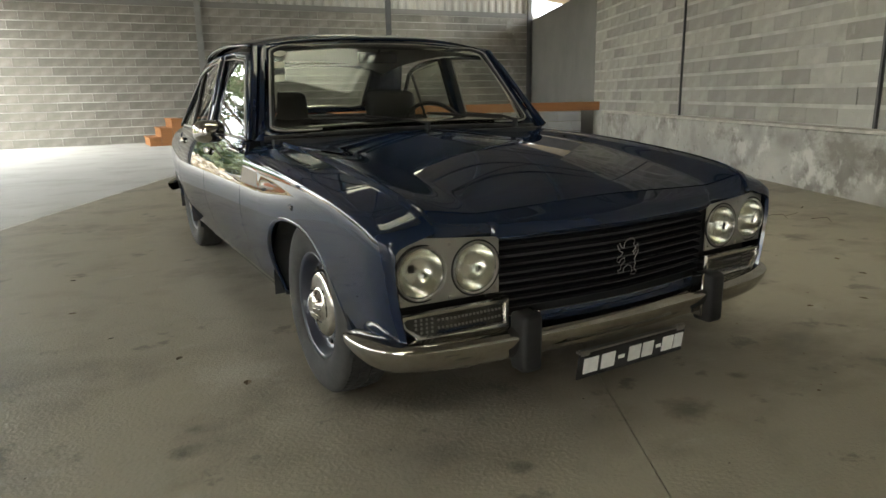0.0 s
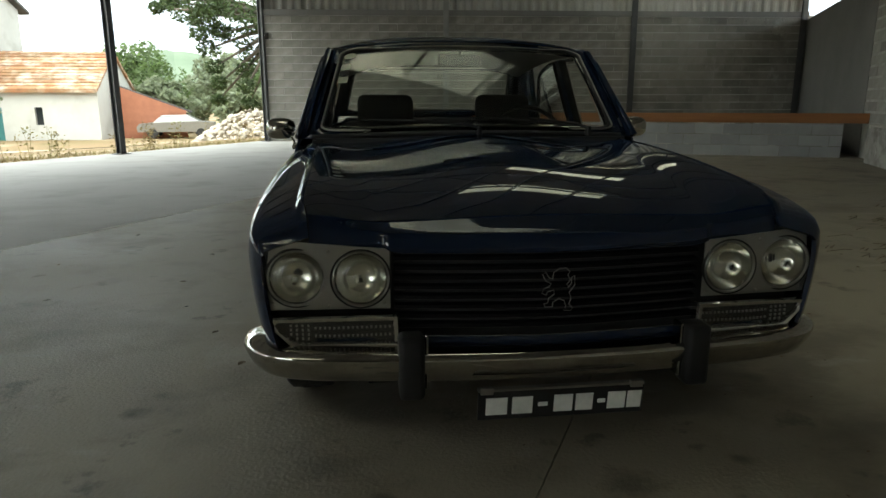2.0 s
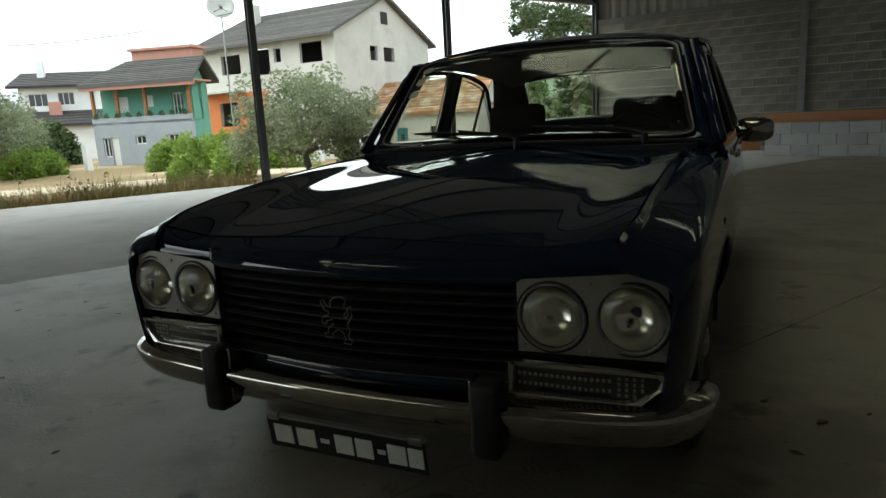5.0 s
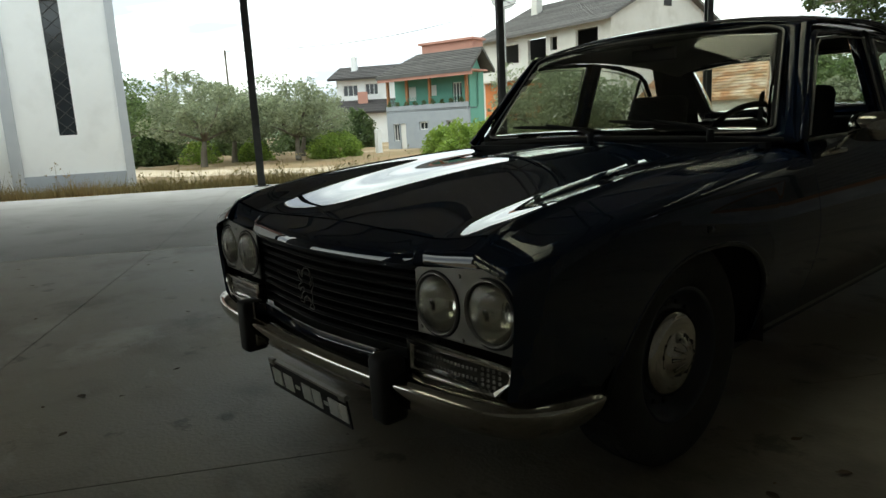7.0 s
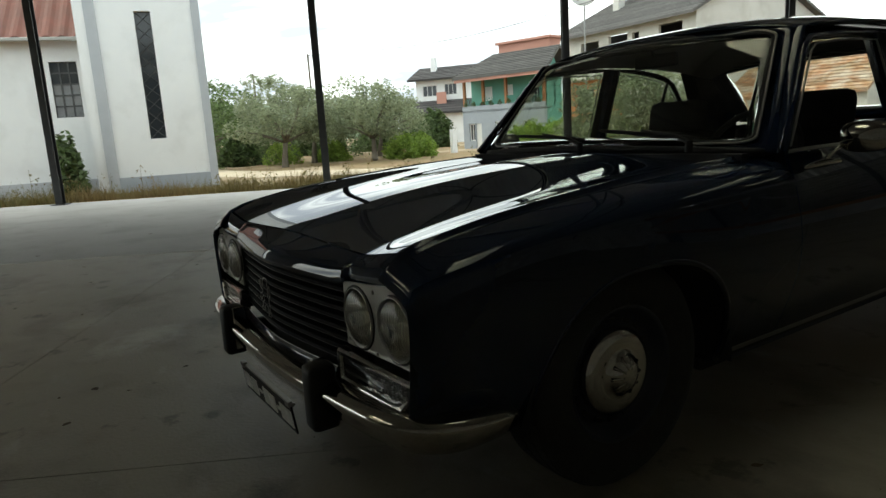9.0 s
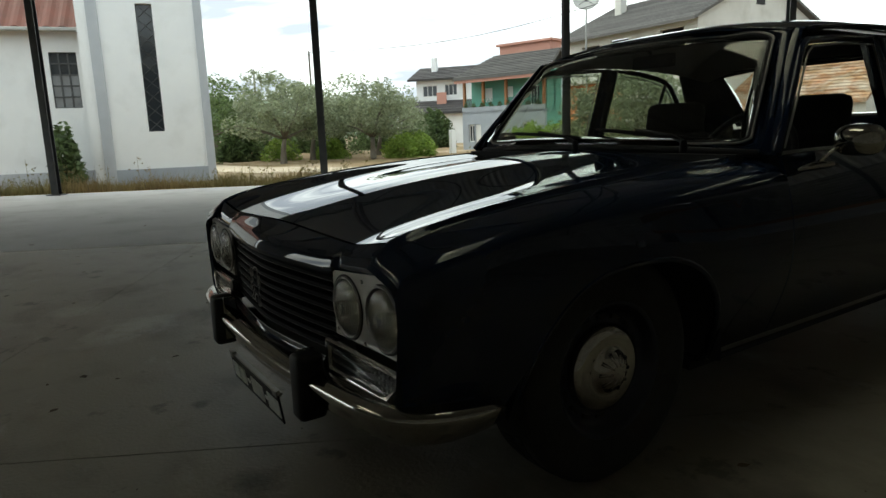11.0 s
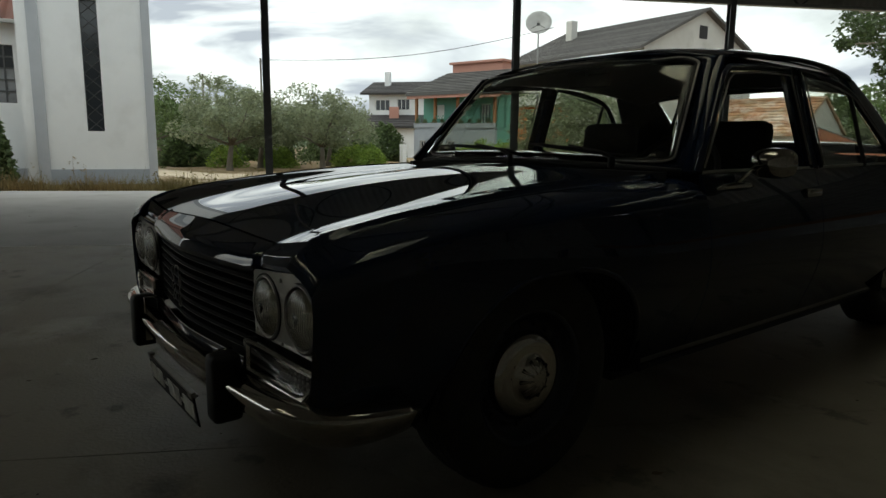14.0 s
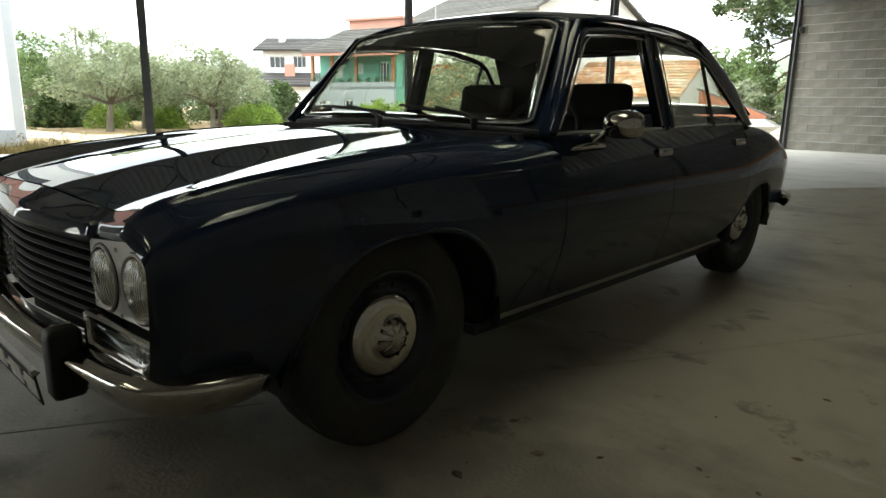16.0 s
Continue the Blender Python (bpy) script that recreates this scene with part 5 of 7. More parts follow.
lathe(bm, [(0.0, 0.012), (0.05, 0.008), (0.06, -0.02), (0.03, -0.03), (0.025, -0.30)], 20, "z")
part("hub", bm, M_BLACK, sw, "", True)
for s in (-1, 1):
    st = new("front_seat", None)
    st.parent = car
    st.matrix_local = pose(s * 0.355, -0.06, 0.21)
    part("cushion", boxed((-0.25, -0.25, 0.08), (0.25, 0.28, 0.25), None, 0.05), M_SEAT, st, "dark cloth seat cushion", True)
    part("base", boxed((-0.2, -0.2, 0.0), (0.2, 0.22, 0.09)), M_UNDER, st)
    part("backrest", boxed((-0.25, -0.06, -0.02), (0.25, 0.06, 0.475), pose(0, 0.28, 0.22, -14), 0.045), M_SEAT, st, "dark cloth backrest", True)
    part("headrest", boxed((-0.165, -0.05, -0.02), (0.165, 0.045, 0.170), pose(0, 0.40, 0.665, -8), 0.04), M_SEAT, st, "dark padded headrest", True)
    for k in (-0.06, 0.06):
        bm = bmesh.new()
        tube(bm, [(k, 0.375, 0.60), (k, 0.40, 0.70)], 0.006, 6)
        part("headrest_rod", bm, M_TRIM, st)
rs = new("rear_seat", None)
rs.parent = car
rs.matrix_local = pose(0, 0.95, 0.21)
part("cushion", boxed((-0.64, -0.30, 0.0), (0.64, 0.2, 0.22), None, 0.05), M_SEAT, rs, "", True)
part("backrest", boxed((-0.64, -0.06, -0.02), (0.64, 0.06, 0.50), pose(0, 0.25, 0.2, -18), 0.045), M_SEAT, rs, "", True)
part("parcel_shelf", boxed((-0.62, 1.28, 0.86), (0.62, 1.46, 0.885), None, 0.005), M_SEAT, car)
im = new("inside_mirror", None)
im.parent = car
im.matrix_local = pose(0.0, -0.27, 1.205)
part("housing", boxed((-0.11, -0.012, -0.028), (0.11, 0.012, 0.028), None, 0.010), M_BLACK, im, "", True)
bm = bmesh.new()
tube(bm, [(0, -0.01, 0.02), (0, -0.04, 0.055)], 0.006, 6)
part("stem", bm, M_BLACK, im)
for s in (-1, 1):
    part("sun_visor", boxed((s * 0.33 - 0.19, -0.30, 1.255), (s * 0.33 + 0.19, -0.16, 1.27), None, 0.006), M_LINER, car, "folded sun visor")


# ---- outside: trees, hedges, church, houses ----
M_BARK = material("grey_olive_bark", (0.10, 0.085, 0.065), 0.95, color2=(0.17, 0.15, 0.12), scale=8, bump=0.8, bump_scale=20, stretch=(1, 1, 0.3))
M_OLIVE = random_tint(material("olive_leaves", (0.17, 0.205, 0.11), 0.6, color2=(0.245, 0.27, 0.18), scale=1.2), 0.7, 1.35)
M_OAK = random_tint(material("oak_leaves", (0.07, 0.115, 0.035), 0.6, color2=(0.12, 0.16, 0.06), scale=1.0), 0.6, 1.45)
M_OAKDARK = random_tint(material("dark_oak_leaves", (0.042, 0.07, 0.024), 0.6, color2=(0.075, 0.105, 0.04), scale=1.0), 0.55, 1.4)
M_HEDGE = random_tint(material("bright_hedge_leaves", (0.25, 0.34, 0.06), 0.6, color2=(0.15, 0.24, 0.045), scale=1.0), 0.7, 1.3)
M_DARKBUSH = random_tint(material("dark_bush_leaves", (0.075, 0.115, 0.04), 0.6, color2=(0.11, 0.15, 0.06), scale=1.0), 0.6, 1.4)
M_DRY = random_tint(material("dry_grass_blades", (0.33, 0.22, 0.10), 0.8, color2=(0.16, 0.185, 0.06), scale=0.45), 0.6, 1.3)
M_LIMEWASH = material("white_limewash", (0.82, 0.83, 0.83), 0.85, color2=(0.75, 0.76, 0.77), scale=0.8, bump=0.15, bump_scale=15, color3=(0.5, 0.5, 0.48), scale3=0.9, amount3=0.35)
M_GREYPAINT = material("blue_grey_wall_paint", (0.36, 0.39, 0.43), 0.85, color2=(0.30, 0.33, 0.37), scale=1.5, bump=0.1)
M_BAND = material("pale_blue_grey_band_paint", (0.47, 0.49, 0.52), 0.85, color2=(0.40, 0.42, 0.45), scale=1.2, bump=0.1)
M_OLDWALL = material("weathered_white_render", (0.58, 0.57, 0.535), 0.9, color2=(0.46, 0.45, 0.415), scale=0.5, bump=0.2, bump_scale=10, color3=(0.30, 0.28, 0.24), scale3=0.8, amount3=0.4)
M_GREEN = material("sea_green_wall_paint", (0.15, 0.36, 0.285), 0.85, color2=(0.12, 0.31, 0.245), scale=1.0)
M_PINK = material("salmon_wall_paint", (0.48, 0.25, 0.195), 0.85, color2=(0.42, 0.21, 0.165), scale=1.0)
M_ORANGE = material("orange_tile_cladding", (0.52, 0.17, 0.04), 0.7, color2=(0.44, 0.13, 0.03), scale=4)
M_GREYTILE = random_tint(material("grey_roof_tile", (0.075, 0.073, 0.072), 0.9, color2=(0.115, 0.11, 0.105), scale=2, bump=0.3), 0.8, 1.2)
M_DARKTILE = random_tint(material("dark_roof_tile", (0.035, 0.033, 0.034), 0.85, color2=(0.055, 0.05, 0.05), scale=2, bump=0.3), 0.8, 1.2)
M_REDTILE = random_tint(material("weathered_clay_tile", (0.42, 0.17, 0.075), 0.9, color2=(0.26, 0.19, 0.10), scale=1.1, bump=0.3, color3=(0.60, 0.47, 0.34), scale3=1.6, amount3=0.7), 0.7, 1.25)
# near-black colour stands in for the shade inside rooms behind empty windows
M_INSHADE = material("dark_interior", (0.02, 0.02, 0.022), 0.9, color2=(0.03, 0.03, 0.03), scale=2)
M_RUSTROOF = material("brown_metal_roof", (0.17, 0.05, 0.032), 0.75, color2=(0.11, 0.045, 0.03), scale=2.5, stretch=(1, 1, 0.15), bump=0.2)
M_OLIVEWALL = material("pale_yellow_green_paint", (0.50, 0.50, 0.30), 0.85, color2=(0.42, 0.42, 0.26), scale=1.5)
M_TEAL = material("teal_painted_door", (0.05, 0.20, 0.19), 0.6, color2=(0.04, 0.15, 0.15), scale=5)
M_BRICK = random_tint(material("red_hollow_brick", (0.40, 0.16, 0.09), 0.9, color2=(0.30, 0.12, 0.07), scale=3, bump=0.3), 0.8, 1.2)
M_RUBBLE = random_tint(material("pale_rubble", (0.58, 0.52, 0.44), 0.95, color2=(0.42, 0.37, 0.30), scale=2, bump=0.6), 0.75, 1.15)
M_SAND = material("sandy_track", (0.50, 0.42, 0.31), 0.95, color2=(0.40, 0.33, 0.23), scale=0.9, bump=0.4, bump_scale=20)
M_FARHILL = material("hazy_wooded_hill", (0.11, 0.155, 0.095), 1.0, color2=(0.16, 0.20, 0.14), scale=0.06, bump=0.6, bump_scale=0.3)


def leafy(m, amount=0.4):
    """Lets light through the leaves of a foliage material."""
    n, l = m.node_tree.nodes, m.node_tree.links
    b, out = n["Principled BSDF"], n["Material Output"]
    t, mx = n.new("ShaderNodeBsdfTranslucent"), n.new("ShaderNodeMixShader")
    mx.inputs["Fac"].default_value = amount
    l.new(b.inputs["Base Color"].links[0].from_socket, t.inputs["Color"])
    l.new(b.outputs["BSDF"], mx.inputs[1])
    l.new(t.outputs["BSDF"], mx.inputs[2])
    l.new(mx.outputs["Shader"], out.inputs["Surface"])
    return m


weather(M_REDTILE, (((0.60, 0.54, 0.45), 0.7, 0.50, 0.62, 0.6, (1, 1, 2)), ((0.16, 0.09, 0.05), 2.5, 0.55, 0.66, 0.7, (1, 1, 1))))
for _m in (M_OLIVE, M_OAK, M_OAKDARK, M_HEDGE, M_DARKBUSH):
    leafy(_m, 0.5)


def leaf_mesh(bm, centre, size, rng):
    """One small folded leaf spray of two triangles a side."""
    a, t = rng.uniform(0, math.tau), rng.uniform(-0.9, 0.9)
    d = Vector((math.cos(a) * math.cos(t), math.sin(a) * math.cos(t), math.sin(t)))
    u = d.cross(Vector((rng.uniform(-1, 1), rng.uniform(-1, 1), rng.uniform(-1, 1))))
    if u.length < 1e-3:
        return
    u.normalize()
    c = Vector(centre)
    v = [bm.verts.new(c - d * size), bm.verts.new(c + u * size * 0.42), bm.verts.new(c + d * size), bm.verts.new(c - u * size * 0.42)]
    bm.faces.new(v)


def crown_mesh(rng, lumps, leaves, size, flat=0.8):
    """Leaves gathered in many uneven lumps, thicker at each lump's skin."""
    bm = bmesh.new()
    for (cx, cy, cz, r) in lumps:
        for _ in range(leaves):
            while True:
                p = Vector((rng.uniform(-1, 1), rng.uniform(-1, 1), rng.uniform(-1, 1)))
                if 0.15 < p.length < 1:
                    break
            p *= r * (0.55 + 0.5 * rng.random() ** 0.5) / max(0.35, p.length ** 0.5)
            leaf_mesh(bm, (cx + p.x, cy + p.y, cz + p.z * flat), size * rng.uniform(0.6, 1.3), rng)
    return bm


def tree(name, loc, height, spread, trunk_h, seed, mat, label, leaf=0.11, lumps=26, leaves=130, rt=0.16, category="tree", flat=0.8, boughs=(), lump=0.36):
    rng = random.Random(seed)
    t = thing(name, label, category, loc, 0)
    bm = bmesh.new()
    lean = Vector((rng.uniform(-0.2, 0.2), rng.uniform(-0.2, 0.2), 0))
    top = Vector((0, 0, trunk_h)) + lean
    tube(bm, [(0, 0, -0.3), (0.02, 0.0, 0.1), Vector((0.05, -0.03, trunk_h * 0.5)) + lean * 0.4, top], [rt * 1.5, rt * 1.15, rt * 0.9, rt * 0.7], 9)
    L = []
    for i in range(lumps):
        a = rng.uniform(0, math.tau)
        q = math.sqrt(rng.random())
        cz = trunk_h * 0.85 + (height - trunk_h * 0.85) * (0.10 + 0.82 * rng.random() * (1 - 0.45 * q * q))
        L.append((math.cos(a) * q * spread, math.sin(a) * q * spread, cz, rng.uniform(0.55, 1.0) * spread * lump))
    for x, y, z0, z1, r in boughs:
        for k in range(7):
            q = k / 6
            L.insert(0, (x + rng.gauss(0, 0.25), y + rng.gauss(0, 0.3), z0 + (z1 - z0) * q, r * (0.55 + 0.45 * q)))
    for i in range(min(9, lumps) + 3 * len(boughs)):
        e = Vector(L[i][:3])
        mid = top.lerp(e, 0.5) + Vector((rng.uniform(-0.15, 0.15), rng.uniform(-0.15, 0.15), 0.1))
        tube(bm, [top, mid, e], [rt * 0.5, rt * 0.28, rt * 0.08], 6)
    part("trunk", bm, M_BARK, t, smooth=True)
    part("crown", crown_mesh(rng, L, leaves, leaf, flat), mat, t)
    return t


def bush(loc, rx, ry, h, seed, mat, label, leaf=0.07, n=2200, category="bush"):
    rng = random.Random(seed)
    t = thing("bush", label, category, loc, 0)
    bm = bmesh.new()
    for i in range(n):
        a, q, w = rng.uniform(0, math.tau), rng.random() ** 0.4, rng.random()
        k = math.sqrt(max(0.05, 1 - w * w * 0.9)) * (0.8 + 0.3 * noise.noise((math.cos(a) * 1.7 + seed, math.sin(a) * 1.7, w * 2)))
        leaf_mesh(bm, (math.cos(a) * q * rx * k, math.sin(a) * q * ry * k, w * h * (0.85 + 0.35 * noise.noise((a * 1.3, seed, q * 2)))), leaf * rng.uniform(0.6, 1.4), rng)
    part("foliage", bm, mat, t)
    bm = bmesh.new()
    for i in range(5):
        a = rng.uniform(0, math.tau)
        tube(bm, [(0, 0, -0.1), (math.cos(a) * rx * 0.5, math.sin(a) * ry * 0.5, h * 0.7)], [0.02, 0.006], 5)
    part("stems", bm, M_BARK, t)
    return t


def wall_cells(bm, m, w, h, holes, t=0.22):
    """A wall w by h with openings (x0, x1, z0, z1) going through it; face at y=0, thickness towards +y."""
    xs = sorted({0, w, *[v for q in holes for v in q[:2]]})
    zs = sorted({0, h, *[v for q in holes for v in q[2:]]})
    for i in range(len(xs) - 1):
        for j in range(len(zs) - 1):
            cx, cz = (xs[i] + xs[i + 1]) / 2, (zs[j] + zs[j + 1]) / 2
            if not any(a < cx < b and c < cz < d for a, b, c, d in holes):
                box(bm, (xs[i], 0, zs[j]), (xs[i + 1], t, zs[j + 1]), m)
    bmesh.ops.remove_doubles(bm, verts=bm.verts[:], dist=0.001)
    return bm


def window(parent, m, x0, x1, z0, z1, frame_mat, pane_mat, bars=1):
    w = new("window", None)
    w.parent = parent
    w.matrix_local = m @ Matrix.Translation((x0, 0.12, z0))
    W, H = x1 - x0, z1 - z0
    bm = bmesh.new()
    f = 0.06
    box(bm, (0, -0.03, 0), (W, 0.03, f))
    box(bm, (0, -0.03, H - f), (W, 0.03, H))
    box(bm, (0, -0.03, f), (f, 0.03, H - f))
    box(bm, (W - f, -0.03, f), (W, 0.03, H - f))
    for i in range(bars):
        x = W * (i + 1) / (bars + 1)
        box(bm, (x - 0.025, -0.025, f), (x + 0.025, 0.025, H - f))
    part("window_frame", bm, frame_mat, w)
    part("pane", boxed((f, -0.005, f), (W - f, 0.005, H - f)), pane_mat, w)
    return w


def roof_slab(parent, m, x0, x1, y0, y1, z0, z1, mat, name="roof", rows=0, hip=0.0):
    """A sloping roof from the eave (y0, z0) to the ridge (y1, z1), laid in overlapping tile courses; hip draws its far end in."""
    def near(y):
        return x0 + hip * (y - y0) / (y1 - y0)

    def sheet(ya, yb, za, zb, up_a, up_b, down):
        bm = bmesh.new()
        v = [bm.verts.new(m @ Vector(p)) for p in ((near(ya), ya, za + up_a), (x1, ya, za + up_a), (x1, yb, zb + up_b), (near(yb), yb, zb + up_b), (near(ya), ya, za - down), (x1, ya, za - down), (x1, yb, zb - down), (near(yb), yb, zb - down))]
        for q in ((0, 1, 2, 3), (4, 5, 6, 7), (0, 1, 5, 4), (1, 2, 6, 5), (2, 3, 7, 6), (3, 0, 4, 7)):
            bm.faces.new([v[k] for k in q])
        return bm
    r = part(name, sheet(y0, y1, z0, z1, 0.0, 0.0, 0.12), mat, parent)
    n = max(1, rows)
    for i in range(n):
        a, b = i / n, (i + 1) / n
        part("tile_course", sheet(y0 + (y1 - y0) * a, y0 + (y1 - y0) * b, z0 + (z1 - z0) * a, z0 + (z1 - z0) * b, 0.085, 0.03, -0.004), mat, r)
    return r


M_PANE = material("dark_window_glass", (0.03, 0.035, 0.04), 0.08, 0.0, 0.6)
M_PALEPANE = material("dusty_window_pane", (0.30, 0.31, 0.32), 0.3, color2=(0.16, 0.165, 0.17), scale=2.5)
M_WHITEFRAME = material("white_window_frame", (0.7, 0.7, 0.68), 0.6)
I4 = Matrix.Identity(4)

# church: tall white tower front with a slit window, nave with brown roof beside it
ch = thing("church", "white limewashed church tower and nave with grey bands and brown roof", "church", (-19.05, 2.75, -0.55), 75)
# local x runs from the tower's far edge (negative) to its near edge at 0; outside face y=0 towards the hall
TW = 3.05
slit = (TW - 1.78, TW - 1.33, 1.72, 5.38)
part("tower", wall_cells(bmesh.new(), pose(-TW, 0, 0), TW, 10.5, [slit], 0.35), M_LIMEWASH, ch)
part("tower_side", boxed((-0.35, 0.35, 0), (0, 3.0, 10.5)), M_LIMEWASH, ch)
part("tower_side", boxed((-TW, 0.35, 0), (-TW + 0.35, 3.0, 10.5)), M_LIMEWASH, ch)
part("tower_back", boxed((-TW + 0.35, 2.8, 0), (-0.35, 3.0, 10.5)), M_LIMEWASH, ch)
part("corner_pier", boxed((-TW - 0.30, -0.02, 0), (-TW - 0.02, 0.3, 10.5)), M_LIMEWASH, ch)
part("band", boxed((-TW - 0.02, -0.06, 0), (-TW + 0.27, 0.3, 10.5)), M_BAND, ch, "blue-grey painted corner band")
part("band", boxed((-0.20, -0.05, 0), (0.03, 0.3, 10.5)), M_BAND, ch, "blue-grey painted corner band")
part("plinth", boxed((-TW + 0.27, -0.05, 0), (-0.20, 0.1, 0.62)), M_GREYPAINT, ch, "blue-grey painted plinth")
part("slit_window", boxed((-1.78, 0.16, 1.72), (-1.33, 0.2, 5.38)), M_PANE, ch, "tall dark leaded slit window")
bm = bmesh.new()
for i in range(9):
    z = 1.72 + 3.66 * i / 9
    tube(bm, [(-1.78, 0.15, z), (-1.33, 0.15, z + 0.41)], 0.012, 4)
    tube(bm, [(-1.33, 0.15, z), (-1.78, 0.15, z + 0.41)], 0.012, 4)
part("lattice", bm, M_STEEL, ch)
nave_m = pose(-TW - 9.0, 0.9, 0)
NX0, NX1, NZ0, NZ1 = -1.30, -0.56, 2.50, 4.12
part("nave_wall", wall_cells(bmesh.new(), nave_m, 9.0, 4.95, [(9.0 + NX0, 9.0 + NX1, NZ0, NZ1)], 0.3), M_LIMEWASH, ch)
part("nave_plinth", boxed((-TW - 9.0, 0.85, 0), (-TW - 0.30, 0.9, 0.62)), M_BAND, ch)
nwin = new("window", None)
nwin.parent = ch
nwin.matrix_local = pose(-TW + NX0, 0.99, NZ0)
bm = bmesh.new()
for i in range(4):
    x = (NX1 - NX0) * i / 3
    box(bm, (x - 0.022, -0.03, 0), (x + 0.022, 0.03, NZ1 - NZ0))
for i in range(6):
    z = (NZ1 - NZ0) * i / 5
    box(bm, (0, -0.031, z - 0.022), (NX1 - NX0, 0.031, z + 0.022))
part("window_frame", bm, M_STEEL, nwin, "dark glazing bars")
# the three lower rows of panes are paler
for i in range(3):
    for k in range(5):
        W, H = (NX1 - NX0) / 3, (NZ1 - NZ0) / 5
        part("pane", boxed((W * i + 0.022, 0.0, H * k + 0.022), (W * (i + 1) - 0.022, 0.012, H * (k + 1) - 0.022)), M_PALEPANE if k < 3 else M_PANE, nwin)
bm = bmesh.new()
rows = []
for j, (y, z) in enumerate(((0.45, 4.75), (5.0, 8.6))):
    rows.append([(-TW - 9.2 + 9.2 * i / 92, y, z + (0.05 if i % 4 < 2 else 0.0)) for i in range(93)])
grid_faces(bm, rows)
nr = part("nave_roof", bm, M_RUSTROOF, ch, "brown ribbed metal roof")
nr.modifiers.new("thickness", "SOLIDIFY").thickness = 0.06
part("gutter", boxed((-TW - 9.2, 0.40, 4.66), (-TW, 0.52, 4.76), None, 0.02), M_SHEET, ch)
bush((-19.75, -1.2, -0.45), 0.95, 0.6, 1.85, 5, M_DARKBUSH, "dark leafy shrub against the church wall", 0.12, 1100, "shrub")

# unfinished white house with a grey tiled roof
bh = thing("house", "unfinished white two-storey house with grey tiled roof and empty windows", "house", (-22.6, 31.5, -0.95), -4)
L, S, EV = 12.0, 11.3, 7.75
fm = pose(-L, 0, 0)
holes = [(2.15, 3.95, 5.85, 7.1), (4.9, 6.6, 5.6, 7.25), (7.0, 7.6, 6.3, 7.15), (9.2, 11.0, 6.05, 7.3), (1.6, 3.4, 2.4, 4.0), (8.2, 9.2, 0.0, 2.2)]
part("front_wall", wall_cells(bmesh.new(), fm, L, EV, holes), M_OLDWALL, bh)
sm = pose(0, 0, 0, 0, 0, 90)
part("side_wall", wall_cells(bmesh.new(), sm @ pose(0.22, 0, 0), S - 0.22, EV, [(3.5, 4.4, 6.2, 7.15), (5.1, 6.4, 6.2, 7.15), (4.0, 5.0, 1.0, 2.4)]), M_OLDWALL, bh)
bm = bmesh.new()
g = [bm.verts.new(p) for p in ((-0.05, 0, EV), (-0.05, S, EV), (-0.05, S / 2, EV + 2.6), (-0.3, 0, EV), (-0.3, S, EV), (-0.3, S / 2, EV + 2.6))]
for q in ((0, 1, 2), (3, 4, 5), (0, 1, 4, 3), (1, 2, 5, 4), (2, 0, 3, 5)):
    bm.faces.new([g[k] for k in q])
part("gable", bm, M_OLDWALL, bh)
# attic opening, slab and inner wall carry the painted room shade
part("attic_window", boxed((-0.06, S / 2 - 0.4, EV + 0.9), (-0.02, S / 2 + 0.4, EV + 1.7)), M_INSHADE, bh)
part("floor_slab", boxed((-L + 0.25, 0.25, 4.3), (-0.25, S - 0.2, 4.5)), M_INSHADE, bh)
part("inner_wall", boxed((-L + 0.25, 3.5, 0.1), (-0.25, 3.7, EV)), M_INSHADE, bh)
part("back_wall", boxed((-L, S - 0.2, 0), (-0.22, S, EV)), M_OLDWALL, bh)
part("far_wall", boxed((-L, 0.22, 0), (-L + 0.22, S - 0.2, EV)), M_OLDWALL, bh)
roof_slab(bh, I4, -L - 0.5, 0.35, -0.7, S / 2, EV - 0.15, EV + 2.75, M_GREYTILE, rows=22)
roof_slab(bh, I4, -L - 0.5, 0.35, S + 0.7, S / 2, EV - 0.15, EV + 2.75, M_GREYTILE, rows=22)
for x0, x1, z0, z1 in ((0.3, 1.6, 1.75, 4.6), (3.4, 6.2, 1.75, 4.6), (1.6, 3.4, 4.0, 4.6), (1.6, 3.4, 1.75, 2.4)):
    part("cladding", boxed((-L + x0, -0.05, z0), (-L + x1, -0.005, z1)), M_ORANGE, bh, "orange tile cladding")
part("base_band", boxed((-L + 0.3, -0.04, 1.1), (-L + 6.2, -0.005, 1.75)), M_OLIVEWALL, bh, "pale yellow-green wall band")
part("chimney", boxed((-L + 2.0, 3.2, EV + 1.6), (-L + 2.6, 3.8, EV + 3.1), None, 0.03), M_OLDWALL, bh)
part("canopy", boxed((-L + 0.1, -0.9, 4.62), (-L + 4.2, 0.0, 4.78), None, 0.02), M_OLDWALL, bh, "thin concrete canopy over the cladding")
dish = thing("satellite_dish", "pale grey satellite dish on a pole beside the roof", "satellite dish", (-29.9, 30.0, -0.95), 44)
bm = bmesh.new()
lathe(bm, [(0.0, 0.16), (0.3, 0.13), (0.6, 0.06), (0.85, -0.04)], 32, "y")
bmesh.ops.rotate(bm, verts=bm.verts, cent=(0, 0, 0), matrix=Matrix.Rotation(radians(-25), 3, "X"))
bmesh.ops.translate(bm, verts=bm.verts, vec=(0, -0.2, 9.8))
d = part("reflector", bm, M_SHEET, dish, "", True)
d.modifiers.new("thickness", "SOLIDIFY").thickness = 0.02
bm = bmesh.new()
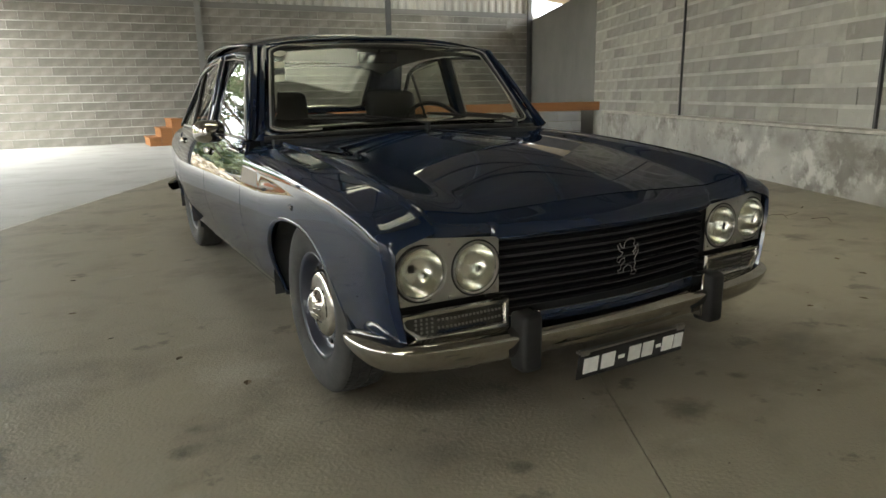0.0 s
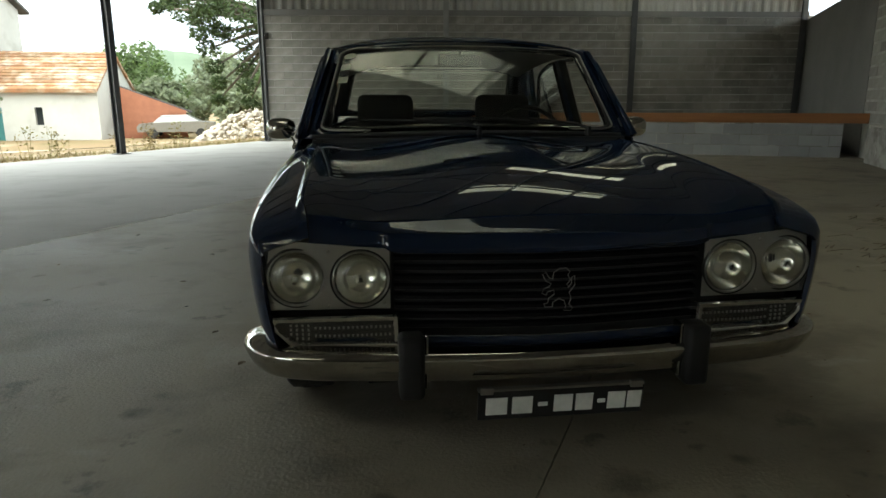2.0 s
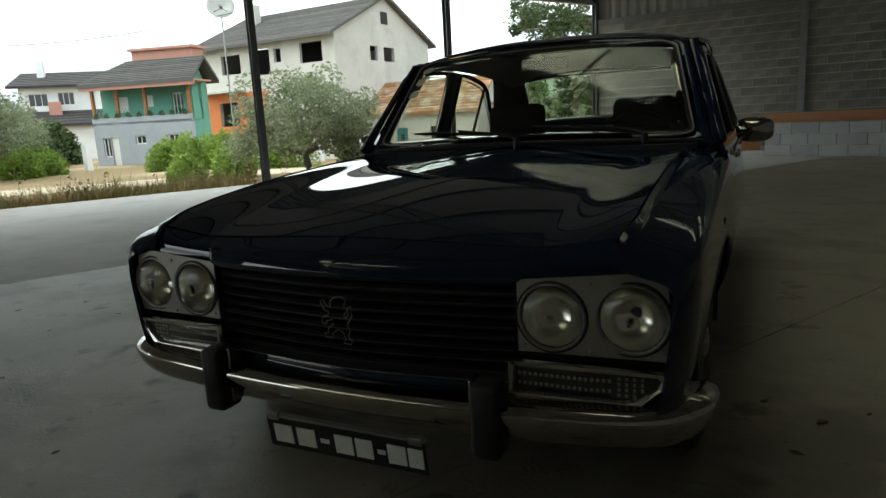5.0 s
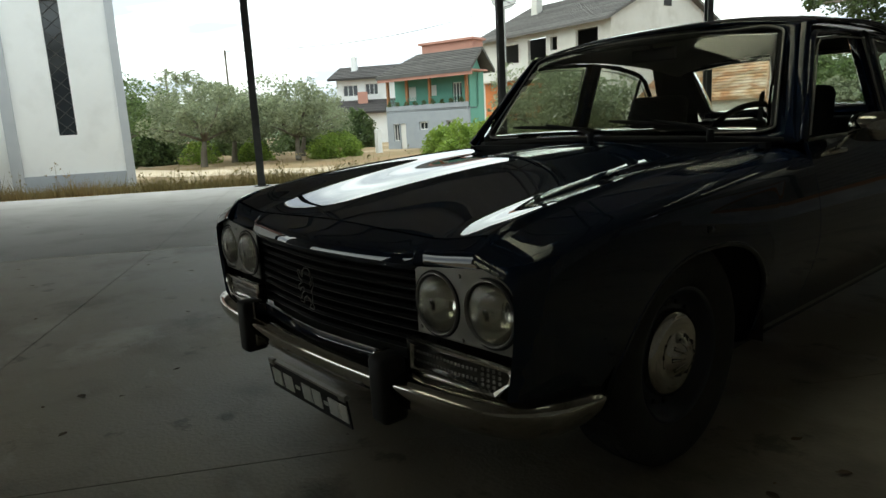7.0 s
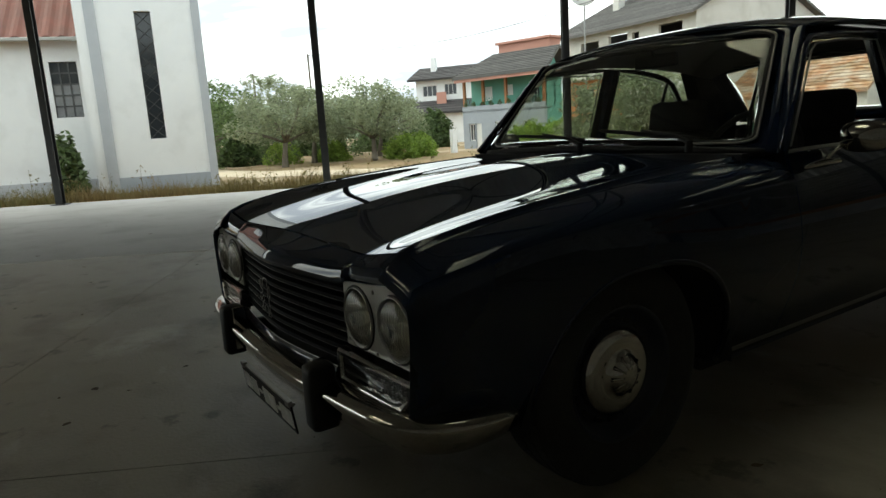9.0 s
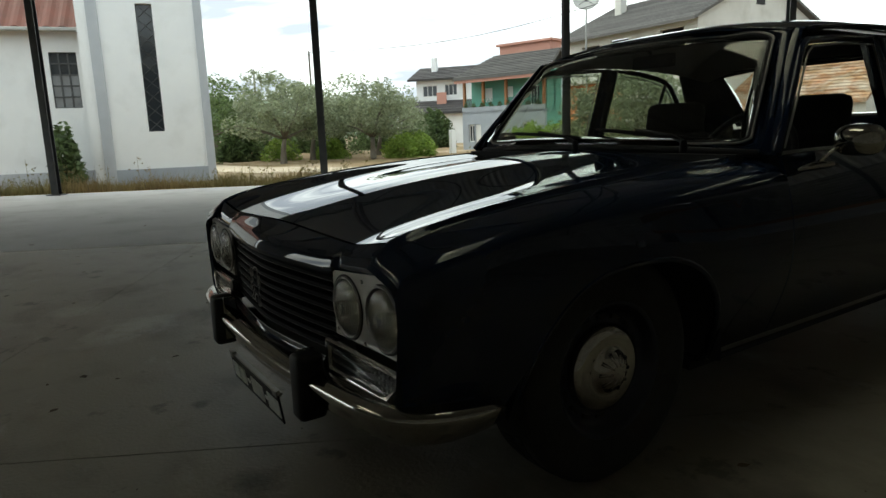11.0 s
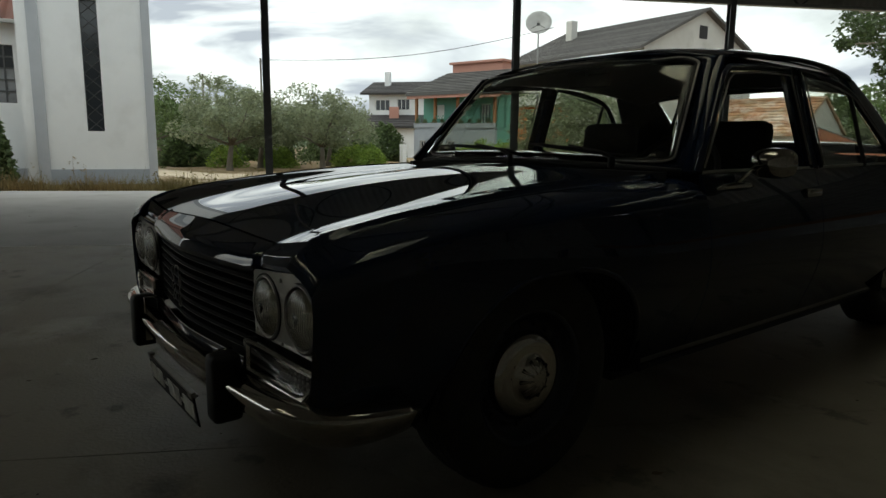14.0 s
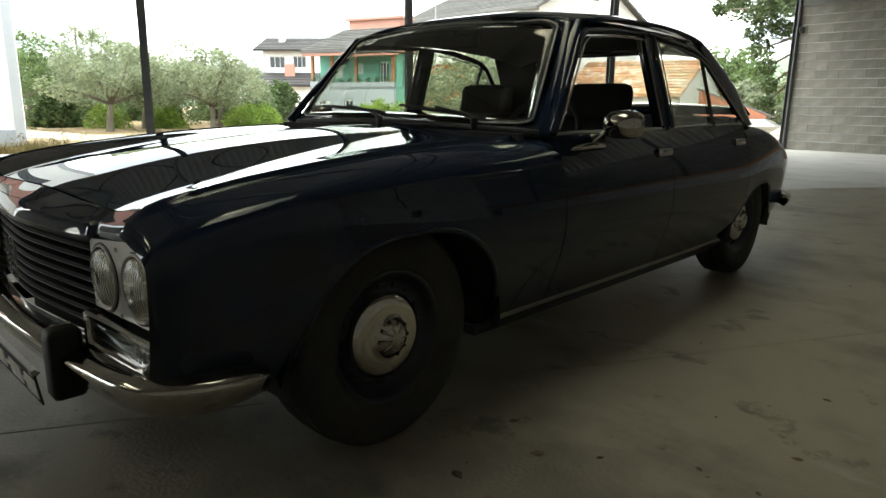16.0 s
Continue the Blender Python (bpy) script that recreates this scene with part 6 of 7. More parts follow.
tube(bm, [(0, 0, 0.0), (0, 0, 9.7)], 0.05, 8)
part("pole", bm, M_STEELG, dish)
bm = bmesh.new()
tube(bm, [(0.5, -0.25, 9.4), (0, -0.95, 9.55), (-0.5, -0.25, 9.4)], 0.02, 5)
box(bm, (-0.1, -1.05, 9.47), (0.1, -0.9, 9.63))
part("feed_arm", bm, M_STEEL, dish)

# green and grey house with a balcony
gh = thing("house", "two-storey house, sea-green over blue-grey, with balcony and grey tiled roof", "house", (-25.06, 21.87, -0.62), 14)
L, S, RZ = 5.8, 1.5, 5.55
fm = pose(-L, 0, 0)
part("ground_floor_wall", wall_cells(bmesh.new(), fm, L, 2.45, [(0.45, 0.9, 0.7, 1.7), (0.95, 1.4, 0.0, 1.7), (2.4, 3.0, 1.3, 1.75), (4.3, 4.9, 1.2, 1.75)]), M_GREYPAINT, gh, "blue-grey ground floor wall")
part("upper_wall", wall_cells(bmesh.new(), pose(-L, 0.9, 2.45), L, 1.95, [(1.0, 1.6, 0.55, 1.35), (2.55, 3.1, 0.75, 1.35), (4.2, 4.85, 0.05, 1.4)]), M_GREEN, gh, "sea-green upper wall")
part("balcony_floor", boxed((-L, 0.0, 2.33), (0, 0.95, 2.46)), M_GREYPAINT, gh)
part("parapet", boxed((-L, -0.02, 2.46), (0, 0.1, 2.72)), M_GREYPAINT, gh)
for x in (-L + 0.02, -L + 1.45, -L + 3.1, -0.2):
    part("balcony_post", boxed((x, 0.05, 2.7), (x + 0.16, 0.2, 4.35), None, 0.02), M_WOOD, gh, "brown balcony post")
bm = bmesh.new()
for i in range(30):
    x = -L + 0.15 + i * 0.185
    tube(bm, [(x, 0.06, 2.72), (x + 0.18, 0.06, 3.15)], 0.012, 4)
    tube(bm, [(x + 0.18, 0.06, 2.72), (x, 0.06, 3.15)], 0.012, 4)
part("railing", bm, M_GREEN, gh, "green lattice balcony railing")
part("side_wall", boxed((-0.22, 0.25, 0), (0, S, 4.4)), M_GREEN, gh)
part("far_wall", boxed((-L, 1.15, 0), (-L + 0.22, S, 4.4)), M_GREEN, gh)
part("back_wall", boxed((-L, S, 0), (0, S + 0.2, 4.4)), M_GREEN, gh)
part("eave_board", boxed((-L - 0.2, -0.45, 4.1), (0.6, -0.36, 4.38)), M_PINK, gh, "salmon eave board")
part("eave_soffit", boxed((-L - 0.2, -0.36, 4.3), (0.6, 1.2, 4.38)), M_PINK, gh)
bm = bmesh.new()
v = [bm.verts.new(p) for p in ((0.02, 0.0, 4.3), (0.02, S, 4.3), (0.02, S / 2, RZ - 0.1), (-0.2, 0.0, 4.3), (-0.2, S, 4.3), (-0.2, S / 2, RZ - 0.1))]
for q in ((0, 1, 2), (3, 4, 5), (0, 1, 4, 3), (1, 2, 5, 4), (2, 0, 3, 5)):
    bm.faces.new([v[k] for k in q])
part("gable", bm, M_GREEN, gh, "sea-green gable end")
roof_slab(gh, I4, -L - 0.25, 0.6, -0.5, S / 2, 4.38, RZ, M_GREYTILE, rows=12, hip=2.3)
roof_slab(gh, I4, -L - 0.25, 0.6, S + 0.5, S / 2, 4.38, RZ, M_GREYTILE, rows=12, hip=2.3)
bm = bmesh.new()
v = [bm.verts.new(p) for p in ((-L - 0.25, -0.5, 4.43), (-L - 0.25, S + 0.5, 4.43), (-L + 2.05, S / 2, RZ + 0.05), (-L - 0.25, -0.5, 4.30), (-L - 0.25, S + 0.5, 4.30), (-L + 2.05, S / 2, RZ - 0.08))]
for q in ((0, 1, 2), (3, 4, 5), (0, 1, 4, 3)):
    bm.faces.new([v[k] for k in q])
part("hip_end", bm, M_GREYTILE, gh)
part("roof_room", boxed((-3.6, 0.9, 4.9), (-0.15, 2.0, RZ + 0.5)), M_PINK, gh, "salmon roof room")
part("roof_room_edge", boxed((-3.75, 0.75, RZ + 0.5), (0.0, 2.1, RZ + 0.62)), M_PINK, gh)
for x0, x1, z0, z1, bars in ((0.45, 0.9, 0.7, 1.7, 1), (2.4, 3.0, 1.3, 1.75, 1), (4.3, 4.9, 1.2, 1.75, 1)):
    window(gh, fm, x0, x1, z0, z1, M_WHITEFRAME, M_PANE, bars)
for x0, x1, z0, z1, bars in ((1.0, 1.6, 0.55, 1.35, 0), (2.55, 3.1, 0.75, 1.35, 0)):
    window(gh, pose(-L, 0.9, 2.45), x0, x1, z0, z1, M_WHITEFRAME, M_WHITEFRAME, bars)
window(gh, pose(-L, 0.9, 2.45), 4.2, 4.85, 0.05, 1.4, M_WHITEFRAME, M_PANE, 2)
part("front_door", boxed((-L + 0.97, 0.06, 0.0), (-L + 1.38, 0.1, 1.7), None, 0.01), M_WHITEFRAME, gh, "white front door")
part("terrace", boxed((-L - 0.5, -3.2, -0.25), (-L + 3.0, 0.0, 0.02)), M_LIMEWASH, gh, "pale terrace slab")
for i in range(9):
    bush((-30.45 + 0.62 * i, 20.53 + 0.155 * i, 2.08), 0.3, 0.1, 0.28, 40 + i, M_DARKBUSH, "potted plants along the balcony parapet", 0.05, 90, "plants")

# far white house with dark roofs
fh = thing("house", "white two-storey house with dark tiled roofs, far behind the trees", "house", (-46.3, 33.0, -0.9), 38)
L = 5.6
fm = pose(-L, 0, 0)
part("front_wall", wall_cells(bmesh.new(), fm, L, 6.4, [(0.6, 2.0, 4.7, 5.7), (2.7, 3.9, 4.75, 5.75), (2.7, 4.0, 1.5, 2.9)]), M_LIMEWASH, fh)
part("side_wall", boxed((-0.2, 0.22, 0), (0, 6, 6.4)), M_LIMEWASH, fh)
part("far_wall", boxed((-L, 0.22, 0), (-L + 0.2, 6, 6.4)), M_LIMEWASH, fh)
part("inner", boxed((-L + 0.25, 1.0, 0), (-0.25, 1.2, 6.3)), M_INSHADE, fh)
for q in ((0.6, 2.0, 4.7, 5.7), (2.7, 3.9, 4.75, 5.75), (2.7, 4.0, 1.5, 2.9)):
    window(fh, fm, *q, M_WHITEFRAME, M_PANE, 2)
roof_slab(fh, I4, -L - 0.6, 0.6, -0.7, 3.0, 6.2, 7.5, M_DARKTILE, rows=8)
roof_slab(fh, I4, -L - 0.6, 0.6, 6.7, 3.0, 6.2, 7.5, M_DARKTILE, rows=8)
roof_slab(fh, I4, -L - 2.2, 1.0, -2.2, 0.0, 3.2, 4.3, M_DARKTILE, "porch_roof", 5)
part("porch_wall", boxed((-L - 1.8, -1.6, 0), (0.6, -1.4, 3.2)), M_LIMEWASH, fh)
part("chimney", boxed((-L + 1.0, 1.5, 6.5), (-L + 1.5, 2.0, 8.3), None, 0.03), M_LIMEWASH, fh)
part("red_panel", boxed((-3.4, -0.75, 3.9), (-2.5, -0.65, 5.0)), M_PINK, fh, "red balcony panel")

# old white cottage with a clay tile roof
sh = thing("cottage", "old white cottage with a patched clay tile roof and teal door", "house", (-14.4, 34.0, -0.98), 1)
L, S, EV = 10.3, 6.0, 2.75
fm = pose(-L, 0, 0)
part("front_wall", wall_cells(bmesh.new(), fm, L, EV, [(4.65, 5.5, 0.0, 1.78), (7.1, 7.5, 0.85, 1.78)]), M_OLDWALL, sh)
part("side_wall", boxed((-0.25, 0.22, 0), (0, S, EV)), M_OLDWALL, sh)
bm = bmesh.new()
g = [bm.verts.new(p) for p in ((0, 0, EV), (0, S, EV), (0, S / 2, EV + 1.95), (-0.25, 0, EV), (-0.25, S, EV), (-0.25, S / 2, EV + 1.95))]
for q in ((0, 1, 2), (3, 4, 5), (0, 1, 4, 3), (1, 2, 5, 4), (2, 0, 3, 5)):
    bm.faces.new([g[k] for k in q])
part("gable", bm, M_OLDWALL, sh)
part("door", boxed((-L + 4.68, 0.1, 0.0), (-L + 5.47, 0.15, 1.76), None, 0.01), M_TEAL, sh, "teal painted door")
part("door_light", boxed((-L + 4.95, 0.08, 0.95), (-L + 5.2, 0.1, 1.4)), M_PANE, sh)
part("window_hole", boxed((-L + 7.1, 0.18, 0.85), (-L + 7.5, 0.2, 1.78)), M_PANE, sh)
roof_slab(sh, I4, -L - 0.3, 0.12, -0.3, S / 2, EV - 0.1, EV + 2.05, M_REDTILE, rows=12)
roof_slab(sh, I4, -L - 0.3, 0.12, S + 0.3, S / 2, EV - 0.1, EV + 2.05, M_REDTILE, rows=12)
br = thing("brick_shed", "low red brick shed wall with sloping top", "shed", (-14.0, 35.5, -0.98), 12)
bm = bmesh.new()
front = [bm.verts.new((x, 0.0, z)) for x, z in ((0, 0), (3.6, 0), (3.6, 1.55), (0, 2.95))]
back = [bm.verts.new((x, 0.22, z)) for x, z in ((0, 0), (3.6, 0), (3.6, 1.55), (0, 2.95))]
bm.faces.new(front)
bm.faces.new(back)
for i in range(4):
    bm.faces.new((front[i], front[(i + 1) % 4], back[(i + 1) % 4], back[i]))
part("wall", bm, M_BRICK, br)
bm = bmesh.new()
tube(bm, [(-0.15, 0.11, 3.03), (3.9, 0.11, 1.47)], 0.07, 6)
part("coping", bm, M_GREYTILE, br, "dark coping along the sloping top")

# parked car far outside and a rubble heap
pc = thing("parked_car", "silver saloon parked on dry grass", "car", (-10.7, 35.2, -0.9), 8)
bm = bmesh.new()
prof = [(-2.0, 0.35), (-2.05, 0.62), (-1.9, 0.80), (-1.2, 0.86), (-0.75, 1.25), (0.55, 1.27), (1.2, 0.92), (1.95, 0.86), (2.05, 0.6), (2.0, 0.35)]
rows = [[(x, y * (0.82 if z > 1 else 1), z) for x, z in prof] for y in (-0.78, -0.6, 0.6, 0.78)]
vs = grid_faces(bm, rows)
bm.faces.new(vs[0])
bm.faces.new(vs[-1])
part("body", bm, M_TRIM, pc, "silver painted body")
for s in (-1, 1):
    part("side_glass", boxed((-0.85, s * 0.665 - 0.01, 0.92), (0.75, s * 0.665 + 0.01, 1.18)), M_PANE, pc)
    for x in (-1.25, 1.25):
        bm = bmesh.new()
        lathe(bm, [(0.0, s * 0.79), (0.2, s * 0.79), (0.3, s * 0.76), (0.31, s * 0.62)], 20, "y")
        bmesh.ops.translate(bm, verts=bm.verts, vec=(x, 0, 0.31))
        part("wheel", bm, M_RUBBER, pc)
rb = thing("rubble_heap", "heap of pale rubble and earth on the grass", "rubble", (-5.3, 26.2, -0.9), 0)
rng = random.Random(8)
bm = bmesh.new()
for i in range(420):
    a, q = rng.uniform(0, math.tau), math.sqrt(rng.random())
    r = rng.uniform(0.06, 0.22)
    z = 1.7 * (1 - q) ** 0.8
    bmesh.ops.create_icosphere(bm, subdivisions=1, radius=r, matrix=Matrix.Translation((math.cos(a) * q * 2.6, math.sin(a) * q * 1.8, z)) @ Matrix.Diagonal((1, rng.uniform(0.6, 1.2), rng.uniform(0.5, 0.9), 1)))
tagged(part("rubble", bm, M_RUBBLE, rb), kind="stuff")

# trees
for i, (x, y, h, sp, th) in enumerate(((-27.2, 7.9, 4.15, 2.3, 0.95), (-26.2, 12.0, 4.0, 2.2, 0.9), (-31.5, 5.6, 4.4, 2.6, 1.0), (-33.0, 10.2, 4.6, 2.8, 1.0), (-30.0, 14.3, 3.9, 2.3, 0.9), (-39.0, 8.0, 5.0, 3.2, 1.2), (-37.0, 15.5, 4.6, 3.0, 1.1), (-29.3, 10.2, 3.9, 2.2, 0.9), (-34.5, 2.0, 5.2, 3.0, 1.2))):
    tree("olive_tree", (x, y, -0.4), h * 1.08, sp, th * 1.2, 20 + i, M_OAK if i in (2, 5, 8) else M_OLIVE, "dark green olive tree behind the others" if i in (2, 5, 8) else "grey-green olive tree on dry grass", 0.09, 50, 120, 0.14, lump=0.29)
tree("olive_tree", (-11.1, 12.6, -0.45), 3.4, 1.95, 0.7, 60, M_OLIVE, "silvery spreading olive tree near the open hall", 0.07, 60, 240, 0.12)
for i, (x, y, rx, ry, h, mt) in enumerate(((-28.6, 15.9, 1.5, 1.2, 1.35, M_HEDGE), (-27.4, 14.2, 1.3, 1.1, 1.3, M_HEDGE), (-25.8, 13.4, 1.2, 1.0, 1.25, M_HEDGE), (-29.2, 11.2, 1.4, 1.0, 1.2, M_HEDGE), (-19.6, 16.4, 1.4, 1.0, 1.55, M_HEDGE), (-18.0, 16.6, 1.5, 1.0, 1.6, M_HEDGE), (-16.4, 16.6, 1.3, 1.0, 1.4, M_HEDGE), (-20.9, 16.1, 1.0, 0.9, 1.3, M_HEDGE), (-34.0, 18.8, 1.6, 1.2, 2.2, M_DARKBUSH), (-36.5, 20.5, 1.6, 1.4, 2.8, M_DARKBUSH), (-32.0, 5.0, 2.0, 1.5, 1.6, M_DARKBUSH), (-36.0, 7.0, 2.2, 1.8, 2.2, M_DARKBUSH), (-35.5, 10.5, 2.2, 1.8, 2.0, M_DARKBUSH), (-34.0, 14.0, 2.2, 1.8, 2.0, M_DARKBUSH), (-30.5, 9.0, 1.4, 1.2, 1.3, M_HEDGE), (-10.6, 14.3, 0.75, 0.7, 1.45, M_DARKBUSH), (-13.6, 12.2, 1.1, 0.8, 1.0, M_HEDGE), (-14.9, 11.5, 0.9, 0.8, 0.9, M_HEDGE))):
    bush((x, y, -0.45), rx, ry, h, 80 + i, mt, "bright green hedge bush on the verge" if mt is M_HEDGE else "dark leafy bush under the trees", 0.075, 2600 if i < 8 else 1800)
for i, (x, y, rx, h) in enumerate(((-41.0, 2.5, 3.0, 2.6), (-43.0, 6.5, 3.2, 3.0), (-43.5, 11.0, 3.2, 2.8), (-42.0, 15.5, 3.2, 2.9), (-40.0, 19.5, 2.8, 2.8), (-38.0, 23.0, 2.6, 2.8), (-33.0, 7.6, 1.7, 1.7), (-31.8, 12.2, 1.6, 1.6), (-30.4, 16.4, 1.5, 1.5))):
    bush((x, y, -0.5), rx, rx * 0.7, h, 140 + i, M_DARKBUSH, "dense dark shrubbery behind the olive trees", 0.16, 4600)
for i, (x, y, rx, h) in enumerate(((-20.4, 18.0, 1.3, 1.5), (-21.9, 17.5, 1.2, 1.4), (-15.2, 17.2, 1.3, 1.35), (-26.6, 15.0, 1.2, 1.15))):
    bush((x, y, -0.45), rx, rx * 0.7, h, 170 + i, M_HEDGE, "bright green hedge bush on the verge", 0.075, 2200)
# big oak behind the back wall, its boughs hanging over the open side
tree("oak_tree", (-2.8, 20.5, -0.8), 9.0, 3.9, 4.4, 91, M_OAKDARK, "tall oak tree with dark hanging boughs", 0.085, 56, 170, 0.26, boughs=((-2.9, -0.5, 4.0, 5.4, 0.6), (-2.35, -0.5, 1.9, 5.2, 0.5), (-1.5, -0.6, 1.8, 5.0, 0.6), (-4.0, 0.1, 4.9, 5.9, 0.5)), lump=0.22)
for i, (x, y, h, sp) in enumerate(((-16.5, 48, 6.5, 4.0), (-9.5, 46, 6.0, 3.6), (-4.0, 44, 6.5, 3.8), (-12.5, 41, 3.6, 2.4), (-20, 55, 7, 4.5), (-6.5, 36, 3.2, 2.2))):
    tree("tree", (x, y, -1.0), h, sp, 1.2, 120 + i, M_OLIVE if i % 2 else M_OAK, "broad green tree beyond the yard", 0.22, 30, 120, 0.2)
# wooded hill on the skyline
bm = bmesh.new()
rows = []
for r, hh in ((170, -2), (210, 9), (250, 17), (300, 20), (360, 6)):
    rows.append([(math.cos(a) * r, math.sin(a) * r, hh * (0.75 + 0.5 * noise.noise((a * 6, r * 0.01, 0))) + 1.4 * noise.noise((a * 60, r * 0.05, 3))) for a in steps(radians(80), radians(175), 160)])
grid_faces(bm, rows)
tagged(link("hill", bm, M_FARHILL, False), "hazy wooded hill on the skyline", "hill", kind="structure")
# sandy track through the grass
bm = bmesh.new()
tr = [(-40, 4.2), (-26.5, 4.6), (-21.5, 6.2), (-17.6, 8.8), (-15.5, 11.5), (-13.2, 16.0), (-11.5, 20.0), (-9, 27)]
rows = []
for i in range(57):
    q = i / 8
    k = min(6, int(q))
    x, y = curve(q, list(range(8)), [p[0] for p in tr]), curve(q, list(range(8)), [p[1] for p in tr])
    w = 1.5 + 0.35 * noise.noise((q * 3, 0, 0))
    nx, ny = (-0.6, 0.8) if q < 2 else (-0.85, 0.5)
    rows.append([(x + nx * o * w + 0.15 * noise.noise((q * 9, o, 5)), y + ny * o * w, ground_z(x + nx * o * w, y + ny * o * w) + 0.02) for o in (-1, -0.4, 0.4, 1)])
grid_faces(bm, rows)
tagged(link("track", bm, M_SAND, True), "pale sandy track through dry grass", "track", kind="structure")
# dry grass along the slab edge
rng = random.Random(4)
bm = bmesh.new()
for i in range(26000):
    # thick before the church, thinning out towards the olive
    u = rng.uniform(-27, -4.5) if i < 23500 else rng.uniform(-4.5, 9)
    v = -0.34 - abs(rng.gauss(0, 1.9))
    x, y, _ = hall(u, v)
    z = ground_z(x, y)
    tuft = 0.55 + 0.9 * max(0, 0.5 + noise.noise((x * 0.9, y * 0.9, 3)))
    h = (rng.uniform(0.10, 0.34) * tuft if u < -4.5 else rng.uniform(0.04, 0.14)) * (1.6 if rng.random() < 0.05 else 1)
    a = rng.uniform(0, math.tau)
    dx, dy = math.cos(a) * 0.008, math.sin(a) * 0.008
    lx, ly = rng.gauss(0, 0.35) * h, rng.gauss(0, 0.35) * h
    bm.faces.new([bm.verts.new((x - dx, y - dy, z - 0.01)), bm.verts.new((x + dx, y + dy, z - 0.01)), bm.verts.new((x + lx, y + ly, z + h))])
for i in range(90):
    u = rng.uniform(-24, 6)
    x, y, _ = hall(u, -0.5 - abs(rng.gauss(0, 0.8)))
    z = ground_z(x, y)
    H = rng.uniform(0.3, 0.75)
    for j in range(26):
        k = rng.random()
        leaf_mesh(bm, (x + rng.gauss(0, 0.07), y + rng.gauss(0, 0.07), z + H * k), 0.035, rng)
    tube(bm, [(x, y, z - 0.02), (x + rng.gauss(0, 0.06), y, z + H)], [0.006, 0.002], 4)
tagged(link("grass", bm, M_DRY), "dry grass and weeds along the concrete edge", "grass", kind="stuff")
# poles and overhead wire
for x, y, h in ((-38, 14, 6.6), (-46, 13, 6.2)):
    p = thing("utility_pole", "thin dark utility pole behind the olive trees", "pole", (x, y, -0.6), 0, "utility poles")
    bm = bmesh.new()
    tube(bm, [(0, 0, 0), (0, 0, h)], [0.11, 0.06], 8)
    part("mast", bm, M_BARK, p)
    part("insulator", boxed((-0.12, -0.04, h - 0.25), (0.12, 0.04, h - 0.18)), M_STEEL, p)
wire = thing("overhead_wire", "thin dark overhead wire to the houses", "wire", (0, 0, 0), 0)
bm = bmesh.new()
tube(bm, [(-38 + 9.5 * k, 14 + 16.0 * k, 5.9 + 2.5 * k - 1.2 * math.sin(math.pi * k) * 0.6) for k in steps(0, 1, 14)], 0.018, 4)
part("cable", bm, M_BLACK, wire)
pst = thing("gate_post", "white gate post by the houses", "post", (-27.2, 17.3, -0.5), 0)
part("shaft", boxed((-0.14, -0.14, -0.1), (0.14, 0.14, 1.35), None, 0.02), M_LIMEWASH, pst)

# white garden steps with a thin rail behind the spreading olive tree
gs = thing("garden_steps", "white garden steps with a thin dark rail beside the house", "steps", (-23.3, 26.6, -0.92), 0)
for i in range(6):
    part("step", boxed((0.0, 0.3 * i, 0.0), (1.5, 0.3 * (i + 1), 0.18 * (i + 1)), None, 0.01), M_LIMEWASH, gs)
for x in (0.05, 1.45):
    bm = bmesh.new()
    tube(bm, [(x, 0.05, 1.05), (x, 1.75, 2.0)], 0.02, 6)
    part("rail", bm, M_STEEL, gs)
    for i in range(4):
        bm = bmesh.new()
        tube(bm, [(x, 0.1 + 0.5 * i, 0.15 + 0.3 * i), (x, 0.1 + 0.5 * i, 1.07 + 0.28 * i)], 0.014, 6)
        part("baluster", bm, M_STEEL, gs)


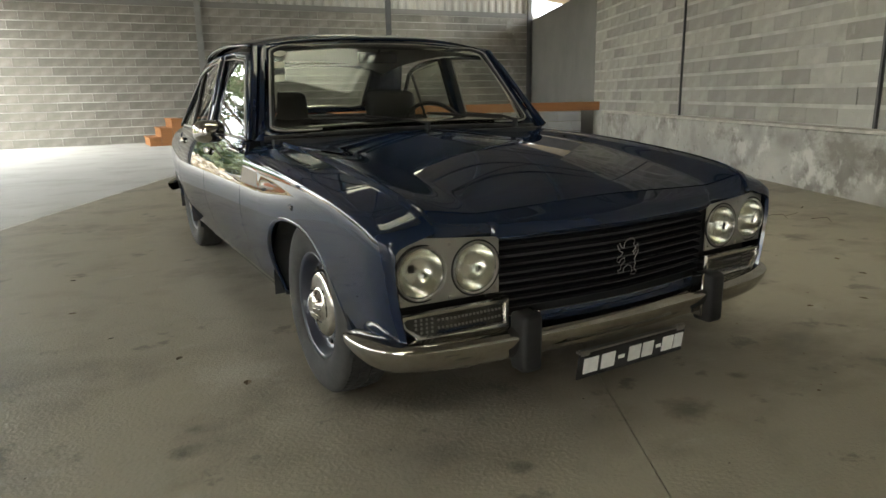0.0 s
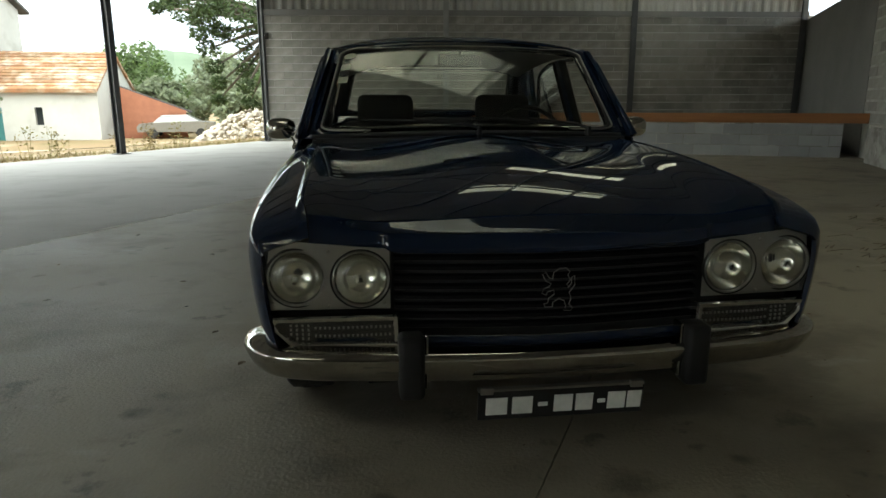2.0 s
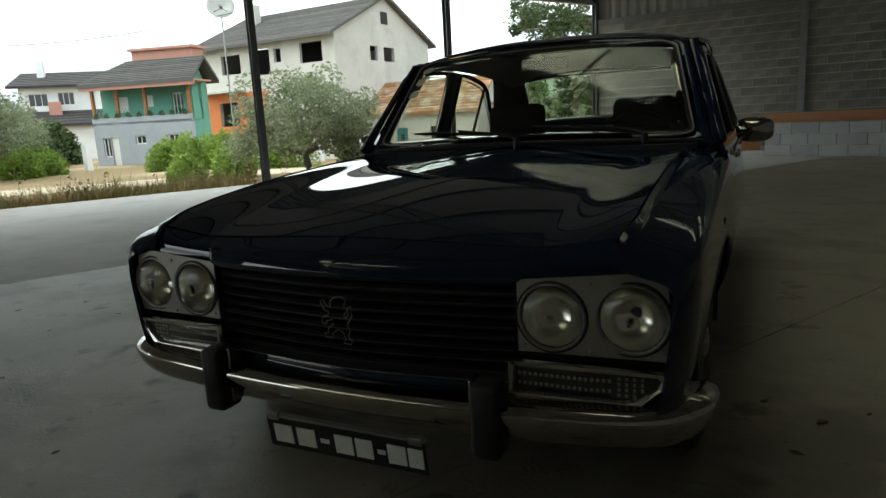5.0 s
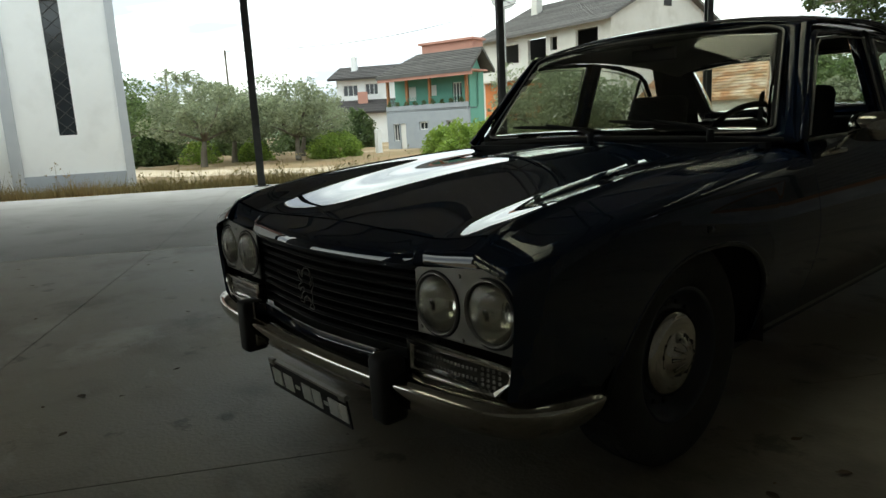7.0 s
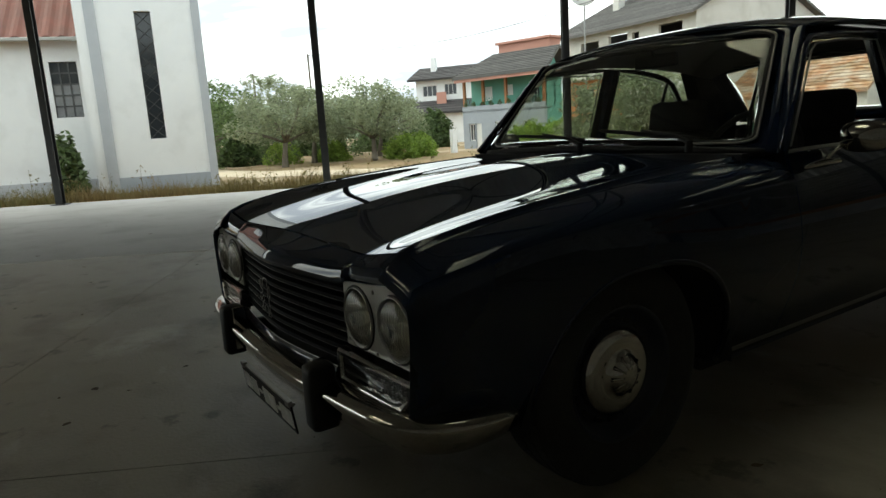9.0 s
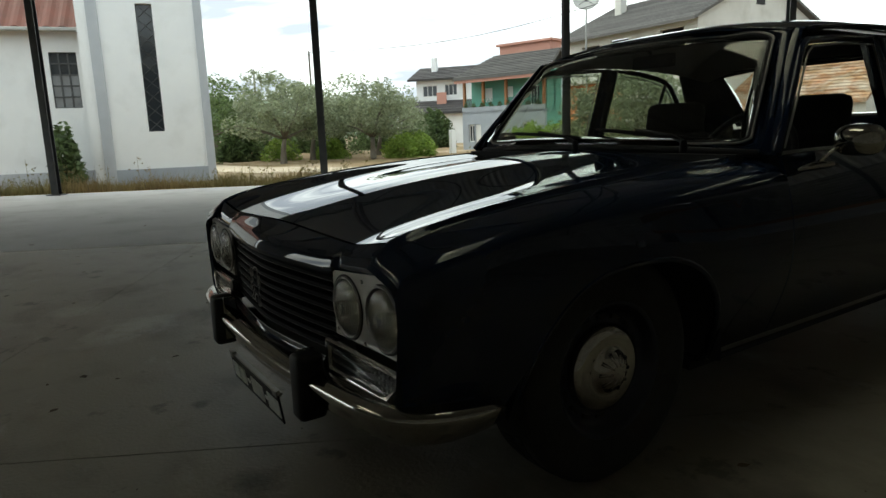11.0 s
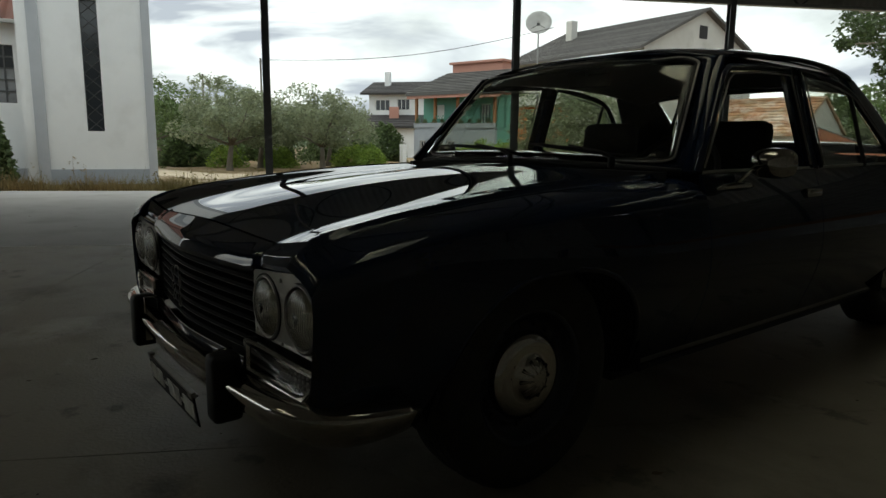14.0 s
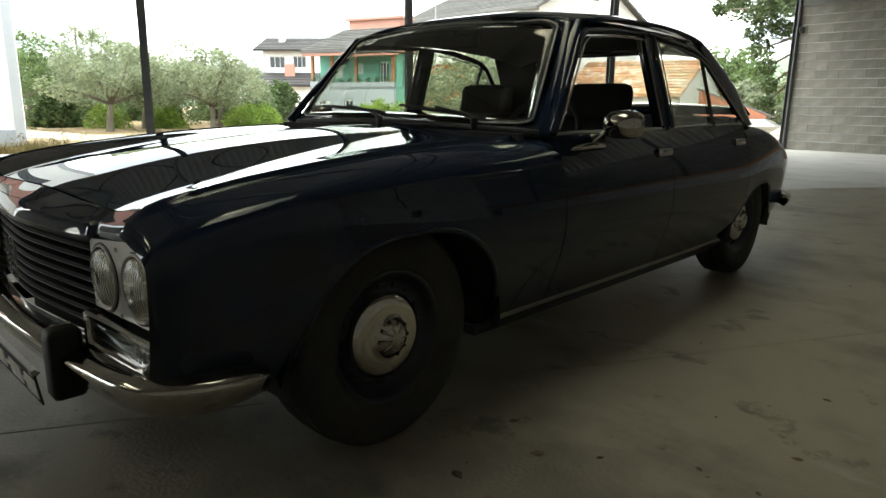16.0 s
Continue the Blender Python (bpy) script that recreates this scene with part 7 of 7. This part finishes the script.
# ---- debris on the floor ----
M_LITTER = random_tint(material("dry_leaf_litter", (0.06, 0.045, 0.03), 0.9, color2=(0.12, 0.085, 0.05), scale=9), 0.5, 1.5)
rng = random.Random(17)
bm = bmesh.new()


def curled_leaf(bm, x, y, size):
    a = rng.uniform(0, math.tau)
    c, s = math.cos(a), math.sin(a)
    rows = []
    for i in range(5):
        q = i / 4
        w = size * 0.32 * math.sin(math.pi * min(0.97, q + 0.08))
        lift = 0.002 + size * 0.22 * (q - 0.4) ** 2
        rows.append([(x + c * (q - 0.5) * size - s * k * w, y + s * (q - 0.5) * size + c * k * w, lift + 0.25 * w * k * k) for k in (-1, 0, 1)])
    grid_faces(bm, rows)


for i in range(260):
    x, y = rng.gauss(0.4, 2.6), rng.gauss(-3.2, 2.0)
    if abs(x) > 0.9 or y < -2.3 or y > 2.5:
        curled_leaf(bm, x, y, rng.uniform(0.012, 0.05))
for i in range(420):
    curled_leaf(bm, rng.uniform(-3.5, 5.0), rng.uniform(-6, 4.0), rng.uniform(0.004, 0.014))
tagged(link("leaf_litter", bm, M_LITTER), "dry leaf bits and crumbs scattered on the concrete", "litter", kind="stuff")
bm = bmesh.new()
for cx, cy, n in ((3.05, 0.0, 60), (3.8, 1.1, 26), (4.6, 1.9, 16)):
    for i in range(n):
        x, y = cx + rng.gauss(0, 0.35), cy + rng.gauss(0, 0.28)
        a, h = rng.gauss(0.2, 0.5), rng.uniform(0.08, 0.3)
        z = rng.uniform(0.004, 0.03)
        tube(bm, [(x, y, z), (x + math.cos(a) * h * 0.5, y + math.sin(a) * h * 0.5, z + 0.012), (x + math.cos(a + 0.3) * h, y + math.sin(a + 0.3) * h, 0.004)], 0.0022, 4)
tagged(link("dry_twigs", bm, M_LITTER), "small heap of dry twigs and straw on the floor", "litter", kind="stuff")


# ---- single blocks of the walls ----
block_wall(wall_back, BACK, BACK_LEN, 0.0, 16, 290, 1.5)
block_wall(wall_right, RIGHT @ Matrix.Translation((6.5, 0, 0)), RLEN - 6.5, 0.62, 19, 290, 3.5, M_BLOCKPALE, 0.022)
